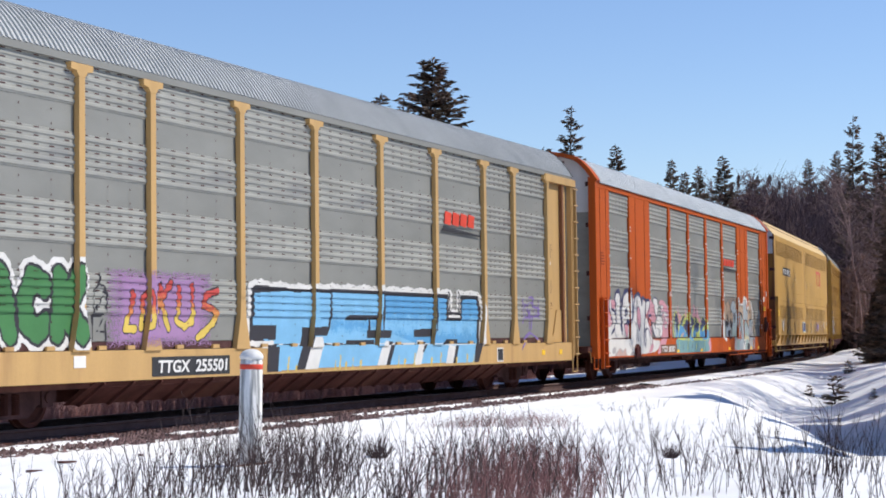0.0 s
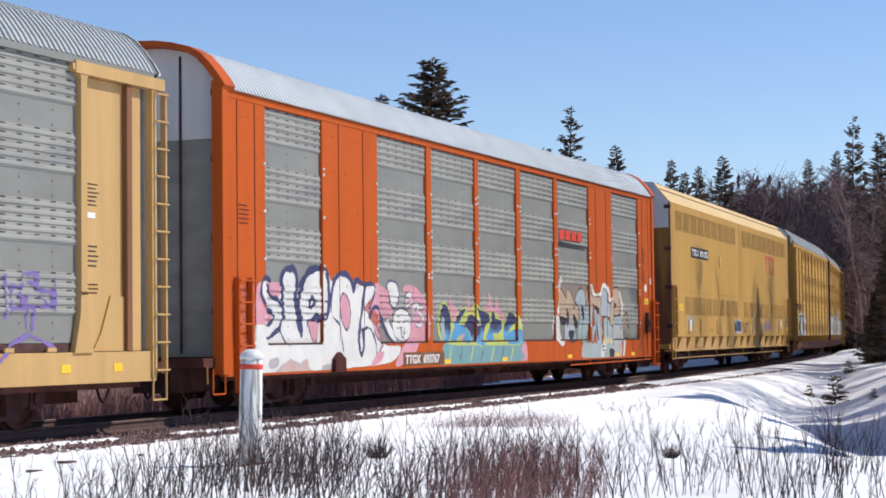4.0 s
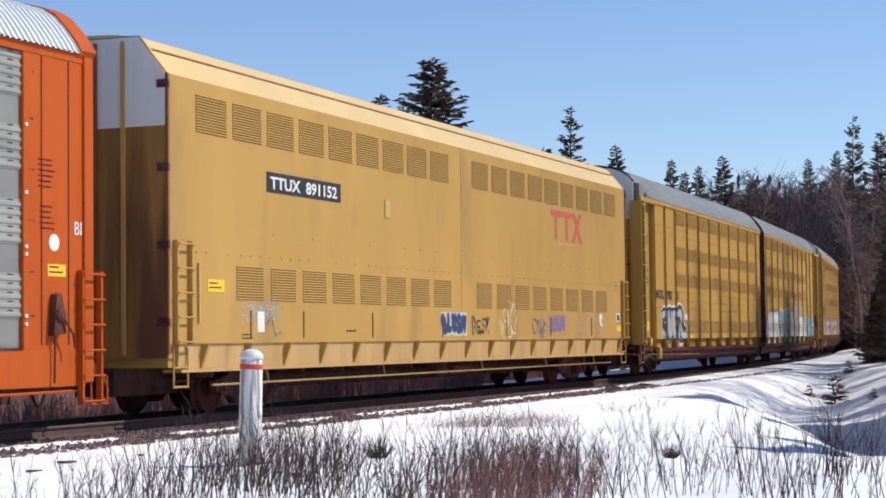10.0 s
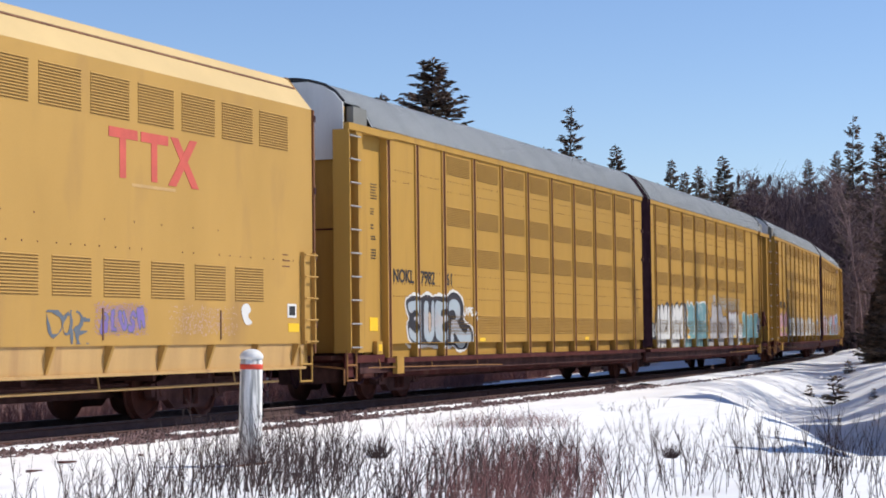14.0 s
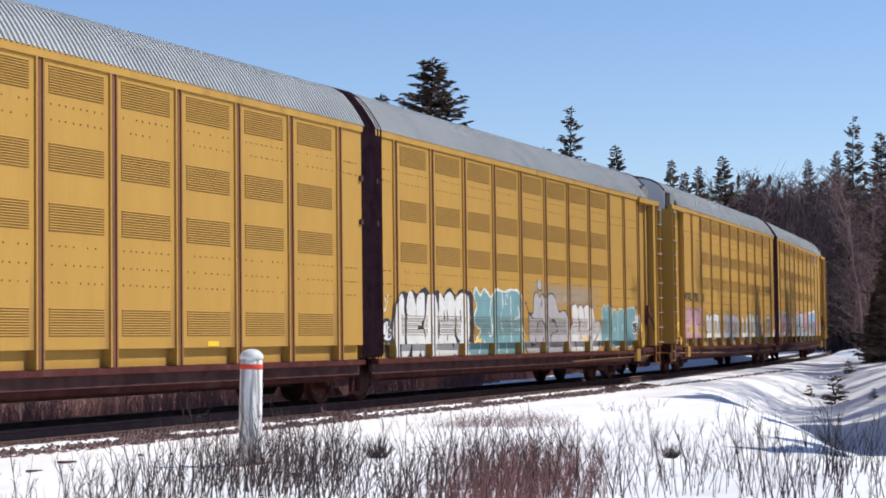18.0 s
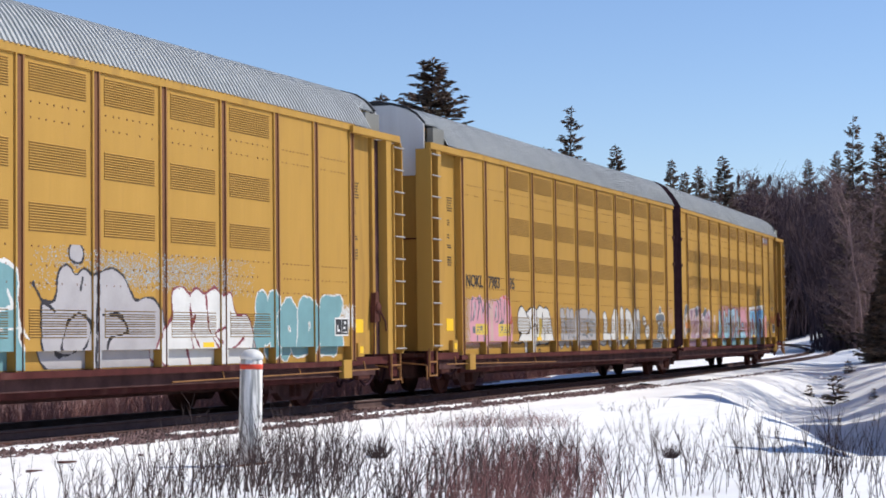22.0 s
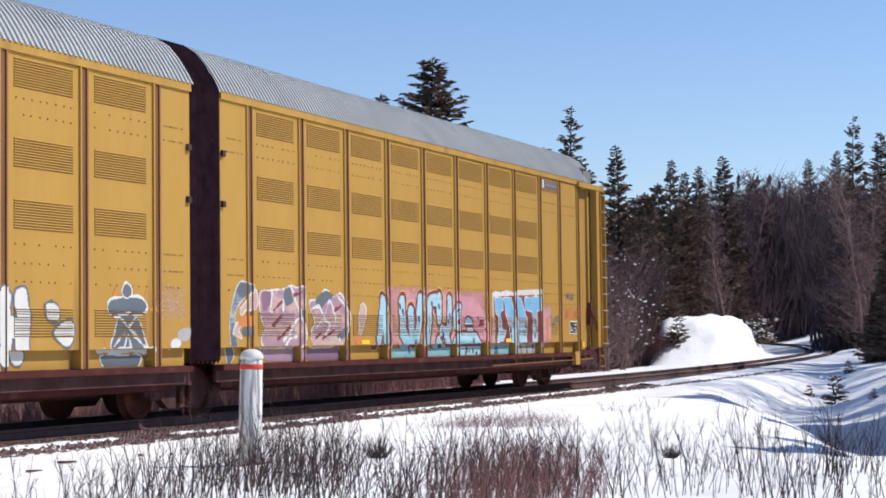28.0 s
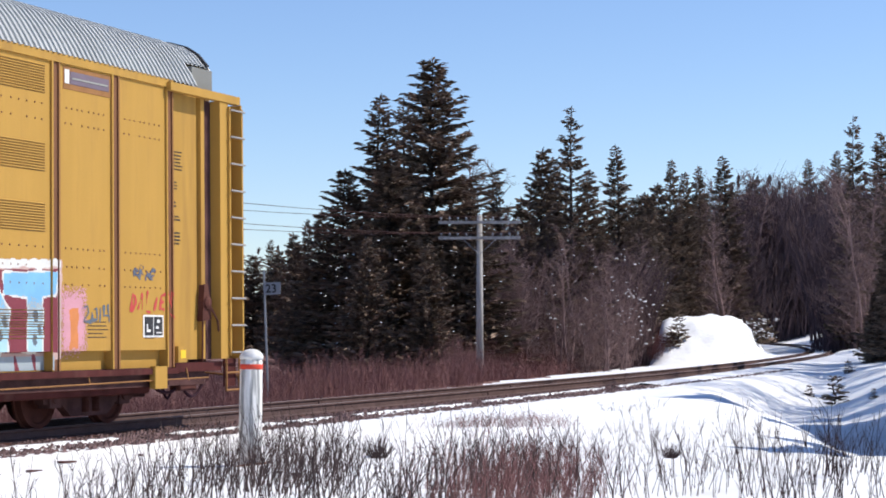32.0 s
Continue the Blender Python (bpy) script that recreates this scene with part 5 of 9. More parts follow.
def plain_car():
    car = thing("autorack_car", "plain yellow car hauler with rows of louvred vents", "railway car", "train cars")
    part("body_core", Build().box(-12.5, 12.5, -1.40, 1.40, 0.80, 5.36), M_YEL2, car)
    underframe(car, -12.6, 12.6, M_DARK, 0.25, False)
    for a, b in ((-12.68, -0.22), (-0.205, 12.5)):
        for s in (-1, 1):
            me = Build().slab(-(b - a) / 2, (b - a) / 2, -0.02, 0.10, 1.17, 5.36, 0.01).mesh("side_sheet", M_YEL2)
            put("side_sheet", me, car, (a + b) / 2 * (1 if s < 0 else -1), s * 1.50, 0, 0 if s < 0 else 180)
    part("hood", Build().prism(HOOD_P, -12.66, 12.52, "x"), M_CREAM, car, "pale yellow bevelled roof")
    part("roof_seam", Build().prism([(-1.20, 5.735), (-1.215, 5.75), (-1.185, 5.785), (-1.17, 5.77)], -12.6, 12.45, "x").prism([(1.20, 5.735), (1.215, 5.75), (1.185, 5.785), (1.17, 5.77)], -12.6, 12.45, "x"), M_CHAN, car)
    for s, x in ((-1, -12.70), (1, 12.55)):
        pts = [(-1.50, 0.95), (-1.50, 5.36), (-1.02, 5.98), (1.02, 5.98), (1.50, 5.36), (1.50, 0.95)]
        part("end_wall", Build().prism(pts, *sorted((x, x + s * -0.06)), "x"), M_RUSTSHADE, car, "rust-stained yellow end wall, paint darkened for the gap's shade")
        up = [(-1.49, 4.55), (-1.49, 5.36), (-1.01, 5.96), (1.01, 5.96), (1.49, 5.36), (1.49, 4.55)]
        part("end_top", Build().prism(up, *sorted((x + s * 0.012, x)), "x"), M_WHITE, car, "weathered white upper end")
        for y in (-0.75, -0.25, 0.25, 0.75):
            part("end_rib", Build().box(*sorted((x + s * 0.05, x)), y - 0.03, y + 0.03, 1.0, 5.9), M_CHAN if y == -0.25 else M_YEL2, car)
        for z in (1.5, 2.7, 3.9, 5.2):
            part("hinge", Build().box(*sorted((x + s * 0.04, x - s * 0.02)), -1.56, -1.36, z - 0.06, z + 0.06), M_DARK, car)
        part("edge_strip", Build().box(*sorted((x + s * 0.015, x - s * 0.03)), -1.545, -1.50, 1.0, 5.36), M_CHAN, car)
        coupler(car, s * 12.5, s)
    for s in (-1, 1):
        part("side_sill", Build().prism([(s * 1.38, 1.168), (s * 1.38, 0.78), (s * 1.46, 0.76), (s * 1.485, 1.168)], -12.3, 12.2, "x"), M_TAN, car, "tan recessed side sill")
        part("sill_flange", Build().box(-12.3, 12.2, min(s * 1.20, s * 1.53), max(s * 1.20, s * 1.53), 0.72, 0.765), M_TAN, car)
    for i in range(17):
        x = -11.6 + i * 1.46
        me = Build().prism([(-0.12, 1.165), (-0.34, 1.165), (-0.20, 0.79), (-0.12, 0.79)], x, x + 0.06, "x")
        g = Build()
        g.v = [(a, b - 1.28, c) for a, b, c in me.v]
        g.f, g.m = me.f, me.m
        part("gusset", g, M_YEL2, car)
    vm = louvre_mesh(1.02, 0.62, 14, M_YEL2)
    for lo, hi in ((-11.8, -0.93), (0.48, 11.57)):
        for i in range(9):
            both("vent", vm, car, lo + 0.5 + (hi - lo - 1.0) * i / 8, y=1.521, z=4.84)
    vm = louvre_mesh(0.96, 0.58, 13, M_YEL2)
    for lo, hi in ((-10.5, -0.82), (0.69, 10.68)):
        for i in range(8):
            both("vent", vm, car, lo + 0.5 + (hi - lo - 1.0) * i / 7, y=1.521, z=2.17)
    rivet_rows(car, [(-9.5 + i * 2.5, -7.2 + i * 2.5) for i in range(8)], (3.02,), 1.52, 3, 9)
    rivet_rows(car, [(-12 + i * 1.5, -10.6 + i * 1.5) for i in range(16)], (2.62,), 1.52, 4, 12)
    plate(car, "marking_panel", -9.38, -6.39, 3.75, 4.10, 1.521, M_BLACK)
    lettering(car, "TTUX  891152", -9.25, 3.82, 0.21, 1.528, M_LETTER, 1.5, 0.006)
    lg = Build()
    for x in (5.98, 6.85):
        lg.box(x, x + 0.78, -1.527, -1.521, 4.25, 4.40).box(x + 0.29, x + 0.46, -1.527, -1.521, 3.66, 4.25)
    lg.prism([(7.70, 4.40), (7.92, 4.40), (8.55, 3.64), (8.33, 3.64)], -1.527, -1.521, "y")
    lg.prism([(8.28, 4.40), (8.50, 4.40), (7.86, 3.64), (7.62, 3.64)], -1.529, -1.5215, "y")
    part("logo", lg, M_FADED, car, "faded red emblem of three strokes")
    bars(car, 6.6, 3.55, 1, 1.9, 0.1, 1.521, M_TAN, 0.05)
    plate(car, "warning_label", -11.45, -10.9, 2.0, 2.2, 1.521, M_SIGNY)
    bars(car, -11.4, 2.13, 2, 0.42, 0.07, 1.528, M_BLACK)
    plate(car, "warning_label", 11.55, 11.95, 1.37, 1.52, 1.521, M_SIGNY)
    plate(car, "placard", 11.52, 11.85, 1.62, 1.86, 1.521, M_LETTER)
    plate(car, "placard_mark", 11.58, 11.79, 1.66, 1.82, 1.528, M_BLACK)
    plate(car, "vent_cap", -4.35, -4.1, 3.6, 3.95, 1.521, M_TAN, thick=0.02)
    plate(car, "wheel_mark", -9.75, -9.5, 1.35, 1.7, 1.521, M_LETTER)
    for x in (-10.0, -8.0, -5.0, -1.4, 2.6, 5.8, 9.2):
        plate(car, "rub_strip", x, x + 0.03, 1.25, 1.72, 1.521, M_CHAN, thick=0.015)
    bars(car, -6.2, 1.36, 1, 0.7, 0.05, 1.521, M_BLACK, 0.03)
    bars(car, -10.3, 1.3, 2, 0.4, 0.06, 1.521, M_BLACK)
    bars(car, 11.35, 2.7, 3, 0.3, 0.1, 1.521, M_CHAN)
    ladder(car, -12.28, 1.15, 2.78, 0.46, -1.60, M_YEL2, rungs=4)
    ladder(car, 12.25, 1.15, 2.78, 0.40, -1.60, M_YEL2, rungs=4)
    for x in (-12.28, 12.25):
        part("step", Build().tube((x - 0.22, -1.5, 1.1), (x - 0.22, -1.5, 0.48), 0.018).tube((x + 0.22, -1.5, 1.1), (x + 0.22, -1.5, 0.48), 0.018).tube((x - 0.22, -1.5, 0.5), (x + 0.22, -1.5, 0.5), 0.018).tube((x - 0.22, -1.5, 0.80), (x + 0.22, -1.5, 0.80), 0.018), M_YEL2, car)
    part("grab_bar", Build().box(-11.78, -11.74, -1.56, -1.52, 1.5, 2.45), M_TAN, car)
    part("brake_pipe", Build().tube((-11, -1.34, 0.50), (11.5, -1.34, 0.52), 0.022, 0.022, 6), M_TAN, car)
    for x in (-9.0, -4.0, 1.5, 6.0, 10.0):
        part("pipe_hanger", Build().tube((x, -1.34, 0.51), (x, -1.30, 0.74), 0.016), M_TAN, car)
    for x in (-9.2, 9.0):
        truck(car, x)
    return car


# ---------------------------------------------------------------- yellow articulated units
POSTS = [1.5, 3.45, 5.35, 7.25, 9.1, 10.95, 12.8, 14.65, 16.5, 18.0, 19.5]
ROOF_N = mirror([(-1.54, 5.28), (-1.44, 5.46), (-1.28, 5.70), (-1.10, 5.91), (-0.88, 6.05), (-0.58, 6.14), (-0.3, 6.185), (0, 6.20)])
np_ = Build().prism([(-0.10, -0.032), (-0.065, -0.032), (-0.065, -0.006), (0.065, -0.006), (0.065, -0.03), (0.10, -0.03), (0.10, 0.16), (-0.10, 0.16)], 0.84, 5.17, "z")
# darker brown inside the channel, tan on the right flange
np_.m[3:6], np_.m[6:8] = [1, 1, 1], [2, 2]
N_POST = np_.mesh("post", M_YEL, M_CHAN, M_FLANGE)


def unit(sgn, label, marks, close=True):
    """One half of an articulated pair; sgn gives the way its free end points from the joint at x = 0."""
    car = thing("autorack_unit", label, "railway car", "train cars")

    def X(a, b):
        return sorted((sgn * a, sgn * b))
    part("body_core", Build().box(*X(0.5, 20.3), -1.34, 1.34, 0.86, 5.26), M_YEL, car)
    # dark core, its colour standing for the shade behind the door gap
    part("end_bay", Build().box(*X(20.3, 20.95), -1.30, 1.30, 0.9, 5.3), M_DARK, car)
    underframe(car, *X(0.4, 20.8), M_DARK, 0.25)
    for s in (-1, 1):
        part("sill_lip", Build().box(*X(0.5, 19.7), min(s * 1.36, s * 1.56), max(s * 1.36, s * 1.56), 0.74, 0.83), M_BROWN, car)
        part("side_sill", Build().prism([(s * 1.26, 0.738), (s * 1.37, 0.738), (s * 1.33, 0.46), (s * 1.26, 0.44)], *X(0.8, 19.2), "x"), M_BROWN, car, "dark maroon side sill")
        part("end_shoulder", Build().box(*X(20.32, 20.95), min(s * 1.30, s * 1.44), max(s * 1.30, s * 1.44), 5.20, 5.62), M_GALV2, car)
    edges = [0.5] + POSTS
    fillers = {}
    for i in range(len(edges) - 1):
        a, b = edges[i], edges[i + 1]
        w = b - a - (0.2 if i else 0.1)
        c = (a + b) / 2 + (0.0 if i else -0.05)
        key = round(w, 2)
        if key not in fillers:
            fillers[key] = (Build().slab(-w / 2, w / 2, -0.02, 0.08, 1.11, 5.17, 0.012).mesh("side_panel", M_YEL), Build().slab(-w / 2, w / 2, -0.005, 0.05, 0.84, 1.12, 0.008).mesh("kick_panel", M_YEL))
        p, k = fillers[key]
        both("side_panel", p, car, sgn * c, y=1.49)
        both("kick_panel", k, car, sgn * c, y=1.385)
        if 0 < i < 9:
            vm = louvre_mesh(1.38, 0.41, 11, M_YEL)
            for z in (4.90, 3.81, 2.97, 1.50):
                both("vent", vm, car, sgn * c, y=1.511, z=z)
    rivet_rows(car, [tuple(X(a + 0.2, b - 0.2)) for a, b in zip(edges[:-1], edges[1:])], (4.55, 4.33, 2.56, 2.30, 2.05), 1.51, 8, 20 + sgn)
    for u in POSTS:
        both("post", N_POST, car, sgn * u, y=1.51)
    part("top_rail", Build().box(*X(0.5, 19.6), -1.545, -1.40, 5.17, 5.30).box(*X(0.5, 19.6), 1.40, 1.545, 5.17, 5.30), M_YEL, car)
    put("roof", roof_mesh(*X(0.45, 20.3), ROOF_N, M_ROOF), car, label="ribbed galvanised roof")
    # free end: recessed door panel, top beam, ladder column, hooded end
    part("end_panel", Build().slab(*X(19.6, 20.52), -1.40, -1.34, 0.95, 5.2).slab(*X(19.6, 20.52), 1.34, 1.40, 0.95, 5.2), M_YEL, car)
    part("end_stanchion", Build().box(*X(20.55, 20.66), -1.46, -1.36, 0.95, 5.15), M_YEL, car)
    # solid strip that puts the shade of the door gap into colour
    part("door_gap", Build().box(*X(20.67, 20.915), -1.42, -1.31, 0.95, 5.12), M_DARK, car)
    for s in (-1, 1):
        part("top_beam", Build().box(*X(19.4, 21.55), min(s * 1.50, s * 1.62), max(s * 1.50, s * 1.62), 5.12, 5.25), M_YEL, car)
        part("ladder_column", Build().box(*X(20.92, 21.18), min(s * 1.36, s * 1.60), max(s * 1.36, s * 1.60), 0.95, 5.12).box(*X(21.56, 21.60), min(s * 1.30, s * 1.62), max(s * 1.30, s * 1.62), 0.95, 5.12), M_YEL, car)
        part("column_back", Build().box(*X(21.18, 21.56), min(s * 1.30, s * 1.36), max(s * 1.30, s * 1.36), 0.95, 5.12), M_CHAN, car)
    ladder(car, sgn * 21.38, 1.0, 5.05, 0.40, -1.64, M_YEL, rungs=9, rung_mat=M_POLE)
    st = Build()
    for q in (21.17, 21.59):
        st.tube((sgn * q, -1.55, 1.0), (sgn * q, -1.55, 0.42), 0.02)
    for z in (0.44, 0.72):
        st.tube((sgn * 21.17, -1.55, z), (sgn * 21.59, -1.55, z), 0.018)
    part("step", st, M_FLANGE, car)
    part("step_plate", Build().box(*X(21.2, 21.56), -1.50, -1.47, 0.50, 0.95), M_BROWN, car)
    part("end_sill", Build().box(*X(19.7, 21.1), -1.50, 1.50, 0.76, 0.90), M_BROWN, car, "dark maroon end sill")
    part("end_platform", Build().box(*X(21.06, 21.65), -1.25, 1.25, 0.82, 0.90), M_RUST, car)
    part("cut_lever", Build().tube((sgn * 21.62, -1.5, 0.66), (sgn * 21.62, -0.2, 0.78), 0.018).tube((sgn * 21.62, -1.5, 0.66), (sgn * 21.70, -1.54, 0.36), 0.018), M_FLANGE, car)
    for q0, q1, dip in ((19.2, 20.3, 0.26), (20.1, 20.9, 0.34), (18.9, 19.5, 0.14)):
        hs = Build().rope([(sgn * (q0 + (q1 - q0) * i / 12), -1.30, 0.70 - dip * max(0.0, math.sin(math.pi * i / 12)) ** 0.7) for i in range(13)], 0.026, 6)
        part("air_hose", hs, M_RUBBER, car)
    part("hose_bracket", Build().box(*X(18.9, 20.9), -1.38, -1.22, 0.66, 0.72), M_DARK, car)
    part("valve_box", Build().slab(*X(20.0, 20.5), -1.40, -1.2, 0.46, 0.70, 0.02), M_RUST, car)
    wall = [(-1.30, 0.95), (-1.26, 5.62), (-1.04, 5.84), (-0.6, 6.05), (0.6, 6.05), (1.04, 5.84), (1.26, 5.62), (1.30, 0.95)]
    part("end_door", Build().prism(wall, *X(20.95, 21.05), "x"), M_YEL, car)
    up = [(-1.30, 4.62), (-1.30, 5.68), (-1.12, 5.89), (-0.88, 6.03), (-0.58, 6.12), (0.58, 6.12), (0.88, 6.03), (1.12, 5.89), (1.30, 5.68), (1.30, 4.62)]
    part("end_top", Build().prism(up, *X(21.09, 21.13), "x"), M_WHITE, car, "white upper end")
    put("end_roof", roof_mesh(*X(20.3, 21.1), [(y, z - 0.012) for y, z in ROOF_N[2:-2]], M_ROOF), car)
    hoop([(y, z) for y, z in ROOF_N[2:-2]], *X(21.03, 21.088), car, "roof_edge", M_BLACK, 0.035, 0.05)
    part("end_seam", Build().box(*X(21.055, 21.07), -1.28, 1.28, 3.28, 3.31), M_BROWN, car)
    coupler(car, sgn * 20.95, sgn)
    truck(car, sgn * 18.0)
    part("brake_pipe", Build().tube((sgn * 13.0, -1.55, 0.60), (sgn * 20.6, -1.55, 0.66), 0.012, 0.012, 6), M_FLANGE, car)
    for u in (14.6, 17.3, 20.0):
        part("pipe_hanger", Build().tube((sgn * u, -1.55, 0.63), (sgn * u, -1.5, 0.82), 0.014), M_FLANGE, car)
    part("tool_box", Build().slab(*X(18.95, 19.30), -1.60, -1.50, 0.52, 0.86), M_YEL, car)
    part("label_box", Build().slab(*X(19.78, 20.05), -1.50, -1.40, 0.91, 1.16), M_YEL, car)
    plate(car, "round_label", *X(19.84, 19.99), 0.97, 1.10, 1.501, M_SIGNY)
    for w, rows, ln, gap, h in ((4.20, 6, 0.34, 0.055, 0.020), (3.72, 3, 0.18, 0.05, 0.018), (3.40, 2, 0.16, 0.06, 0.026), (3.18, 2, 0.26, 0.05, 0.024), (2.92, 4, 0.28, 0.055, 0.028)):
        stencil(car, min(X(19.75, 20.1)), w, rows, ln, gap, 1.402, M_BLACK, h, 31)
    if not label.startswith("last"):
        plate(car, "reflector", *X(19.80, 20.20), 1.36, 1.62, 1.402, M_SIGNY)
    plate(car, "reflector", *X(14.0, 14.35), 1.13, 1.21, 1.511, M_SIGNY)
    plate(car, "reflector", *X(6.0, 6.35), 1.13, 1.21, 1.511, M_SIGNY)
    for z in (3.45, 4.28):
        plate(car, "door_catch", *X(0.52, 0.62), z - 0.05, z + 0.05, 1.511, M_DARK, thick=0.05)
    if marks:
        a, b, c, w = marks
        for s, u in ((a, -19.28), (b, -17.82), (c, -16.38)):
            lettering(car, s, u, w, 0.27, 1.512, M_BLACK, 1.06, 0.006)
        e = put("end_lettering", text_mesh(a, 0.30, M_BLACK, 0.9), car)
        e.matrix_basis = pose(sgn * 21.136, -0.1 * sgn, 4.15, 0, 0, 90 * sgn)
        e = put("end_lettering", text_mesh(b + c, 0.30, M_BLACK, 0.9), car)
        e.matrix_basis = pose(sgn * 21.136, -0.1 * sgn, 3.75, 0, 0, 90 * sgn)
        e = put("end_lettering", text_mesh("CAR", 0.16, M_BLACK, 1.2), car)
        e.matrix_basis = pose(sgn * 21.136, 0.95 * sgn * -1, 5.05, 0, 0, 90 * sgn)
    else:
        plate(car, "placard", *X(18.75, 19.32), 1.30, 1.64, 1.511, M_LETTER)
        plate(car, "placard_face", *X(18.79, 19.02), 1.33, 1.61, 1.518, M_BLACK)
        plate(car, "placard_face", *X(19.05, 19.28), 1.33, 1.61, 1.518, M_BLACK)
        for p, q, w0, w1 in ((18.83, 18.93, 1.38, 1.42), (18.83, 18.86, 1.42, 1.50), (19.12, 19.20, 1.52, 1.57), (19.09, 19.16, 1.43, 1.47), (19.10, 19.24, 1.36, 1.38)):
            plate(car, "placard_mark", *X(p, q), w0, w1, 1.525, M_LETTER)
        wheel_gear(car, sgn * 20.62, 1.85, M_CHAN, 1.42)
        if label.startswith("last"):
            plate(car, "notice_frame", *X(16.70, 17.90), 4.82, 5.14, 1.511, M_FLANGE)
            plate(car, "notice", *X(16.86, 17.84), 4.90, 5.08, 1.518, M_PLUM, "faded plum notice")
            plate(car, "notice_stripe", *X(16.90, 17.80), 4.97, 4.995, 1.525, M_GALV)
            plate(car, "notice_end", *X(16.73, 16.84), 4.90, 5.10, 1.518, M_LETTER)
        bars(car, min(X(17.3, 17.9)), 1.52, 5, 0.55, 0.055, 1.512, M_BLACK, 0.012, seed=33)
        bars(car, min(X(18.8, 19.1)), 1.33, 2, 0.32, 0.045, 1.512, M_BLACK, 0.012, seed=34)
    if sgn < 0:
        bl, prev = Build(), None
        k = 13
        for i in range(k):
            x = -0.46 + (0.86 if close else 0.84) * i / (k - 1)
            d = 0.0 if i % 2 else 0.10
            pts = [(y * (1.02 - d / 1.5), z - d + 0.035) for y, z in [(-1.54, 0.9)] + ROOF_N + [(1.54, 0.9)]]
            n = len(bl.v)
            bl.v += [(x, a, b) for a, b in pts]
            if i:
                m = len(pts)
                for j in range(m - 1):
                    bl.f.append((n - m + j, n - m + j + 1, n + j + 1, n + j))
                    bl.m.append(0)
        part("bellows", bl, M_RUBBER, car, "black folded rubber bellows")
        truck(car, 0.0)
    return car


GREY_CAR = grey_car()
RED_CAR = orange_car()
PLAIN_CAR = plain_car()
N1 = unit(-1, "yellow articulated car hauler unit with vented panels and graffiti", ("NOKL", "7982", "61", 2.33), False)
N2 = unit(1, "yellow articulated car hauler unit with white and teal graffiti", None)
R1 = unit(-1, "yellow articulated car hauler unit with pink and white graffiti", ("NOKL", "7983", "95", 2.33))
R2 = unit(1, "last yellow articulated car hauler unit with pink and blue graffiti", None)


# ---------------------------------------------------------------- sprayed lettering on the cars
SPRAY = {}


def spray(name):
    cols = {"white": (0.650, 0.638, 0.605), "black": (0.031, 0.029, 0.035), "ltblue": (0.185, 0.425, 0.640), "blue": (0.095, 0.305, 0.545), "sky": (0.364, 0.574, 0.664), "green": (0.052, 0.179, 0.059), "lime": (0.467, 0.520, 0.131),
            "red": (0.494, 0.064, 0.053), "orange": (0.581, 0.207, 0.065), "yellow": (0.619, 0.447, 0.088), "purple": (0.33, 0.19, 0.35), "pink": (0.583, 0.284, 0.329), "navy": (0.044, 0.048, 0.115), "teal": (0.159, 0.309, 0.324),
            "beige": (0.463, 0.336, 0.231), "grey": (0.393, 0.371, 0.371), "slate": (0.115, 0.135, 0.160), "mauve": (0.357, 0.223, 0.282), "aqua": (0.221, 0.430, 0.475), "cream": (0.576, 0.487, 0.292), "maroon": (0.202, 0.037, 0.052), "bluegrey": (0.35, 0.405, 0.435), "fadepink": (0.524, 0.359, 0.314), "paleteal": (0.30, 0.39, 0.375), "violet": (0.20, 0.14, 0.36), "plum": (0.24, 0.135, 0.20)}
    if name not in SPRAY:
        SPRAY[name] = mat("spray_" + name, cols[name], 0.6, var=0.08, scale=2.5, grain=30, bump=0.03)
    return SPRAY[name]


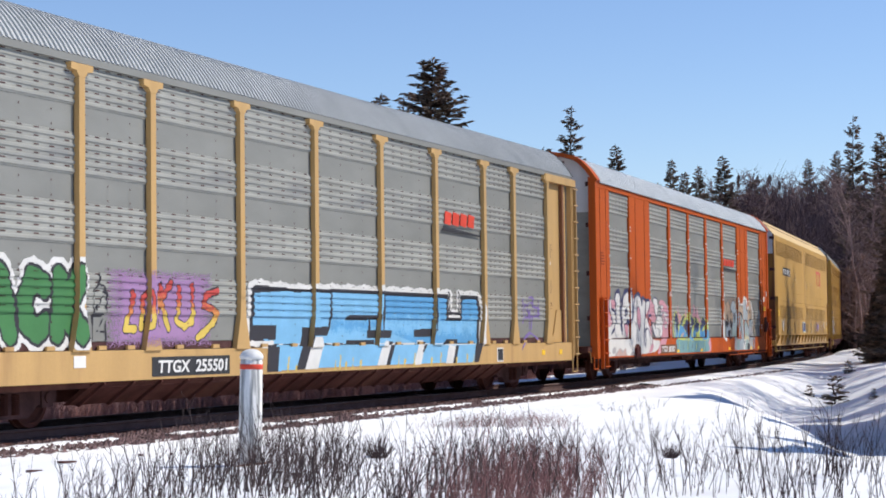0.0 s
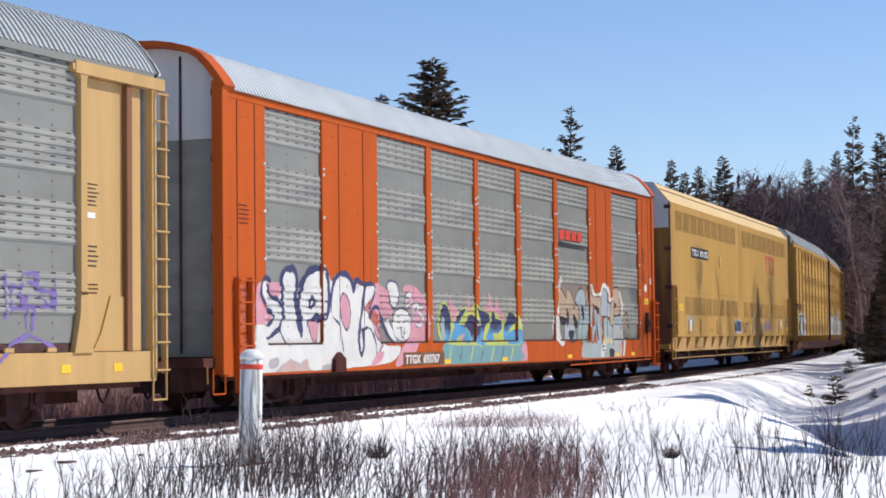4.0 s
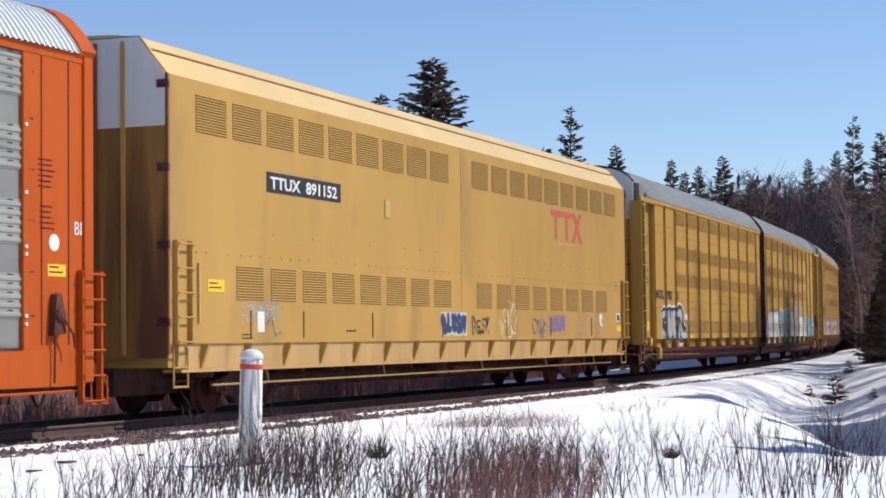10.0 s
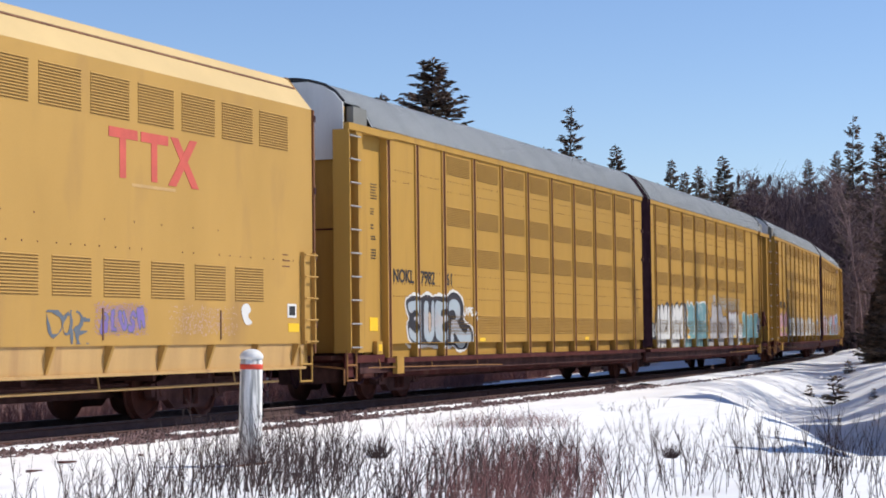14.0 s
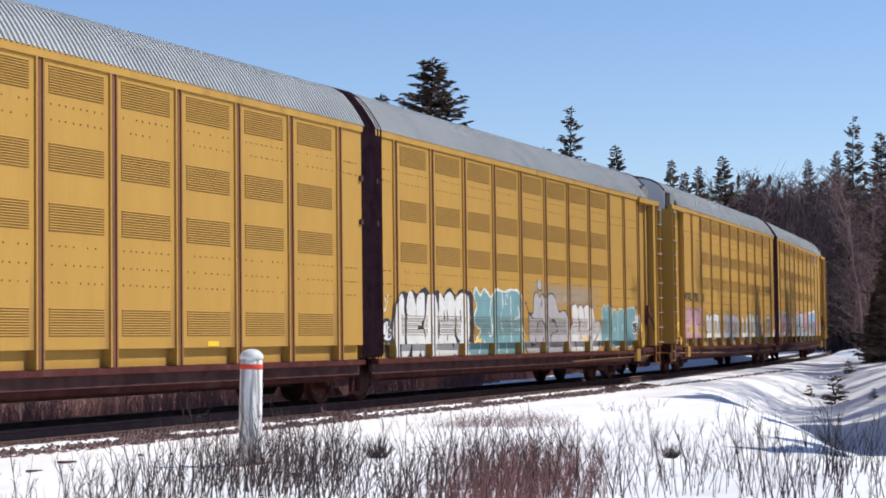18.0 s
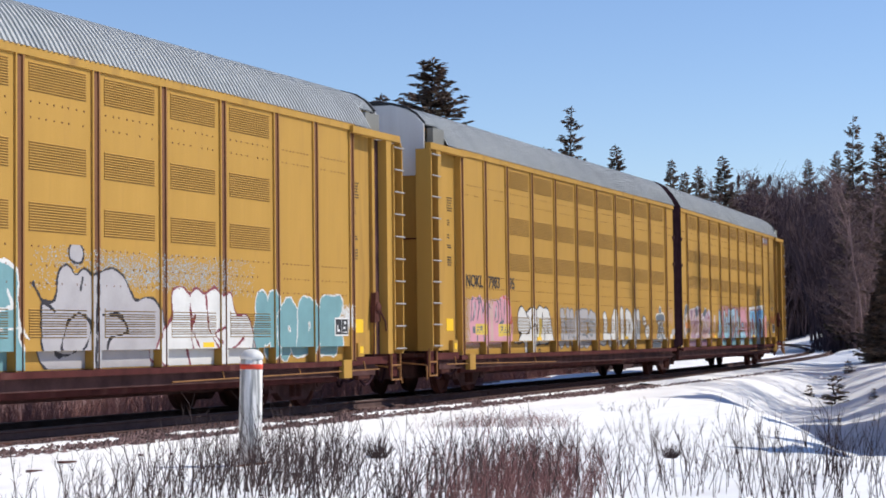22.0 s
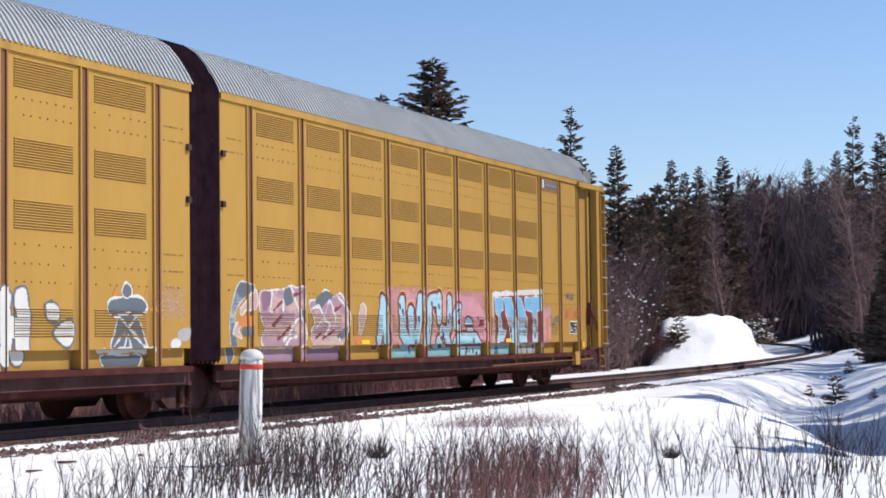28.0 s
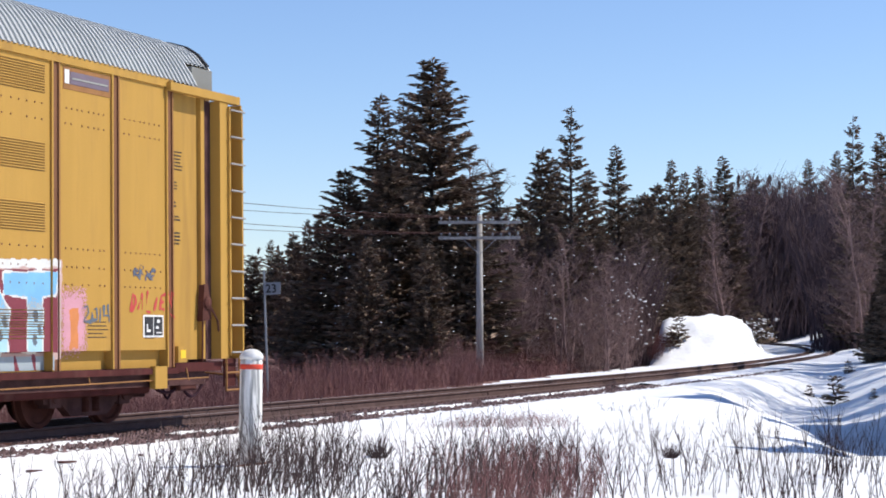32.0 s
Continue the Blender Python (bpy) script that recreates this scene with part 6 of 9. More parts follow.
GLYPH = {
    "F": [[(1, 1), (0.1, 0.95), (0.05, 0)], [(0.1, 0.5), (0.8, 0.5)]],
    "A": [[(0, 0), (0.5, 1), (1, 0)], [(0.22, 0.38), (0.78, 0.38)]], "B": [[(0, 0), (0, 1), (0.7, 0.9), (0.75, 0.62), (0.2, 0.52), (0.9, 0.38), (0.85, 0.08), (0, 0)]],
    "C": [[(0.95, 0.85), (0.45, 1), (0.05, 0.6), (0.1, 0.2), (0.5, 0), (0.95, 0.15)]], "D": [[(0, 0), (0, 1), (0.6, 0.9), (0.95, 0.5), (0.6, 0.08), (0, 0)]], "E": [[(1, 1), (0.1, 0.95), (0.05, 0.05), (1, 0)], [(0.1, 0.5), (0.8, 0.5)]],
    "H": [[(0.05, 0), (0.05, 1)], [(0.95, 0), (0.95, 1)], [(0.05, 0.5), (0.95, 0.5)]], "J": [[(0.7, 1), (0.75, 0.2), (0.4, 0), (0.05, 0.2)]], "K": [[(0.05, 0), (0.05, 1)], [(0.95, 1), (0.15, 0.45), (1, 0)]],
    "L": [[(0.1, 1), (0.1, 0.05), (0.95, 0)]], "N": [[(0.05, 0), (0.1, 1), (0.85, 0.05), (0.95, 1)]], "M": [[(0, 0), (0.15, 1), (0.5, 0.3), (0.85, 1), (1, 0)]], "O": [[(0.5, 1), (0.08, 0.7), (0.08, 0.3), (0.5, 0), (0.92, 0.3), (0.92, 0.7), (0.5, 1)]],
    "P": [[(0.05, 0), (0.1, 1), (0.85, 0.9), (0.85, 0.55), (0.1, 0.45)]], "R": [[(0.05, 0), (0.1, 1), (0.85, 0.9), (0.8, 0.58), (0.15, 0.48), (1, 0)]], "S": [[(0.95, 0.88), (0.45, 1), (0.08, 0.78), (0.3, 0.55), (0.8, 0.42), (0.9, 0.15), (0.45, 0), (0.02, 0.12)]],
    "T": [[(0, 1), (1, 1)], [(0.5, 1), (0.5, 0)]], "U": [[(0.05, 1), (0.08, 0.2), (0.5, 0), (0.92, 0.2), (0.95, 1)]], "W": [[(0, 1), (0.2, 0), (0.5, 0.7), (0.8, 0), (1, 1)]], "X": [[(0, 0), (1, 1)], [(0, 1), (1, 0)]], "I": [[(0.5, 0), (0.5, 1)]], "Y": [[(0, 1), (0.5, 0.5), (1, 1)], [(0.5, 0.5), (0.5, 0)]]}


class Canvas:
    """A patch of car side on which colour is laid in small flakes that follow the panels, posts and ribs."""

    def __init__(self, u0, u1, w0, w1, cell=0.016, seed=1, curved=False):
        self.curved = curved
        self.u = np.arange(u0, u1, cell) + cell / 2
        self.w = np.arange(w0, w1, cell) + cell / 2
        self.U, self.W = np.meshgrid(self.u, self.w)
        self.i = np.full(self.U.shape, -1)
        self.names, self.cell = [], cell
        self.rng = random.Random(seed)
        self.grain = np.random.default_rng(seed).random(self.U.shape)
        self.wob = 0.018 * np.sin(self.U * 9 + seed) * np.sin(self.W * 11 + 2 * seed) + 0.010 * np.sin(self.U * 27 + 3) * np.sin(self.W * 23)

    def col(self, name):
        if name not in self.names:
            self.names.append(name)
        return self.names.index(name)

    def paint(self, mask, colour):
        if isinstance(colour, str):
            self.i[mask] = self.col(colour)
        else:
            lo, hi = self.W[mask].min() if mask.any() else 0, self.W[mask].max() if mask.any() else 1
            f = (self.W - lo) / max(1e-6, hi - lo) + self.wob * 4 + (self.grain - 0.5) * 0.9 / len(colour)
            k = np.clip((f * len(colour)).astype(int), 0, len(colour) - 1)
            for n, c in enumerate(colour):
                self.i[mask & (k == n)] = self.col(c)
        return self

    def dist(self, line_):
        d = np.full(self.U.shape, 1e9)
        for (x0, y0), (x1, y1) in zip(line_[:-1], line_[1:]):
            dx, dy = x1 - x0, y1 - y0
            t = np.clip(((self.U - x0) * dx + (self.W - y0) * dy) / (dx * dx + dy * dy + 1e-9), 0, 1)
            d = np.minimum(d, np.hypot(self.U - x0 - t * dx, self.W - y0 - t * dy))
        return d + self.wob

    def bend(self, pts, closed):
        """The same outline with rounded turns."""
        if not self.curved or len(pts) < 4:
            return pts
        n = len(pts)
        at = (lambda i: pts[i % n]) if closed else (lambda i: pts[min(max(i, 0), n - 1)])
        out = []
        for i in range(n if closed else n - 1):
            p0, p1, p2, p3 = (np.array(at(i + k), float) for k in (-1, 0, 1, 2))
            for f in (0.0, 0.25, 0.5, 0.75):
                q = 0.5 * (2 * p1 + (p2 - p0) * f + (2 * p0 - 5 * p1 + 4 * p2 - p3) * f * f + (3 * p1 - p0 - 3 * p2 + p3) * f ** 3)
                out.append((float(q[0]), float(q[1])))
        return out if closed else out + [tuple(pts[-1])]

    def stroke(self, line_, r, colour):
        line_ = self.bend(line_, False)
        return self.paint(self.dist(line_) < r, colour)

    def fill(self, poly, colour, grow=0.0):
        inside = np.zeros(self.U.shape, bool)
        poly = self.bend(poly, True)
        n = len(poly)
        for i in range(n):
            (x0, y0), (x1, y1) = poly[i], poly[(i + 1) % n]
            c = (y0 > self.W) != (y1 > self.W)
            with np.errstate(divide="ignore", invalid="ignore"):
                xi = (x1 - x0) * (self.W - y0) / (y1 - y0 + 1e-12) + x0
            inside ^= c & (self.U < xi)
        if grow:
            inside |= self.dist(list(poly) + [poly[0]]) < grow
        return self.paint(inside, colour)

    def blob(self, poly, colour, edge="black", lw=0.03):
        return self.fill(poly, edge, lw).fill(poly, colour)

    def shape(self, lines, r, colour, edge, lw):
        d = np.min([self.dist(l) for l in lines], axis=0)
        return self.paint(d < r + lw, edge).paint(d < r, colour)

    def rect(self, u0, u1, w0, w1, colour):
        return self.paint((self.U > u0 + self.wob) & (self.U < u1 + self.wob) & (self.W > w0 + self.wob) & (self.W < w1 + self.wob), colour)

    def haze(self, u0, u1, w0, w1, colour, keep=0.55):
        g = np.array([[self.rng.random() for _ in self.u] for _ in self.w])
        e = 1 - np.maximum(np.abs((self.U - (u0 + u1) / 2) / (u1 - u0) * 2), np.abs((self.W - (w0 + w1) / 2) / (w1 - w0) * 2)) ** 2
        return self.paint(g < e * keep * 2, colour)

    def letters(self, s, u0, u1, w0, w1, r, fill, edge="black", lw=0.04, halo=None, hw=0.07, gap=0.06, shade=None, bounce=0.06):
        n = len(s)
        cw = (u1 - u0) / n
        todo = []
        for k, ch in enumerate(s):
            a, b = u0 + k * cw + gap / 2 + r, u0 + (k + 1) * cw - gap / 2 - r
            lo, hi = w0 + r + self.rng.uniform(0, bounce), w1 - r - self.rng.uniform(0, bounce * 2)
            sk = self.rng.uniform(-0.08, 0.08)
            todo.append([[(a + (b - a) * x + sk * (y - 0.5), lo + (hi - lo) * y) for x, y in st] for st in GLYPH[ch]])
        if halo:
            for t in todo:
                for st in t:
                    self.stroke(st, r + lw + hw, halo)
        for k, t in enumerate(todo):
            if shade:
                for st in t:
                    self.stroke([(x + 0.07, y - 0.06) for x, y in st], r + lw, shade)
            for st in t:
                self.stroke(st, r + lw, edge)
            for st in t:
                self.stroke(st, r, fill if not (isinstance(fill, list) and fill and isinstance(fill[0], list)) else fill[k % len(fill)])
        return self

    def scribble(self, u0, u1, w0, w1, n, r, colour):
        p = [(u0, (w0 + w1) / 2)]
        for k in range(n):
            p.append((u0 + (u1 - u0) * (k + self.rng.uniform(0.2, 1.4)) / n, self.rng.uniform(w0, w1)))
        return self.stroke(p, r, colour)

    def lay(self, car, surface, label):
        e = self.cell * 0.5
        d = np.where(surface(self.U, self.W) > 0, np.maximum(np.maximum(surface(self.U, self.W + e), surface(self.U, self.W - e)), surface(self.U, self.W)), -1)
        ok = (self.i >= 0) & (d > 0)
        u, w, y, idx = self.U[ok], self.W[ok], -(d[ok] + 0.006), self.i[ok]
        h = self.cell / 2 * 1.02
        n = len(u)
        V = np.empty((n, 4, 3))
        V[:, :, 0] = u[:, None] + np.array([-h, h, h, -h])
        V[:, :, 1] = y[:, None]
        V[:, :, 2] = w[:, None] + np.array([-h, -h, h, h])
        me = bpy.data.meshes.new("graffiti")
        me.from_pydata(V.reshape(-1, 3).tolist(), [], np.arange(4 * n).reshape(-1, 4).tolist())
        for c in self.names:
            me.materials.append(spray(c))
        me.polygons.foreach_set("material_index", idx.astype(np.int32))
        me.update()
        return put("graffiti", me, car, label=label)


def rib_offset(W, w0, w1, depth):
    p = corrugation(w0, w1, 4, 5, depth)
    return np.interp(W, [a for a, _ in p], [b for _, b in p])


def grey_side(U, W):
    d = 1.475 + rib_offset(W, 1.22, 5.20, 0.020)
    d = np.where((W < 1.22) & (W > 1.09), 1.482, d)
    for p in (-11.42, -9.02, -7.08, -4.25, -1.45, 1.45, 4.25, 7.08, 9.02, 11.42):
        half = np.interp(W, [1.08, 1.22, 1.6, 1.95], [0.24, 0.20, 0.10, 0.075])
        d = np.where((np.abs(U - p) < half) & (W > 1.08), 1.58, d)
    return np.where(W <= 1.09, 1.546, d)


def orange_side(U, W):
    d = np.full(U.shape, 1.52)
    for a, b in ((-11.77, -9.51), (-7.01, -4.47), (-4.20, -1.63), (-1.40, 1.15), (1.44, 4.00), (4.27, 6.93), (9.09, 11.76)):
        d = np.where((U > a) & (U < b) & (W > 1.16), 1.455 + rib_offset(W, 1.16, 5.20, 0.019), d)
        d = np.where((U > a + 0.05) & (U < b - 0.05) & (W > 1.12) & (W <= 1.16), -1, d)
    return np.where(W < 1.13, np.where(d < 0, d, 1.53), d)


def plain_side(U, W):
    return np.where(W > 1.18, 1.52, -1)


def unit_side(sgn):
    def f(U, W):
        X_ = U * sgn
        d = np.full(U.shape, 1.51)
        d = np.where(W < 1.12, np.where(W < 1.105, 1.391, -1), d)
        # slits of the louvres, where the dark strips stay uncovered
        slit = ((W - 1.295) % (0.41 / 11)) < 0.41 / 11 * 0.42
        bay = np.zeros(U.shape, bool)
        for a, b in zip(POSTS[:8], POSTS[1:9]):
            bay |= np.abs(X_ - (a + b) / 2) < 0.69
        d = np.where(bay & slit & (W > 1.295) & (W < 1.705), -1, np.where(bay & (W > 1.295) & (W < 1.705), 1.522, d))
        for p in POSTS:
            r = (X_ - p) * sgn
            d = np.where((r > -0.10) & (r < -0.065), 1.542, d)
            d = np.where((r >= -0.065) & (r <= 0.065), 1.517, d)
            d = np.where((r > 0.065) & (r < 0.10), 1.54, d)
        return np.where((W < 0.85) | (X_ < 0.5) | (X_ > 19.62), -1, d)
    return f


# grey car
c = Canvas(-13.0, -8.75, 1.10, 2.45, seed=2)
c.letters("DOACK", -12.9, -8.85, 1.16, 2.35, 0.165, "green", "black", 0.05, "white", 0.08, -0.04)
c.lay(GREY_CAR, grey_side, "green bubble lettering edged in black and white")
c = Canvas(-8.85, -4.95, 1.1, 2.34, 0.014, seed=3)
c.haze(-8.3, -5.1, 1.12, 2.32, "purple", 0.9)
c.shape([[(-7.56, 1.94), (-7.62, 1.65), (-7.76, 1.39), (-7.48, 1.42)]], 0.052, ["yellow", "yellow", "orange", "red", "red"], "black", 0.02)
c.shape([[(-7.12, 1.95), (-7.29, 1.87), (-7.30, 1.42), (-7.09, 1.46), (-7.09, 1.90)]], 0.052, ["yellow", "yellow", "orange", "red", "red"], "black", 0.02)
c.shape([[(-6.76, 2.07), (-6.91, 1.50)], [(-6.47, 2.10), (-6.78, 1.83), (-6.50, 1.40)]], 0.052, ["yellow", "yellow", "orange", "red", "red"], "black", 0.02)
c.shape([[(-6.21, 2.06), (-6.25, 1.53), (-6.02, 1.45), (-5.78, 1.52), (-5.81, 2.07)]], 0.052, ["yellow", "yellow", "orange", "red", "red"], "black", 0.02)
c.shape([[(-4.92, 2.02), (-5.36, 1.96), (-5.45, 1.78), (-5.14, 1.72), (-4.99, 1.66), (-5.10, 1.50), (-5.62, 1.26)]], 0.052, ["yellow", "yellow", "orange", "red", "red"], "black", 0.02)
c.stroke([(-8.62, 1.25), (-8.62, 1.95), (-8.5, 2.05), (-8.35, 2.03), (-8.28, 1.93), (-8.28, 1.25)], 0.014, "black")
c.stroke([(-8.62, 1.6), (-8.28, 1.62)], 0.014, "black")
c.stroke([(-8.55, 1.3), (-8.35, 1.55)], 0.014, "black")
c.stroke([(-8.47, 2.05), (-8.45, 2.2)], 0.014, "black")
c.stroke([(-8.62, 1.95), (-8.28, 1.93)], 0.014, "black")
c.stroke([(-8.55, 1.7), (-8.38, 1.88)], 0.014, "black")
c.stroke([(-8.62, 1.38), (-8.28, 1.36)], 0.014, "black")
c.lay(GREY_CAR, grey_side, "red and yellow lettering in a purple cloud")
c = Canvas(-4.1, 7.1, 0.66, 2.4, 0.017, seed=4)
c.fill([(-3.97, 1.20), (-3.92, 2.14), (-3.76, 2.22), (-2.13, 2.17), (-0.69, 2.21), (1.45, 2.22), (5.19, 2.22), (5.14, 1.81), (5.50, 1.81), (5.54, 2.21), (6.77, 2.23), (7.07, 1.89), (6.96, 1.09)], "white", 0.035)
c.fill([(-3.88, 1.21), (-3.83, 2.10), (-3.69, 2.16), (-2.13, 2.12), (-0.69, 2.15), (1.45, 2.15), (5.00, 2.15), (4.97, 1.66), (5.66, 1.66), (5.68, 2.15), (6.70, 2.16), (6.91, 1.86), (6.81, 1.09)], "black")
c.fill([(-3.74, 1.48), (-3.72, 2.02), (-2.59, 2.07), (-2.13, 2.06), (-0.69, 2.08), (1.45, 2.08), (4.89, 2.06), (4.85, 1.59), (5.75, 1.59), (5.79, 2.06), (6.61, 2.07), (6.73, 1.84), (6.67, 1.11), (-3.26, 1.16)], "ltblue")
c.fill([(1.64, 2.07), (4.19, 2.08), (4.89, 2.06), (4.85, 1.59), (5.75, 1.59), (5.79, 2.06), (6.61, 2.07), (6.73, 1.84), (6.67, 1.11), (3.21, 1.13), (1.62, 1.40)], ["blue", "ltblue", "blue", "blue"])
c.fill([(-0.69, 1.79), (1.39, 1.78), (1.38, 1.38), (-0.70, 1.20)], ["ltblue", "blue", "ltblue"])
c.fill([(-3.84, 1.48), (-2.88, 1.48), (-2.92, 1.22), (-3.81, 1.25)], "black")
c.fill([(-1.91, 1.44), (-0.74, 1.46), (-0.87, 1.29), (-1.91, 1.29)], "black")
c.fill([(-0.10, 1.67), (1.39, 1.69), (1.39, 1.59), (-0.10, 1.58)], "black")
c.fill([(0.87, 1.39), (2.06, 1.39), (2.00, 1.24), (0.87, 1.24)], "black")
c.fill([(3.17, 1.41), (4.18, 1.43), (4.04, 1.26), (3.16, 1.25)], "black")
c.fill([(4.90, 1.20), (5.53, 1.20), (5.53, 1.10), (4.72, 1.11)], "black")
c.fill([(-0.07, 1.20), (1.19, 1.20), (1.19, 1.11), (-0.11, 1.11)], "black")
c.stroke([(-0.72, 2.11), (-0.77, 1.46)], 0.045, "black")
c.stroke([(1.52, 2.12), (1.43, 1.38)], 0.045, "black")
c.stroke([(4.20, 2.12), (4.18, 1.40)], 0.045, "black")
c.stroke([(0.99, 1.58), (0.98, 1.39)], 0.045, "black")
c.stroke([(5.05, 2.18), (5.04, 1.75), (5.59, 1.76), (5.61, 2.18)], 0.04, "black")
c.stroke([(5.19, 2.22), (5.15, 1.81), (5.50, 1.81), (5.54, 2.21)], 0.022, "white")
c.rect(-4.0, -3.0, 1.10, 1.20, "white")
c.fill([(-3.33, 1.14), (6.86, 1.08), (6.60, 0.70), (-0.96, 0.71), (-3.26, 0.68)], "ltblue")
c.fill([(1.52, 1.19), (1.91, 1.19), (1.61, 0.71), (1.18, 0.71)], "white")
c.fill([(3.32, 1.18), (3.63, 1.18), (3.36, 0.69), (2.99, 0.70)], "white")
c.fill([(4.89, 1.08), (5.29, 1.07), (5.11, 0.70), (4.71, 0.70)], "white")
c.fill([(-1.56, 1.28), (-1.07, 1.28), (-1.41, 0.70), (-1.92, 0.70)], "white")
c.fill([(1.91, 1.17), (2.10, 1.17), (1.80, 0.71), (1.61, 0.71)], "black")
c.fill([(3.63, 1.16), (3.79, 1.16), (3.54, 0.95), (3.44, 0.95)], "black")
c.fill([(5.29, 1.07), (5.46, 1.07), (5.28, 0.70), (5.12, 0.70)], "black")
c.fill([(6.46, 1.09), (6.92, 1.08), (6.63, 0.70), (6.35, 0.70)], "black")
c.fill([(-1.91, 1.29), (-1.56, 1.28), (-1.92, 0.70), (-2.27, 0.70)], "black")
c.fill([(-3.33, 1.14), (-2.89, 1.13), (-2.97, 0.67), (-3.37, 0.68)], "black")
for x in (-2.6, -2.3, -0.7, -0.5, -0.25, 0.05, 0.4, 2.2, 2.5, 3.0, 3.9, 4.4, 5.3, 5.9, 6.3):
    c.stroke([(x, 0.67), (x + 0.04, 0.67 + 0.16 + 0.08 * math.sin(x * 9))], 0.028, "yellow")
c.lay(GREY_CAR, grey_side, "large light blue block lettering edged in white and black")
c = Canvas(9.1, 11.1, 0.7, 2.4, seed=5)
c.stroke([(10.07, 2.17), (10.39, 2.18), (10.39, 1.95), (10.76, 1.94), (10.74, 1.74), (9.84, 1.70), (9.81, 1.98), (10.07, 1.99), (10.07, 2.17)], 0.03, "violet")
c.stroke([(9.90, 1.70), (10.74, 1.74)], 0.03, "violet")
c.stroke([(10.18, 1.69), (10.19, 1.43)], 0.03, "violet")
c.stroke([(10.34, 1.69), (10.32, 1.43)], 0.03, "violet")
c.stroke([(9.45, 0.93), (9.83, 1.21), (10.22, 1.34), (10.54, 1.26), (10.87, 1.12)], 0.03, "violet")
c.stroke([(9.67, 2.11), (9.73, 1.60)], 0.03, "violet")
c.stroke([(10.81, 2.13), (10.82, 1.70)], 0.03, "violet")
c.stroke([(9.99, 1.90), (10.07, 1.77), (10.18, 1.86)], 0.03, "violet")
c.stroke([(10.47, 1.88), (10.59, 1.80)], 0.03, "violet")
c.stroke([(10.18, 2.05), (10.31, 2.05)], 0.03, "violet")
c.lay(GREY_CAR, grey_side, "small purple line drawing")

# orange car
c = Canvas(-13.15, -4.3, 0.66, 2.6, 0.016, seed=6, curved=True)
c.haze(-13.0, -6.0, 0.9, 2.2, "pink", 0.25)
c.fill([(-12.13, 2.10), (-11.93, 2.18), (-11.89, 1.79), (-11.54, 1.64), (-11.64, 1.49), (-12.14, 1.51)], "pink")
c.fill([(-11.86, 2.16), (-11.12, 2.20), (-11.07, 1.88), (-11.43, 1.94), (-11.63, 2.08)], "pink")
c.fill([(-7.19, 2.29), (-6.47, 2.16), (-6.29, 1.68), (-6.82, 1.65), (-7.39, 1.85)], "pink")
c.fill([(-5.66, 2.23), (-5.11, 2.29), (-4.61, 2.07), (-4.41, 1.57), (-4.50, 1.17), (-5.49, 1.17), (-5.27, 1.69)], "pink")
c.fill([(-5.70, 1.15), (-5.07, 1.16), (-5.22, 0.93), (-5.92, 0.69), (-6.25, 0.71)], "pink")
c.fill([(-12.19, 1.45), (-12.20, 1.06), (-12.21, 0.64), (-10.94, 0.65), (-9.29, 0.67), (-8.10, 0.69), (-6.45, 0.76), (-5.97, 1.05), (-6.61, 1.08), (-7.09, 1.20), (-7.21, 1.38), (-7.55, 1.70), (-7.70, 1.81), (-7.19, 2.12), (-7.19, 2.23), (-7.69, 2.29), (-7.88, 2.23), (-8.18, 2.31), (-8.42, 2.35), (-8.66, 2.43), (-9.01, 2.40), (-9.16, 2.27), (-9.33, 2.44), (-9.67, 2.49), (-10.04, 2.42), (-10.29, 2.19), (-10.46, 1.97), (-10.45, 2.30), (-10.58, 2.43), (-10.82, 2.45), (-11.03, 2.37), (-11.12, 2.07), (-11.30, 1.93), (-11.61, 1.95), (-11.68, 2.11), (-11.50, 2.24), (-11.73, 2.29), (-11.93, 2.21), (-11.94, 1.95), (-11.69, 1.76), (-11.49, 1.64), (-11.64, 1.48), (-11.95, 1.47)], "white")
c.stroke([(-11.50, 2.24), (-11.73, 2.29), (-11.93, 2.19), (-11.94, 1.97), (-11.69, 1.76), (-11.44, 1.64), (-11.49, 1.51), (-11.75, 1.47)], 0.04, "navy")
c.stroke([(-11.63, 2.14), (-11.58, 1.98), (-11.23, 1.89), (-11.07, 1.70), (-11.18, 1.43), (-11.57, 1.26), (-11.77, 1.26)], 0.035, "navy")
c.stroke([(-11.07, 1.64), (-11.09, 2.18), (-11.01, 2.39), (-10.79, 2.46), (-10.55, 2.43), (-10.48, 2.24), (-10.59, 1.97), (-10.52, 1.65), (-10.31, 1.30)], 0.06, "navy")
c.stroke([(-11.07, 1.64), (-11.16, 1.38), (-10.93, 1.15)], 0.03, "navy")
c.stroke([(-10.28, 1.38), (-10.46, 1.81), (-10.34, 2.14), (-10.04, 2.40), (-9.67, 2.50), (-9.39, 2.44), (-9.28, 2.11), (-9.32, 1.71), (-9.55, 1.60), (-9.75, 1.63), (-10.03, 1.52)], 0.065, "navy")
c.stroke([(-9.91, 1.98), (-10.02, 1.87), (-9.97, 1.79), (-9.80, 1.87), (-9.88, 1.98)], 0.035, "navy")
c.stroke([(-9.82, 1.91), (-9.54, 1.90), (-9.34, 1.91)], 0.02, "navy")
c.stroke([(-9.20, 1.97), (-9.07, 2.28), (-8.81, 2.42), (-8.51, 2.41), (-8.27, 2.30), (-8.19, 2.14), (-8.09, 2.33), (-7.81, 2.27), (-7.66, 2.22)], 0.055, "navy")
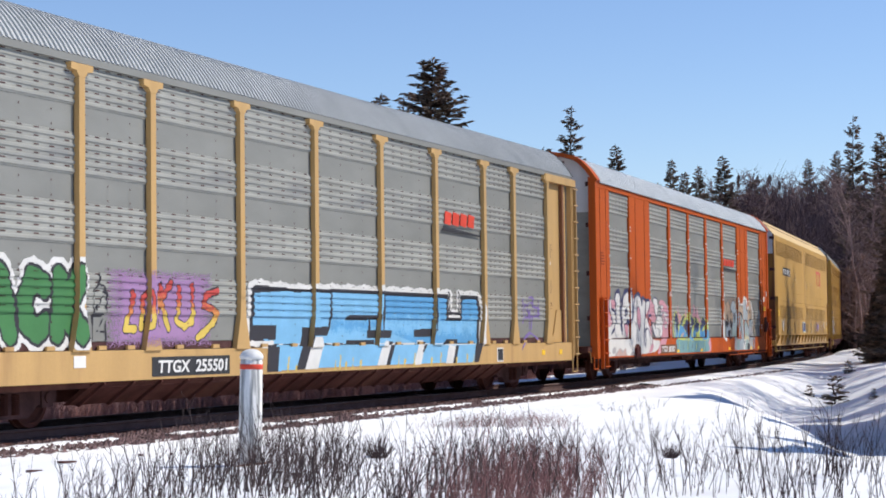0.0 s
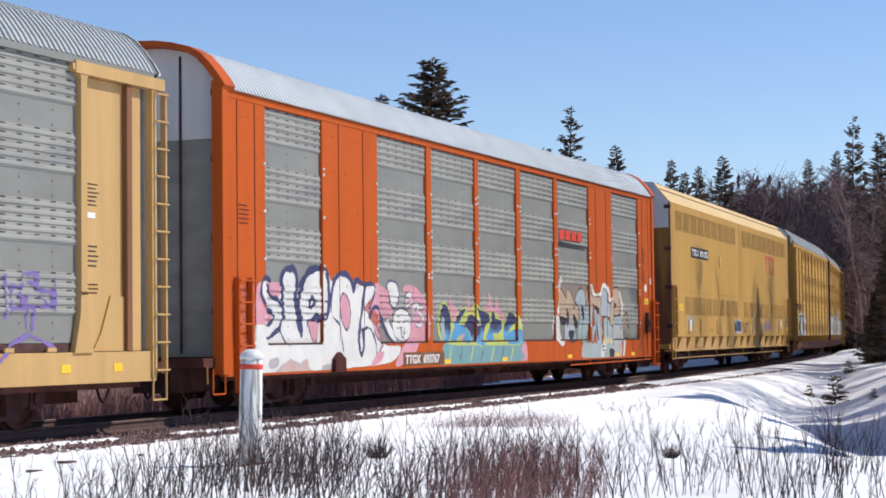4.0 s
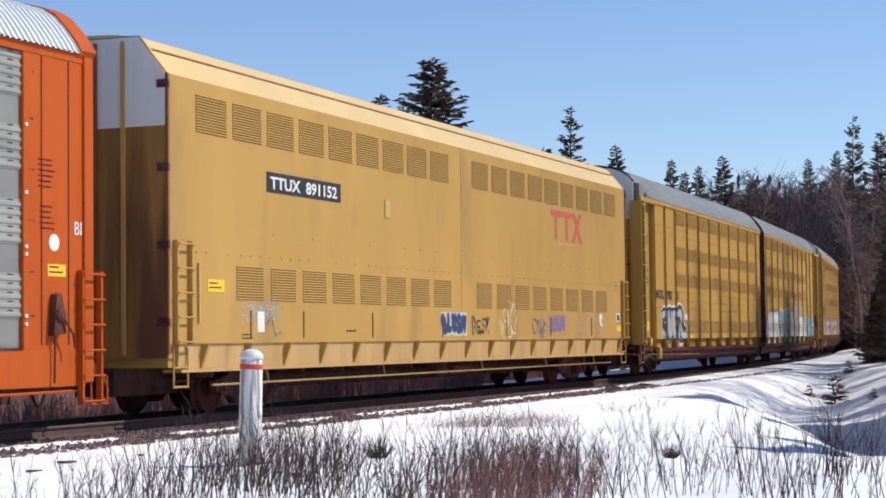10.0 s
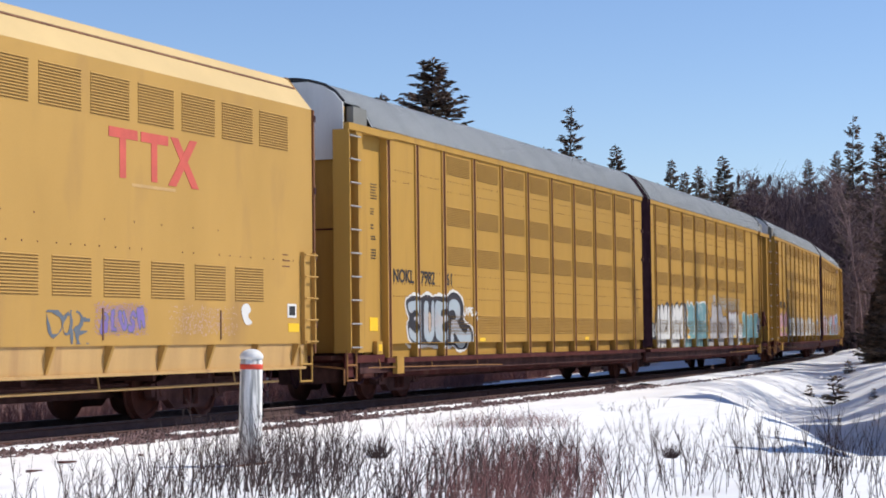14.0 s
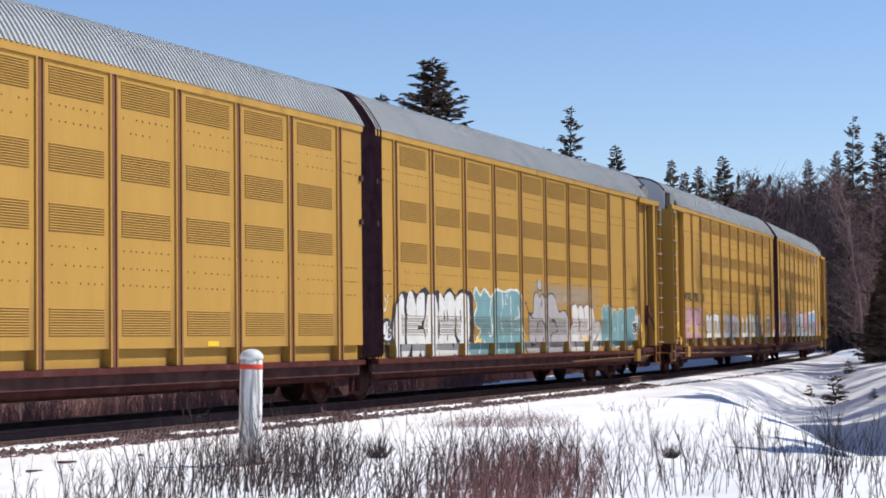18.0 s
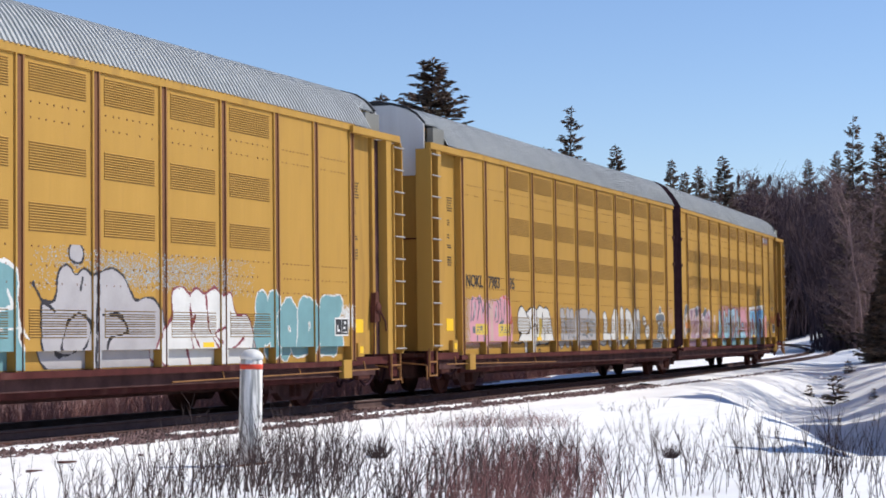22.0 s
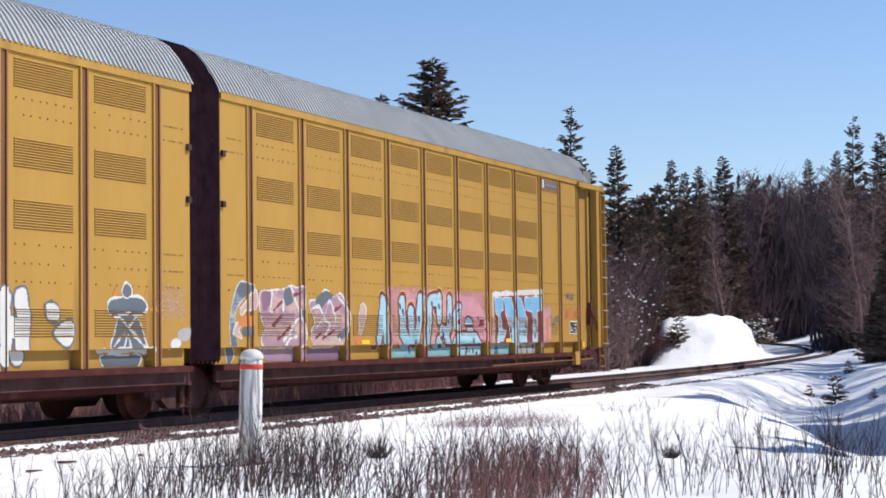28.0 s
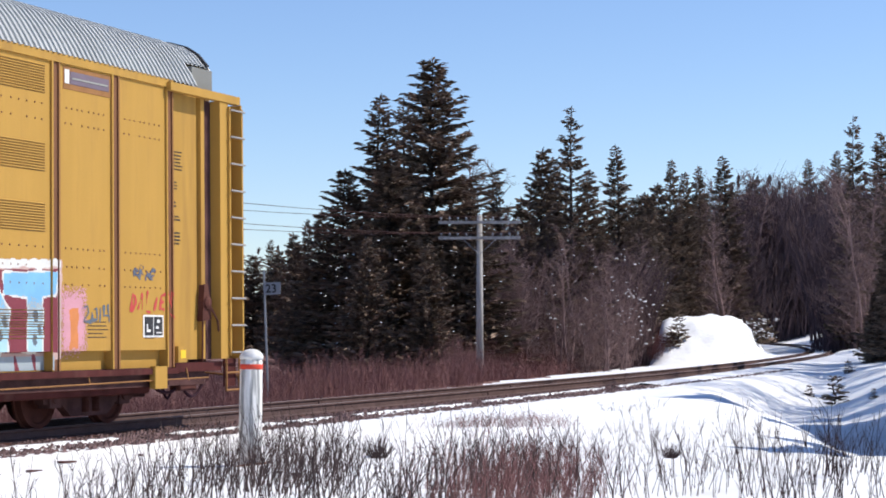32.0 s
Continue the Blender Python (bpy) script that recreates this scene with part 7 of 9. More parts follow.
c.stroke([(-9.20, 1.97), (-9.15, 1.66), (-8.80, 1.44), (-8.70, 1.00)], 0.018, "navy")
c.stroke([(-7.66, 2.25), (-7.80, 1.79), (-7.96, 1.32), (-7.94, 1.00), (-7.85, 0.95), (-7.75, 1.14), (-7.78, 1.37)], 0.055, "navy")
c.stroke([(-7.66, 2.25), (-7.34, 2.28), (-7.19, 2.16), (-7.45, 1.81)], 0.035, "navy")
c.stroke([(-7.46, 1.65), (-7.29, 1.80), (-7.07, 1.81), (-6.82, 1.62), (-6.50, 1.32), (-6.17, 1.18)], 0.035, "navy")
c.stroke([(-7.78, 1.39), (-7.46, 1.42), (-7.22, 1.20), (-7.16, 0.94)], 0.03, "navy")
c.blob([(-8.64, 2.06), (-8.79, 1.89), (-8.74, 1.61), (-8.54, 1.41), (-8.38, 1.55), (-8.40, 1.89)], "pink", "navy", 0.03)
c.blob([(-10.03, 1.52), (-9.89, 1.27), (-9.79, 1.15), (-9.67, 1.27), (-9.61, 1.49), (-9.83, 1.54)], "pink", "navy", 0.025)
c.blob([(-7.27, 1.53), (-7.18, 1.32), (-6.93, 1.13), (-7.03, 0.97), (-6.86, 1.13), (-7.08, 1.38)], "pink", "navy", 0.02)
c.fill([(-7.13, 0.94), (-6.80, 0.96), (-6.94, 0.79), (-7.23, 0.71), (-7.45, 0.70)], "pink")
c.fill([(-11.46, 0.64), (-11.14, 0.79), (-10.88, 0.87), (-10.53, 0.78), (-10.26, 0.87), (-10.16, 0.72), (-10.07, 0.64)], "fadepink")
c.stroke([(-11.38, 0.66), (-10.93, 0.86), (-10.54, 0.77), (-10.26, 0.87), (-10.13, 0.69)], 0.02, "grey")
c.blob([(-6.62, 1.54), (-6.49, 1.60), (-6.26, 1.44), (-5.97, 1.26), (-5.63, 1.15), (-6.04, 1.15), (-6.34, 1.27)], "white", "navy", 0.02)
c.blob([(-6.44, 2.27), (-6.20, 2.34), (-5.94, 2.27), (-5.94, 2.05), (-6.12, 1.85), (-6.32, 1.91)], "white", "navy", 0.045)
c.blob([(-6.16, 1.72), (-5.75, 1.81), (-5.41, 1.69), (-5.27, 1.44), (-5.42, 1.22), (-5.90, 1.19), (-6.17, 1.37)], "white", "navy", 0.025)
c.stroke([(-5.95, 1.66), (-5.75, 1.69), (-5.79, 1.56), (-5.96, 1.54)], 0.014, "slate")
c.stroke([(-5.61, 1.66), (-5.65, 1.54), (-5.48, 1.59)], 0.014, "slate")
c.stroke([(-5.96, 1.42), (-5.76, 1.44), (-5.76, 1.32)], 0.014, "slate")
c.stroke([(-5.59, 1.44), (-5.62, 1.32), (-5.42, 1.37)], 0.014, "slate")
c.stroke([(-5.76, 1.27), (-5.63, 1.22)], 0.014, "slate")
c.shape([[(-5.53, 2.06), (-5.54, 1.86), (-5.26, 1.94), (-5.32, 2.10), (-5.53, 2.09)], [(-5.16, 1.63), (-5.15, 1.88), (-4.91, 1.91)], [(-4.69, 1.87), (-4.94, 1.84), (-4.91, 1.74), (-4.66, 1.67), (-4.71, 1.47), (-4.95, 1.51)]], 0.035, "white", "navy", 0.02)
c.fill([(-11.66, 0.88), (-11.35, 0.90), (-11.40, 0.75), (-11.71, 0.74)], "grey")
c.fill([(-9.57, 0.75), (-9.23, 0.76), (-9.29, 0.65), (-9.63, 0.65)], "grey")
c.lay(RED_CAR, orange_side, "white bubble lettering with dark blue edges over pink")
c = Canvas(-4.25, 2.0, 0.66, 2.5, 0.016, seed=7, curved=True)
c.fill([(-3.33, 1.72), (-3.20, 1.98), (-3.16, 2.18), (-3.07, 1.98), (-2.88, 1.89), (-2.58, 1.75), (-2.81, 1.57), (-3.19, 1.56)], "pink")
c.fill([(-2.33, 1.69), (-2.11, 1.90), (-1.99, 2.14), (-1.91, 1.91), (-1.71, 1.81), (-1.74, 1.62)], "pink")
c.fill([(-1.01, 1.77), (-0.80, 2.02), (-0.64, 2.25), (-0.54, 1.98), (-0.37, 1.83), (-0.48, 1.63)], "pink")
c.fill([(-0.54, 1.75), (-0.32, 1.98), (-0.23, 2.16), (-0.12, 1.96), (0.19, 1.79), (0.34, 1.64), (-0.37, 1.63)], "pink")
c.fill([(1.15, 0.66), (1.2, 1.2), (1.35, 1.6), (1.5, 1.25), (1.75, 0.95), (1.7, 0.66)], "pink")
c.fill([(-3.75, 0.66), (-3.7, 0.9), (-3.2, 1.15), (1.2, 1.2), (1.3, 0.95), (1.1, 0.66)], "teal")
c.fill([(-3.82, 1.59), (-3.69, 1.90), (-3.46, 1.98), (-3.18, 1.84), (-2.96, 1.54), (-2.72, 1.75), (-2.19, 1.90), (-2.04, 1.75), (-1.67, 1.97), (-1.32, 1.86), (-0.69, 1.78), (-0.37, 1.82), (0.30, 1.58), (0.88, 1.75), (1.28, 1.69), (1.46, 1.23), (0.52, 1.05), (-1.44, 1.06), (-3.19, 1.08), (-3.70, 1.23)], "lime")
c.blob([(-3.73, 1.61), (-3.66, 1.81), (-3.49, 1.93), (-3.31, 1.90), (-3.15, 1.72), (-3.04, 1.43), (-3.13, 1.19), (-3.37, 1.14), (-3.59, 1.24)], ["blue", "navy", "navy", "navy"], "lime", 0.02)
c.fill([(-3.64, 1.61), (-3.53, 1.68), (-3.41, 1.47), (-3.34, 1.24), (-3.52, 1.21), (-3.61, 1.38)], "paleteal")
c.blob([(-2.85, 1.43), (-2.81, 1.61), (-2.58, 1.77), (-2.35, 1.85), (-2.21, 1.85), (-2.23, 1.79), (-2.43, 1.69), (-2.55, 1.52), (-2.04, 1.51), (-1.60, 1.46), (-1.64, 1.32), (-2.04, 1.12), (-2.34, 1.12), (-2.53, 1.27), (-2.78, 1.14), (-3.04, 1.17), (-2.97, 1.32)], ["blue", "blue", "blue", "navy", "navy"], "lime", 0.02)
c.fill([(-2.59, 1.20), (-2.47, 1.27), (-2.20, 1.31), (-2.34, 1.18)], "fadepink")
c.blob([(-2.08, 1.66), (-1.92, 1.74), (-1.63, 1.67), (-1.39, 1.53), (-1.18, 1.46), (-1.35, 1.28), (-1.44, 1.09), (-1.72, 1.12), (-1.88, 1.32), (-2.08, 1.43), (-2.24, 1.48)], ["blue", "navy", "navy", "navy"], "lime", 0.02)
c.blob([(-1.61, 1.93), (-1.43, 1.84), (-1.01, 1.81), (-0.72, 1.72), (-0.70, 1.60), (-0.93, 1.46), (-1.06, 1.24), (-1.17, 1.04), (-1.42, 1.05), (-1.37, 1.32), (-1.23, 1.49), (-1.43, 1.67)], ["blue", "blue", "navy", "navy", "navy"], "lime", 0.02)
c.blob([(-0.63, 1.45), (-0.56, 1.75), (-0.41, 1.82), (-0.28, 1.66), (0.09, 1.60), (0.18, 1.42), (-0.15, 1.31), (-0.40, 1.33), (-0.38, 1.18), (-0.70, 1.15), (-0.87, 1.25)], ["blue", "navy", "navy"], "lime", 0.02)
c.blob([(0.29, 1.35), (0.40, 1.60), (0.65, 1.82), (1.05, 1.72), (1.16, 1.60), (0.83, 1.47), (0.64, 1.33), (0.99, 1.40), (1.37, 1.40), (1.51, 1.25), (1.26, 1.09), (0.71, 1.06), (0.34, 1.11)], ["blue", "blue", "navy", "navy"], "lime", 0.025)
for k in range(7):
    a = -3.4 + k * 0.66
    c.stroke([(a, 0.70), (a + 0.12, 0.86), (a + 0.2, 1.05)], 0.02, "slate" if k % 2 else "lime")
c.lay(RED_CAR, orange_side, "dark blue lettering with lime edges and pink flames")
c = Canvas(3.8, 10.9, 0.66, 2.85, 0.017, seed=8, curved=True)
c.haze(3.9, 10.6, 1.5, 2.7, "orange", 0.10)
c.haze(9.8, 10.8, 1.2, 2.0, "beige", 0.3)
c.stroke([(4.56, 2.65), (4.35, 2.15), (4.21, 1.89)], 0.09, "white")
c.fill([(3.94, 1.70), (4.21, 1.70), (4.34, 1.55), (4.62, 1.10), (4.27, 1.07), (3.97, 1.29)], "white", 0.03)
c.stroke([(7.09, 2.53), (7.29, 2.34), (7.55, 2.28), (7.87, 2.33), (8.18, 2.58), (8.48, 2.54), (8.70, 2.42), (8.79, 2.18), (9.11, 2.23)], 0.085, "white")
c.stroke([(9.94, 2.43), (10.11, 2.17), (10.05, 1.71), (10.13, 1.16), (10.03, 0.71)], 0.075, "white")
c.blob([(6.20, 2.41), (6.41, 2.45), (6.63, 2.36), (6.71, 2.14), (6.52, 1.80), (6.65, 1.05), (6.20, 1.06)], ["paleteal", "bluegrey", "bluegrey"], "black", 0.03)
c.blob([(4.59, 2.44), (5.08, 2.19), (5.14, 2.44), (5.56, 2.26), (5.59, 1.91), (5.93, 2.23), (6.00, 1.56), (5.74, 1.48), (5.77, 1.15), (4.90, 1.16), (4.90, 1.52), (4.34, 1.78), (4.42, 2.15)], ["bluegrey", "bluegrey", "beige", "beige", "beige"], "black", 0.03)
c.blob([(5.78, 2.15), (6.24, 2.46), (6.67, 2.33), (6.71, 1.93), (6.43, 1.56), (6.62, 1.14), (6.00, 1.15), (6.12, 1.92)], ["paleteal", "bluegrey", "bluegrey"], "black", 0.03)
c.blob([(6.71, 2.13), (6.92, 2.54), (7.12, 2.30), (7.07, 1.65), (6.62, 1.14), (6.38, 1.14), (6.47, 1.64)], ["paleteal", "bluegrey", "beige"], "black", 0.03)
c.fill([(4.41, 1.74), (5.01, 1.69), (4.90, 1.52), (4.52, 1.57)], "black")
c.fill([(5.22, 1.36), (5.70, 1.38), (5.59, 1.16), (5.33, 1.16)], "black")
c.fill([(5.01, 1.98), (5.19, 1.79), (5.15, 1.48), (5.01, 1.63)], "black")
c.fill([(5.56, 1.83), (5.97, 1.56), (5.74, 1.48), (5.55, 1.64)], "black")
c.fill([(6.24, 2.00), (6.39, 2.04), (6.51, 1.84), (6.39, 1.64)], "black")
c.blob([(6.90, 2.49), (7.18, 2.28), (7.87, 2.27), (7.99, 2.08), (7.93, 1.82), (8.02, 1.31), (7.90, 1.31), (7.72, 1.82), (7.23, 2.08), (6.84, 2.04), (6.73, 2.30)], "beige", "black", 0.03)
c.blob([(7.29, 1.92), (7.55, 1.92), (7.81, 1.72), (7.90, 1.04), (7.49, 1.04), (7.37, 1.45), (7.09, 1.05), (7.09, 1.44), (7.32, 1.55)], ["bluegrey", "bluegrey", "paleteal"], "black", 0.03)
c.fill([(7.43, 1.65), (7.55, 1.48), (7.66, 1.14), (7.52, 1.21)], "black")
c.fill([(7.49, 1.41), (7.62, 1.17), (7.55, 1.21)], "fadepink")
c.fill([(7.21, 2.07), (7.72, 1.98), (7.69, 1.82), (7.46, 1.92)], "black")
c.blob([(7.96, 2.31), (8.20, 2.50), (8.51, 2.40), (8.54, 2.15), (8.79, 2.09), (8.72, 1.77), (8.23, 1.79), (7.99, 1.79), (7.90, 1.89)], ["bluegrey", "bluegrey", "bluegrey"], "black", 0.03)
c.blob([(8.14, 1.65), (8.38, 1.74), (8.78, 1.59), (9.01, 1.38), (8.94, 1.02), (7.99, 1.03), (8.14, 1.21)], ["cream", "paleteal", "bluegrey", "paleteal"], "black", 0.03)
c.blob([(9.17, 2.35), (9.44, 2.56), (9.80, 2.52), (9.87, 2.08), (9.73, 1.82), (9.36, 1.81), (9.23, 1.99)], "beige", "black", 0.03)
c.blob([(8.85, 2.12), (9.11, 2.17), (9.27, 1.77), (9.10, 1.56), (8.78, 1.59)], "beige", "black", 0.03)
c.blob([(9.04, 1.59), (9.23, 1.74), (9.97, 1.75), (10.03, 1.41), (9.82, 1.01), (9.04, 1.02)], ["bluegrey", "grey", "bluegrey"], "black", 0.03)
c.fill([(9.29, 2.13), (9.47, 2.14), (9.50, 2.02), (9.35, 2.01)], "black")
c.stroke([(8.20, 2.49), (8.20, 2.04)], 0.012, "slate")
c.fill([(6.20, 1.04), (6.60, 1.03), (6.50, 0.69), (6.07, 0.71)], "grey")
c.fill([(6.62, 1.03), (7.06, 1.03), (6.96, 0.68), (6.49, 0.69)], "paleteal")
c.fill([(7.09, 1.03), (7.49, 1.02), (7.38, 0.67), (6.95, 0.68)], "bluegrey")
c.fill([(7.52, 1.02), (7.90, 1.02), (7.79, 0.66), (7.37, 0.67)], "bluegrey")
c.fill([(8.29, 1.01), (8.97, 1.00), (8.85, 0.63), (8.13, 0.65)], "paleteal")
c.fill([(9.03, 1.00), (9.82, 0.99), (9.70, 0.61), (8.87, 0.63)], "grey")
c.fill([(7.93, 1.00), (8.29, 1.01), (8.13, 0.69), (7.81, 0.68)], "white")
c.stroke([(7.97, 0.95), (8.23, 0.96)], 0.02, "slate")
c.stroke([(7.97, 0.85), (8.22, 0.85)], 0.02, "slate")
c.stroke([(7.97, 0.76), (8.22, 0.77)], 0.02, "slate")
c.fill([(8.66, 0.89), (9.10, 0.84), (8.97, 0.63), (8.65, 0.67)], "black")
c.stroke([(10.38, 1.83), (10.59, 1.90), (10.66, 1.75), (10.56, 1.68), (10.77, 1.64), (10.70, 1.53), (10.91, 1.43), (10.88, 1.28)], 0.013, "black")
c.lay(RED_CAR, orange_side, "beige and pale blue lettering with a white halo")

# plain yellow car: a row of small tags
c = Canvas(-2.0, 10.6, 1.2, 2.25, 0.016, seed=9, curved=True)
c.rect(-1.45, 0.05, 1.27, 1.78, "cream"), c.letters("BLUSH", -1.4, 0.0, 1.3, 1.74, 0.05, "navy", "navy", 0.02, "blue", 0.02, 0.01)
c.letters("DESK", 0.35, 1.5, 1.28, 1.72, 0.016, "black", "black", 0.006), c.scribble(0.4, 1.45, 1.25, 1.7, 6, 0.012, "black")
c.stroke([(2.03, 1.33), (2.10, 1.56), (2.20, 1.61), (2.22, 1.38), (2.27, 1.65), (2.44, 1.69), (2.34, 1.41)], 0.016, "cream")
c.stroke([(2.34, 1.34), (2.31, 1.65), (2.44, 1.85), (2.60, 1.89), (2.69, 1.73), (2.64, 1.42), (2.51, 1.22), (2.37, 1.22), (2.27, 1.33)], 0.016, "cream")
c.stroke([(2.46, 1.58), (2.57, 1.62), (2.63, 1.50), (2.52, 1.44)], 0.016, "cream")
c.stroke([(2.67, 1.26), (2.74, 1.79), (2.69, 1.99), (2.80, 2.07), (2.91, 1.95), (2.86, 1.59), (2.94, 1.26), (2.74, 1.24)], 0.016, "cream")
c.stroke([(2.93, 1.57), (3.00, 1.90), (3.11, 2.01), (3.19, 1.92), (3.09, 1.71), (2.98, 1.59), (3.17, 1.62), (3.14, 1.51), (3.23, 1.34), (3.04, 1.33), (2.93, 1.46)], 0.016, "cream")
c.stroke([(1.98, 1.42), (2.00, 1.30)], 0.016, "cream")
c.stroke([(3.26, 1.71), (3.29, 1.67)], 0.016, "cream")
c.stroke([(3.26, 1.59), (3.29, 1.54)], 0.016, "cream")
c.stroke([(4.43, 1.63), (4.54, 1.33), (4.75, 1.38), (4.81, 1.54), (4.64, 1.65), (4.37, 1.66)], 0.024, "slate")
c.stroke([(4.94, 1.63), (4.81, 1.50), (4.88, 1.34), (5.01, 1.41), (5.02, 1.58), (4.94, 1.63)], 0.024, "slate")
c.stroke([(5.01, 1.65), (5.04, 1.20), (5.17, 1.21), (5.14, 1.41)], 0.024, "slate")
c.stroke([(5.01, 1.67), (5.22, 1.64), (5.29, 1.48), (5.11, 1.41)], 0.024, "slate")
c.stroke([(5.46, 1.54), (5.26, 1.52), (5.19, 1.21), (5.46, 1.18)], 0.024, "slate")
c.stroke([(5.22, 1.36), (5.32, 1.37), (5.42, 1.38)], 0.024, "slate")
c.haze(5.55, 7.05, 1.3, 1.82, "mauve", 0.35), c.letters("BLUSH", 5.75, 6.95, 1.36, 1.74, 0.030, "violet", "slate", 0.016)
c.haze(7.6, 9.8, 1.3, 1.8, "fadepink", 0.10)
c.fill([(9.90, 1.77), (10.08, 1.85), (10.22, 1.75), (10.12, 1.63), (10.26, 1.53), (10.08, 1.48), (9.95, 1.59)], "white")
c.lay(PLAIN_CAR, plain_side, "row of small faded tags")
c = Canvas(-10.4, -8.6, 1.2, 1.95, 0.02, seed=10)
c.haze(-10.4, -8.8, 1.5, 1.9, "bluegrey", 0.2), c.scribble(-9.4, -8.9, 1.25, 1.7, 4, 0.012, "slate")
c.lay(PLAIN_CAR, plain_side, "faint grey scribble")

# first articulated pair
c = Canvas(-19.4, -14.0, 0.84, 2.35, 0.015, seed=11, curved=True)
c.blob([(-18.63, 1.95), (-18.48, 2.02), (-18.28, 2.07), (-18.00, 2.06), (-17.83, 2.04), (-17.58, 2.10), (-17.36, 2.10), (-17.22, 2.07), (-16.85, 2.09), (-16.36, 2.09), (-16.07, 2.18), (-15.72, 2.16), (-15.46, 2.03), (-15.36, 1.85), (-15.41, 1.60), (-15.26, 1.52), (-15.01, 1.47), (-14.80, 1.33), (-14.82, 1.11), (-14.98, 0.98), (-15.40, 0.96), (-15.68, 1.06), (-16.08, 1.04), (-17.44, 1.08), (-18.14, 1.08), (-18.42, 1.18), (-18.53, 1.33), (-18.56, 1.51), (-18.47, 1.62), (-18.59, 1.79)], "black", "white", 0.055)
c.fill([(-18.52, 1.89), (-18.34, 1.96), (-18.00, 1.97), (-17.85, 1.92), (-17.85, 1.25), (-17.97, 1.12), (-18.25, 1.16), (-18.45, 1.27), (-18.48, 1.40), (-18.40, 1.42), (-18.21, 1.33), (-18.02, 1.33), (-17.93, 1.44), (-18.04, 1.55), (-18.19, 1.58), (-18.19, 1.64), (-17.97, 1.66), (-18.00, 1.74), (-18.17, 1.78), (-18.36, 1.72), (-18.47, 1.76)], ["bluegrey", "grey", "bluegrey"])
c.fill([(-17.64, 1.92), (-17.46, 1.96), (-17.41, 1.88), (-17.44, 1.45), (-17.36, 1.31), (-17.26, 1.45), (-17.25, 1.88), (-17.11, 1.96), (-17.09, 1.41), (-17.17, 1.21), (-17.35, 1.13), (-17.55, 1.17), (-17.67, 1.33)], ["bluegrey", "grey", "bluegrey"])
c.fill([(-17.03, 1.93), (-16.69, 1.97), (-16.36, 1.96), (-16.36, 1.84), (-16.66, 1.80), (-16.70, 1.67), (-16.39, 1.70), (-16.36, 1.59), (-16.62, 1.53), (-16.64, 1.39), (-16.48, 1.33), (-16.33, 1.42), (-16.33, 1.29), (-16.51, 1.14), (-16.82, 1.15), (-17.03, 1.31)], ["bluegrey", "grey", "bluegrey"])
c.fill([(-16.23, 1.94), (-16.04, 2.04), (-15.72, 2.00), (-15.57, 1.86), (-15.61, 1.65), (-15.79, 1.57), (-15.51, 1.37), (-15.26, 1.31), (-15.16, 1.41), (-14.97, 1.34), (-14.91, 1.17), (-15.10, 1.00), (-15.38, 1.01), (-15.72, 1.19), (-15.98, 1.33), (-15.98, 1.12), (-16.14, 1.10), (-16.14, 1.56), (-15.93, 1.59), (-15.85, 1.68), (-15.93, 1.79), (-16.11, 1.81), (-16.23, 1.78)], ["bluegrey", "grey", "bluegrey"])
c.stroke([(-15.29, 1.71), (-15.22, 1.87), (-15.16, 1.72)], 0.022, "white")
c.stroke([(-15.09, 1.71), (-15.09, 1.85), (-14.97, 1.83), (-15.07, 1.76)], 0.022, "white")
c.stroke([(-14.78, 1.86), (-14.90, 1.84), (-14.90, 1.71), (-14.77, 1.72)], 0.022, "white")
c.stroke([(-14.90, 1.78), (-14.80, 1.79)], 0.022, "white")
c.stroke([(-14.57, 1.84), (-14.70, 1.81), (-14.59, 1.76), (-14.70, 1.71)], 0.022, "white")
c.stroke([(-14.56, 1.66), (-14.56, 1.61)], 0.022, "white")
c.fill([(-17.41, 1.73), (-17.29, 1.69), (-17.32, 1.33), (-17.41, 1.41)], "beige")
c.lay(N1, unit_side(-1), "blue-grey block lettering edged in black and white")
c = Canvas(0.5, 5.85, 0.84, 2.35, 0.016, seed=12, curved=True)
c.fill([(1.20, 1.08), (1.25, 1.51), (1.40, 1.88), (1.65, 2.07), (1.94, 2.15), (2.09, 2.10), (2.32, 2.16), (2.58, 2.11), (2.84, 2.20), (3.09, 2.22), (3.35, 2.13), (3.70, 2.19), (4.01, 2.10), (4.21, 2.19), (4.49, 2.25), (4.81, 2.12), (5.02, 2.22), (5.49, 2.24), (5.81, 2.14), (5.95, 1.82), (5.92, 1.25), (5.84, 0.86), (4.33, 0.83), (2.74, 0.80), (1.46, 0.83)], "black", 0.03)
c.fill([(1.55, 0.83), (1.40, 1.18), (1.40, 1.59), (1.56, 1.92), (1.81, 2.08), (1.90, 1.76), (1.87, 0.90)], "white", 0.026)
c.fill([(2.14, 2.09), (2.34, 2.12), (2.48, 1.94), (2.53, 1.60), (2.60, 1.26), (2.38, 0.90), (2.09, 0.84), (2.06, 1.60)], "white", 0.026)
c.fill([(2.62, 2.02), (2.77, 2.13), (2.97, 2.10), (3.00, 1.87), (2.90, 1.65), (2.76, 1.52), (2.91, 1.34), (3.03, 1.08), (2.91, 0.81), (2.68, 0.81), (2.60, 1.26), (2.57, 1.69)], "white", 0.026)
c.fill([(3.14, 1.96), (3.24, 2.10), (3.47, 2.12), (3.70, 1.97), (3.72, 1.61), (3.69, 1.07), (3.60, 0.82), (3.13, 0.88), (3.07, 1.25), (2.93, 1.47), (3.09, 1.69)], "white", 0.026)
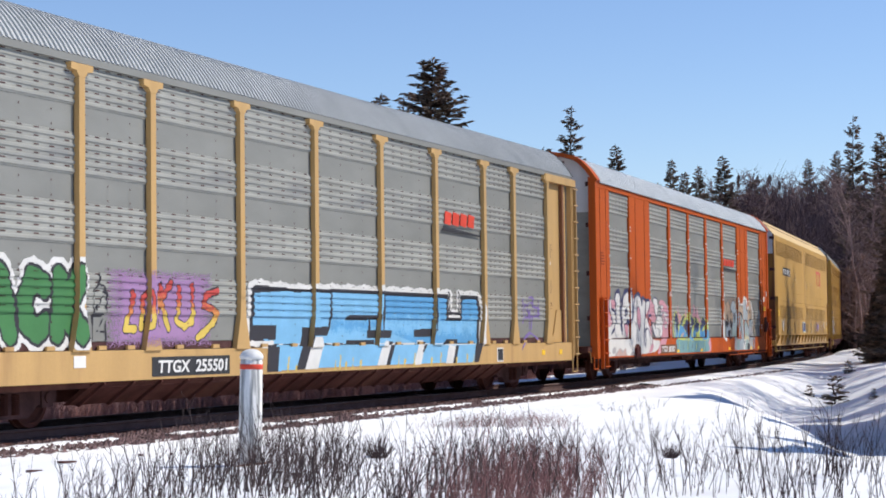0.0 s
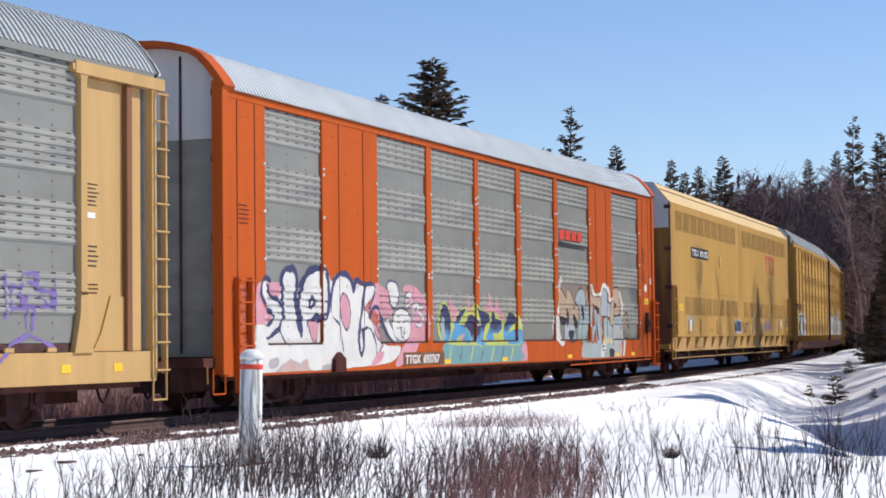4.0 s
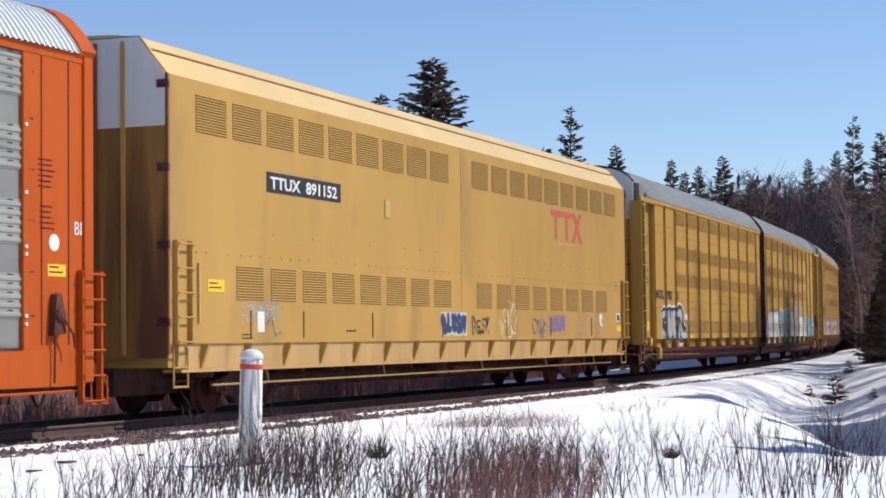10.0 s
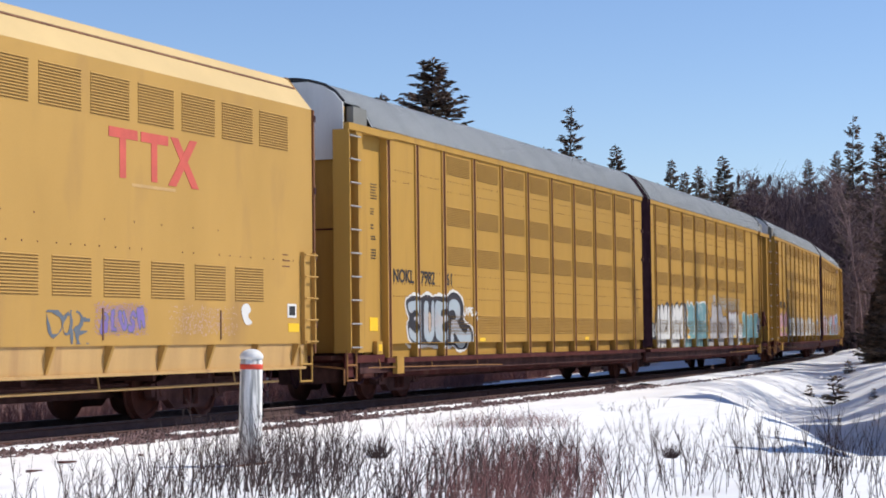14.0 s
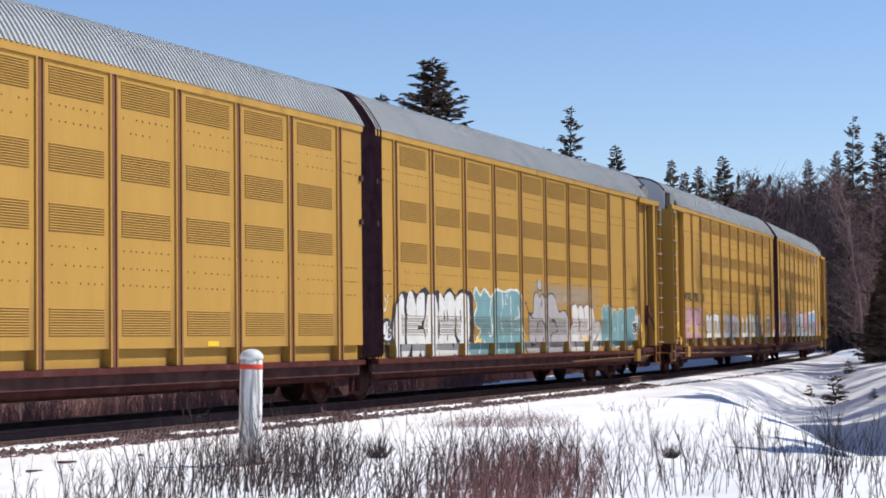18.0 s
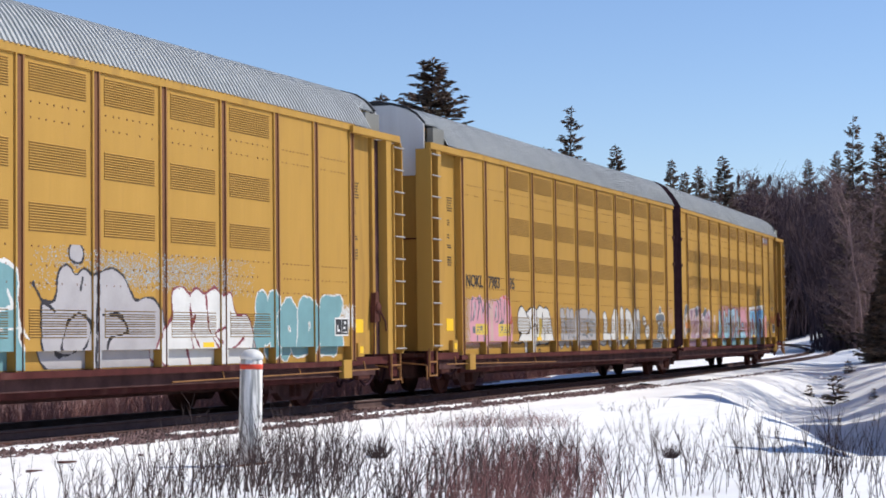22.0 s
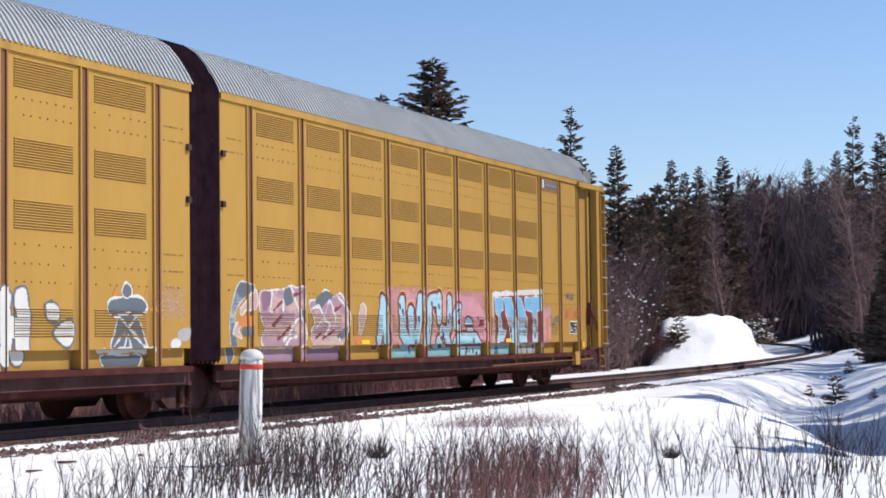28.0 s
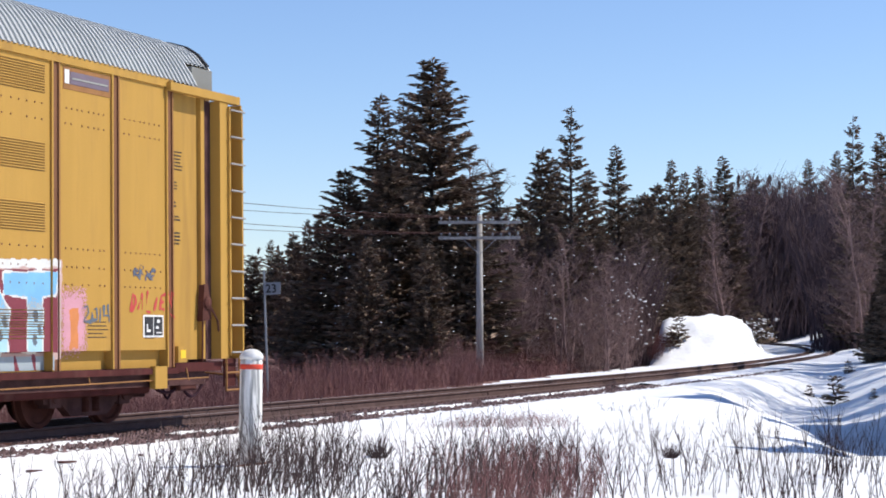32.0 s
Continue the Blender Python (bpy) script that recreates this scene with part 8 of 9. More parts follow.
c.fill([(3.84, 2.04), (3.95, 2.11), (4.08, 1.98), (4.04, 1.61), (4.07, 0.84), (3.83, 0.84)], "white", 0.026)
c.fill([(4.15, 1.98), (4.32, 2.15), (4.56, 2.14), (4.69, 1.99), (4.69, 1.62), (4.61, 1.34), (4.78, 1.16), (4.91, 0.87), (4.16, 0.84)], "white", 0.026)
c.fill([(4.79, 1.99), (5.02, 2.14), (5.41, 2.15), (5.57, 2.01), (5.58, 1.34), (5.48, 1.16), (5.18, 1.19), (4.93, 1.24), (4.80, 1.43)], "white", 0.026)
c.fill([(5.03, 1.13), (5.60, 1.12), (5.68, 0.88), (5.06, 0.87)], "white", 0.026)
c.stroke([(3.40, 1.80), (3.41, 1.61), (3.40, 1.25)], 0.022, "black")
c.stroke([(4.26, 1.82), (4.28, 1.60)], 0.022, "black")
c.stroke([(5.05, 1.81), (5.05, 1.60)], 0.022, "black")
c.stroke([(5.31, 1.81), (5.29, 1.58), (5.34, 1.34)], 0.022, "black")
c.stroke([(2.63, 1.45), (2.78, 1.45), (2.95, 1.43)], 0.022, "black")
c.stroke([(3.45, 1.18), (3.46, 1.09)], 0.022, "black")
c.stroke([(4.27, 1.29), (4.27, 1.20)], 0.022, "black")
c.stroke([(1.93, 1.60), (1.96, 1.09)], 0.022, "black")
c.blob([(0.87, 1.49), (1.04, 1.56), (1.20, 1.49), (1.25, 1.26), (1.10, 1.19), (0.88, 1.24)], "white", "black", 0.06)
c.stroke([(0.98, 1.52), (1.00, 1.38), (0.91, 1.28), (0.83, 1.34)], 0.022, "black")
c.stroke([(1.10, 1.52), (1.10, 1.26), (1.22, 1.31), (1.12, 1.39), (1.21, 1.47), (1.10, 1.51)], 0.022, "black")
c.stroke([(0.72, 1.80), (0.70, 2.05), (0.86, 1.98), (0.78, 1.86), (0.92, 1.78)], 0.022, "white")
c.stroke([(0.96, 2.04), (0.98, 1.80), (1.06, 1.95), (1.10, 2.06)], 0.02, "white")
c.lay(N2, unit_side(1), "white bubble lettering with black edges")
c = Canvas(5.6, 9.5, 0.84, 2.45, 0.016, seed=13, curved=True)
c.blob([(5.93, 2.16), (6.05, 2.28), (6.32, 2.14), (6.55, 2.29), (7.01, 2.11), (7.25, 2.28), (7.73, 2.27), (8.10, 2.26), (8.47, 2.32), (8.98, 2.22), (9.03, 1.81), (9.08, 1.28), (9.13, 0.80), (6.01, 0.84), (6.30, 1.38), (5.97, 1.51), (5.92, 1.69), (6.11, 1.92)], "teal", "white", 0.055)
c.stroke([(7.01, 2.09), (6.94, 1.74), (7.09, 1.42), (6.93, 1.26), (6.70, 1.45)], 0.022, "white")
c.stroke([(7.73, 2.27), (7.79, 1.94), (7.59, 1.61), (7.82, 1.19), (7.75, 0.82)], 0.022, "white")
c.stroke([(8.34, 2.18), (8.36, 0.81)], 0.022, "white")
c.stroke([(8.84, 1.95), (8.99, 1.71), (8.58, 1.66)], 0.022, "white")
c.stroke([(8.57, 1.40), (9.08, 1.43), (9.34, 1.28)], 0.022, "white")
c.stroke([(8.03, 2.20), (7.99, 2.01), (8.16, 2.02), (8.12, 2.20), (8.03, 2.20)], 0.022, "white")
c.stroke([(6.51, 0.83), (6.63, 1.06), (6.47, 1.20)], 0.022, "white")
c.stroke([(5.59, 1.73), (5.70, 1.60), (5.53, 1.55), (5.69, 1.44), (5.58, 1.24)], 0.016, "black")
c.lay(N2, unit_side(1), "teal bubble lettering with white edges")
c = Canvas(9.2, 16.0, 0.84, 2.6, 0.016, seed=14, curved=True)
c.haze(9.3, 15.8, 1.95, 2.6, "bluegrey", 0.18)
c.blob([(9.61, 1.67), (9.95, 1.81), (10.04, 2.19), (10.24, 2.31), (10.45, 2.18), (10.66, 2.27), (10.86, 2.18), (11.08, 2.24), (11.41, 2.29), (11.72, 2.15), (11.98, 1.84), (12.28, 1.89), (12.58, 1.82), (12.78, 1.54), (12.79, 0.75), (10.05, 0.79)], "grey", "black", 0.035)
c.stroke([(9.43, 2.04), (9.62, 1.82), (9.91, 1.67)], 0.03, "black")
c.stroke([(10.50, 1.65), (10.21, 1.48), (10.13, 1.08), (10.61, 1.10), (10.84, 1.48), (10.50, 1.65)], 0.026, "black")
c.stroke([(11.00, 2.19), (10.95, 0.82)], 0.026, "black")
c.stroke([(11.13, 1.62), (11.56, 1.62), (11.78, 1.38), (11.33, 1.28), (11.24, 0.97)], 0.026, "black")
c.stroke([(10.61, 2.15), (10.58, 2.00)], 0.026, "black")
c.blob([(10.32, 2.57), (10.46, 2.67), (10.62, 2.53), (10.56, 2.38), (10.32, 2.42)], "grey", "black", 0.035)
c.blob([(12.83, 0.88), (12.75, 1.33), (13.06, 1.58), (13.07, 1.98), (13.35, 2.07), (13.58, 1.96), (13.81, 2.06), (14.04, 1.97), (14.37, 2.07), (14.64, 1.95), (14.89, 2.00), (15.07, 1.64), (15.44, 1.63), (15.71, 1.11), (15.58, 0.85)], "white", "maroon", 0.035)
c.stroke([(13.60, 1.96), (13.62, 1.33), (13.79, 0.87)], 0.022, "maroon")
c.stroke([(14.10, 1.97), (14.15, 1.43), (14.50, 1.12)], 0.022, "maroon")
c.stroke([(13.74, 1.63), (13.62, 1.43), (13.91, 1.12)], 0.022, "maroon")
c.stroke([(14.69, 1.46), (14.35, 1.35), (14.62, 1.17)], 0.022, "maroon")
c.stroke([(14.93, 1.07), (15.31, 1.27)], 0.022, "maroon")
c.lay(N2, unit_side(1), "grey and white bubble lettering")
c = Canvas(15.6, 19.6, 0.84, 2.2, seed=15)
c.letters("MODE", 15.75, 19.0, 0.88, 2.08, 0.20, "teal", "white", 0.028, None, 0, -0.20), c.haze(19.0, 19.6, 1.4, 1.9, "white", 0.5)
c.lay(N2, unit_side(1), "teal lettering with thin white edges")

# second articulated pair
c = Canvas(-19.4, -16.2, 0.9, 2.3, 0.015, seed=16)
c.haze(-19.4, -16.25, 0.95, 2.1, "fadepink", 1.0)
c.fill([(-19.04, 1.10), (-19.01, 1.96), (-18.85, 2.11), (-18.63, 2.08), (-18.40, 2.13), (-18.09, 1.94), (-17.78, 2.02), (-17.71, 1.09)], "pink", 0.02)
c.fill([(-17.51, 1.09), (-17.50, 1.99), (-17.13, 2.04), (-16.83, 2.14), (-16.62, 2.17), (-16.28, 1.89), (-16.24, 1.56), (-16.12, 1.36), (-16.16, 1.11)], "pink", 0.02)
c.stroke([(-18.99, 1.59), (-18.91, 2.04), (-18.76, 2.12), (-18.69, 1.93), (-18.87, 1.62)], 0.026, "slate")
c.stroke([(-18.82, 1.59), (-18.66, 2.04), (-18.51, 2.10), (-18.44, 1.86), (-18.59, 1.59)], 0.026, "slate")
c.stroke([(-18.52, 1.78), (-18.36, 2.09), (-18.21, 1.74), (-18.05, 2.04), (-18.02, 1.59)], 0.026, "slate")
c.stroke([(-17.94, 1.59), (-17.89, 2.04), (-17.70, 1.87)], 0.026, "slate")
c.stroke([(-18.56, 1.34), (-18.60, 1.09)], 0.026, "slate")
c.stroke([(-18.18, 1.32), (-18.14, 1.09)], 0.026, "slate")
c.stroke([(-17.42, 1.60), (-17.25, 2.05), (-17.13, 1.96), (-17.18, 1.58), (-17.38, 1.54)], 0.026, "slate")
c.stroke([(-17.04, 2.06), (-16.93, 1.60)], 0.026, "slate")
c.stroke([(-16.71, 2.15), (-16.80, 1.58), (-17.14, 1.50)], 0.026, "slate")
c.stroke([(-16.79, 2.14), (-16.54, 2.07), (-16.27, 1.85), (-16.27, 1.56), (-16.46, 1.54)], 0.03, "red")
c.stroke([(-18.78, 1.96), (-18.74, 1.74)], 0.03, "grey")
c.stroke([(-18.32, 1.90), (-18.29, 1.67)], 0.03, "grey")
c.stroke([(-17.34, 1.87), (-17.30, 1.68)], 0.03, "grey")
c.fill([(-18.69, 1.51), (-17.94, 1.52), (-17.94, 1.27), (-18.69, 1.27)], "yellow")
c.fill([(-17.18, 1.51), (-16.36, 1.52), (-16.36, 1.25), (-17.18, 1.23)], "yellow")
c.stroke([(-18.60, 1.44), (-18.18, 1.44)], 0.008, "slate")
c.stroke([(-17.07, 1.44), (-16.46, 1.44)], 0.008, "slate")
c.stroke([(-18.60, 1.38), (-18.18, 1.38)], 0.008, "slate")
c.stroke([(-17.07, 1.38), (-16.46, 1.38)], 0.008, "slate")
c.stroke([(-18.60, 1.33), (-18.18, 1.33)], 0.008, "slate")
c.stroke([(-17.07, 1.33), (-16.46, 1.33)], 0.008, "slate")
c.fill([(-18.89, 1.45), (-18.71, 1.45), (-18.71, 1.30), (-18.89, 1.30)], "slate")
c.lay(R1, unit_side(-1), "faded pink lettering with notices over it")
c = Canvas(-16.1, -12.9, 0.84, 2.1, 0.015, seed=17, curved=True)
c.blob([(-15.81, 1.61), (-15.71, 1.83), (-15.46, 1.92), (-15.19, 1.79), (-14.96, 1.84), (-14.62, 1.93), (-14.37, 1.85), (-14.10, 1.96), (-13.83, 1.90), (-13.59, 1.91), (-13.37, 1.79), (-13.27, 1.49), (-13.08, 1.21), (-13.16, 1.07), (-14.20, 1.02), (-14.26, 0.78), (-14.88, 0.79), (-14.97, 1.09), (-15.72, 1.09), (-15.52, 1.30), (-15.76, 1.36)], "white", "black", 0.035)
c.stroke([(-15.19, 1.79), (-14.96, 1.58), (-15.02, 1.32), (-15.32, 1.30)], 0.022, "black")
c.stroke([(-14.70, 1.80), (-14.84, 1.43), (-14.50, 1.53), (-14.38, 1.32), (-14.38, 1.06)], 0.022, "black")
c.stroke([(-14.37, 1.85), (-14.35, 1.54), (-14.38, 1.10)], 0.022, "black")
c.stroke([(-13.86, 1.87), (-14.00, 1.54), (-13.76, 1.32), (-13.85, 1.06)], 0.022, "black")
c.stroke([(-13.43, 1.65), (-13.57, 1.48), (-13.49, 1.30)], 0.022, "black")
c.stroke([(-13.99, 0.78), (-13.77, 0.94), (-13.67, 0.77)], 0.022, "black")
c.fill([(-14.21, 1.62), (-14.05, 1.65), (-14.00, 1.43), (-14.09, 1.17), (-14.22, 1.21)], "yellow")
c.lay(R1, unit_side(-1), "white bubble lettering with thin black edges")
c = Canvas(-12.7, -9.0, 0.9, 2.2, seed=18)
c.haze(-12.5, -11.2, 1.2, 2.0, "bluegrey", 0.2), c.letters("UNES", -12.4, -9.3, 0.9, 2.0, 0.15, "grey", "slate", 0.03, None, 0, -0.1), c.letters("NUOS", -12.3, -9.5, 1.1, 1.7, 0.012, "slate", "slate", 0.004), c.haze(-10.0, -9.2, 1.2, 1.8, "bluegrey", 0.2)
c.lay(R1, unit_side(-1), "thin grey outline lettering")
c = Canvas(-8.9, -3.7, 0.88, 2.2, seed=19)
c.letters("LOIDH", -8.6, -4.72, 0.90, 2.05, 0.15, "white", "slate", 0.035, None, 0, 0.02, None, 0.12)
c.lay(R1, unit_side(-1), "white lettering with grey edges")
c = Canvas(-5.6, -0.5, 0.84, 2.35, 0.014, seed=20, curved=True)
c.blob([(-4.37, 1.72), (-4.24, 1.77), (-4.09, 1.72), (-4.07, 1.57), (-4.19, 1.51), (-4.34, 1.55)], "white", "slate", 0.035)
c.blob([(-4.19, 1.36), (-3.99, 1.49), (-3.80, 1.52), (-3.69, 1.42), (-3.74, 1.22), (-3.89, 1.16), (-4.07, 1.25)], "white", "slate", 0.035)
c.stroke([(-2.67, 1.86), (-2.62, 2.02)], 0.022, "orange")
c.stroke([(-1.82, 1.92), (-1.76, 2.02)], 0.022, "orange")
c.stroke([(-1.67, 1.71), (-1.52, 1.71), (-1.58, 1.85)], 0.022, "orange")
c.stroke([(-2.92, 1.26), (-2.87, 1.17)], 0.022, "orange")
c.blob([(-2.54, 1.61), (-2.32, 1.63), (-2.11, 1.62), (-1.91, 1.34), (-1.82, 1.11), (-2.28, 1.10), (-2.73, 1.12), (-2.66, 1.34)], "slate", "white", 0.032)
c.blob([(-2.84, 1.67), (-2.78, 1.81), (-2.54, 1.86), (-2.25, 1.88), (-1.94, 1.86), (-1.79, 1.77), (-1.85, 1.69), (-2.04, 1.62), (-2.25, 1.66), (-2.47, 1.65), (-2.67, 1.60)], "slate", "white", 0.035)
c.blob([(-2.44, 1.92), (-2.42, 2.03), (-2.32, 2.08), (-2.22, 2.02), (-2.21, 1.93), (-2.31, 1.88)], "slate", "white", 0.032)
c.stroke([(-2.54, 1.58), (-1.85, 1.14)], 0.02, "white")
c.stroke([(-2.10, 1.59), (-2.67, 1.15)], 0.02, "white")
c.stroke([(-2.40, 1.13), (-2.31, 1.34), (-2.20, 1.13)], 0.02, "white")
c.stroke([(-2.92, 1.09), (-1.61, 1.09)], 0.042, "white")
c.blob([(-2.84, 1.01), (-2.33, 1.01), (-1.79, 1.00), (-1.94, 0.81), (-2.33, 0.80), (-2.70, 0.81)], "slate", "white", 0.028)
c.haze(-1.5, -0.6, 1.5, 2.1, "fadepink", 0.16)
c.fill([(-0.88, 1.38), (-0.52, 1.43), (-0.56, 1.25), (-0.85, 1.22)], "grey")
c.fill([(-1.10, 1.21), (-0.94, 1.27), (-0.79, 1.19), (-0.91, 1.10), (-1.07, 1.12)], "white")
c.lay(R1, unit_side(-1), "white and grey emblem of a hat over a triangle")
c = Canvas(0.5, 6.4, 0.84, 2.4, 0.015, seed=21, curved=True)
c.blob([(1.13, 2.17), (1.43, 2.17), (1.65, 2.13), (1.58, 2.05), (1.31, 1.94), (1.09, 1.81), (0.96, 1.61), (1.01, 1.25), (1.14, 0.99), (0.94, 0.84), (0.83, 1.16), (0.80, 1.52), (0.89, 1.83)], ["slate", "slate", "bluegrey", "slate"], "white", 0.02)
c.blob([(1.69, 2.06), (1.77, 1.85), (1.65, 1.73), (1.37, 1.74), (1.20, 1.65), (1.16, 1.73), (1.33, 1.84)], "fadepink", "white", 0.022)
c.blob([(0.92, 1.34), (1.07, 1.51), (1.18, 1.47), (1.09, 1.38), (1.20, 1.27)], "fadepink", "white", 0.022)
c.fill([(1.13, 1.61), (1.57, 1.63), (1.61, 1.48), (1.16, 1.45)], "orange")
c.fill([(1.24, 1.43), (1.57, 1.45), (1.61, 1.32), (1.27, 1.30)], "slate")
c.blob([(1.88, 2.03), (2.31, 2.06), (2.81, 2.11), (3.04, 2.17), (3.21, 2.13), (3.54, 2.14), (3.58, 1.78), (3.45, 1.63), (3.64, 1.34), (3.44, 1.12), (2.70, 1.10), (2.07, 1.11), (1.91, 1.25), (2.01, 1.43), (1.88, 1.62)], ["mauve", "fadepink", "mauve", "fadepink", "mauve"], "white", 0.03)
c.fill([(1.92, 2.02), (2.27, 2.03), (2.23, 1.83), (1.98, 1.73)], "plum")
c.fill([(2.75, 2.08), (3.00, 2.13), (3.12, 1.92), (2.83, 1.82)], "slate")
c.fill([(3.33, 1.71), (3.58, 1.73), (3.60, 1.48), (3.45, 1.51)], "slate")
c.stroke([(2.31, 2.05), (2.27, 1.86), (2.25, 1.70), (2.47, 1.79)], 0.024, "white")
c.stroke([(2.75, 2.08), (2.71, 1.91), (2.73, 1.74)], 0.024, "white")
c.stroke([(3.04, 2.16), (3.20, 1.92), (3.37, 1.71), (3.62, 1.34)], 0.024, "white")
c.stroke([(2.74, 1.22), (2.95, 1.34), (3.11, 1.51), (3.37, 1.61)], 0.024, "white")
c.stroke([(2.80, 1.10), (2.95, 1.24), (3.24, 1.28)], 0.024, "white")
c.stroke([(2.35, 1.73), (2.67, 1.89)], 0.03, "maroon")
c.stroke([(2.31, 1.48), (2.63, 1.64)], 0.03, "maroon")
c.stroke([(2.50, 1.23), (2.95, 1.45)], 0.03, "maroon")
c.stroke([(3.16, 2.01), (3.46, 2.07)], 0.03, "maroon")
c.blob([(3.75, 1.87), (4.08, 1.95), (4.41, 2.12), (4.75, 2.00), (5.05, 2.06), (5.35, 1.80), (5.41, 1.49), (5.13, 1.15), (4.51, 1.10), (3.96, 1.12), (3.81, 1.34), (3.96, 1.54)], ["fadepink", "mauve", "fadepink", "mauve", "mauve"], "white", 0.03)
c.fill([(4.01, 1.94), (4.41, 2.11), (4.75, 2.03), (4.41, 1.89), (4.19, 1.78)], "slate")
c.fill([(4.92, 1.32), (5.32, 1.46), (5.27, 1.29), (4.99, 1.22)], "slate")
c.stroke([(3.82, 1.76), (4.14, 1.83), (4.36, 1.66), (4.59, 1.94), (4.81, 1.66), (4.74, 1.44)], 0.024, "white")
c.stroke([(4.98, 2.00), (5.23, 1.87), (5.37, 1.49)], 0.024, "white")
c.stroke([(4.01, 1.44), (4.29, 1.59), (4.58, 1.49), (4.40, 1.32)], 0.024, "white")
c.stroke([(4.99, 1.24), (5.13, 1.15), (5.22, 1.05)], 0.024, "white")
c.stroke([(4.29, 1.24), (4.74, 1.39)], 0.026, "maroon")
c.stroke([(4.81, 1.76), (5.09, 1.85)], 0.026, "maroon")
c.stroke([(4.00, 1.26), (4.22, 1.36)], 0.026, "maroon")
c.fill([(3.91, 1.04), (4.40, 1.05), (5.27, 1.05), (5.17, 0.85), (4.00, 0.84)], "plum")
c.fill([(1.99, 1.04), (2.70, 1.04), (3.53, 1.05), (3.36, 0.83), (2.50, 0.83)], "mauve")
c.blob([(5.85, 1.63), (5.97, 1.86), (6.12, 1.88), (6.19, 1.76), (6.04, 1.46), (5.79, 1.23), (5.89, 1.44)], "fadepink", "white", 0.026)
c.fill([(5.67, 1.25), (5.84, 1.32), (5.99, 1.21), (5.79, 1.11)], "orange")
c.lay(R2, unit_side(1), "mauve and green pointed lettering with white edges")
c = Canvas(6.0, 13.1, 0.84, 2.4, 0.016, seed=22)
c.haze(6.9, 12.9, 1.0, 2.3, "pink", 0.85)
c.fill([(11.48, 1.97), (11.92, 2.03), (12.32, 1.96), (12.66, 1.71), (12.93, 1.52), (12.93, 1.12), (11.48, 1.40)], "pink")
c.stroke([(7.00, 1.97), (6.81, 1.22)], 0.22, "yellow")
c.stroke([(7.00, 1.97), (7.17, 1.22)], 0.22, "yellow")
c.stroke([(7.95, 1.96), (7.94, 1.40), (8.20, 1.16)], 0.25, "yellow")
c.stroke([(8.38, 1.75), (8.43, 1.18)], 0.25, "yellow")
c.stroke([(8.90, 1.99), (8.72, 1.26)], 0.25, "yellow")
c.stroke([(9.42, 2.00), (9.23, 1.08)], 0.23, "yellow")
c.stroke([(9.93, 2.08), (9.89, 1.63)], 0.23, "yellow")
c.stroke([(9.55, 2.00), (9.86, 2.04)], 0.23, "yellow")
c.stroke([(10.52, 2.04), (10.45, 1.47)], 0.22, "yellow")
c.stroke([(10.02, 1.40), (10.31, 1.33), (10.44, 1.07)], 0.22, "yellow")
c.stroke([(9.86, 1.15), (9.99, 1.04)], 0.22, "yellow")
c.stroke([(7.00, 1.97), (6.81, 1.22)], 0.195, "maroon")
c.stroke([(7.00, 1.97), (7.17, 1.22)], 0.195, "maroon")
c.stroke([(7.95, 1.96), (7.94, 1.40), (8.20, 1.16)], 0.22499999999999998, "maroon")
c.stroke([(8.38, 1.75), (8.43, 1.18)], 0.22499999999999998, "maroon")
c.stroke([(8.90, 1.99), (8.72, 1.26)], 0.22499999999999998, "maroon")
c.stroke([(9.42, 2.00), (9.23, 1.08)], 0.20500000000000002, "maroon")
c.stroke([(9.93, 2.08), (9.89, 1.63)], 0.20500000000000002, "maroon")
c.stroke([(9.55, 2.00), (9.86, 2.04)], 0.20500000000000002, "maroon")
c.stroke([(10.52, 2.04), (10.45, 1.47)], 0.195, "maroon")
c.stroke([(10.02, 1.40), (10.31, 1.33), (10.44, 1.07)], 0.195, "maroon")
c.stroke([(9.86, 1.15), (9.99, 1.04)], 0.195, "maroon")
c.shape([[(7.00, 1.97), (6.81, 1.22)], [(7.00, 1.97), (7.17, 1.22)]], 0.12, ["aqua", "sky", "sky", "sky"], "maroon", 0.05)
c.shape([[(7.95, 1.96), (7.94, 1.40), (8.20, 1.16)], [(8.38, 1.75), (8.43, 1.18)], [(8.90, 1.99), (8.72, 1.26)]], 0.15, ["aqua", "sky", "sky", "sky"], "maroon", 0.05)
c.shape([[(9.42, 2.00), (9.23, 1.08)], [(9.93, 2.08), (9.89, 1.63)], [(9.55, 2.00), (9.86, 2.04)]], 0.13, ["aqua", "sky", "sky", "sky"], "maroon", 0.05)
c.shape([[(10.52, 2.04), (10.45, 1.47)], [(10.02, 1.40), (10.31, 1.33), (10.44, 1.07)], [(9.86, 1.15), (9.99, 1.04)]], 0.12, ["aqua", "sky", "sky", "sky"], "maroon", 0.05)
c.shape([[(10.92, 1.68), (11.07, 1.79), (11.12, 1.91), (10.92, 1.90), (10.77, 1.71), (10.85, 1.47), (11.06, 1.44)]], 0.07, "sky", "maroon", 0.05)
c.blob([(11.35, 1.51), (11.38, 1.63), (11.55, 1.68), (11.78, 1.64), (11.85, 1.51)], ["sky", "ltblue"], "maroon", 0.05)
c.blob([(10.64, 1.10), (10.88, 1.32), (11.33, 1.36), (11.84, 1.34), (12.06, 1.34), (12.39, 1.13), (12.58, 1.09)], ["aqua", "sky", "sky", "sky"], "maroon", 0.05)
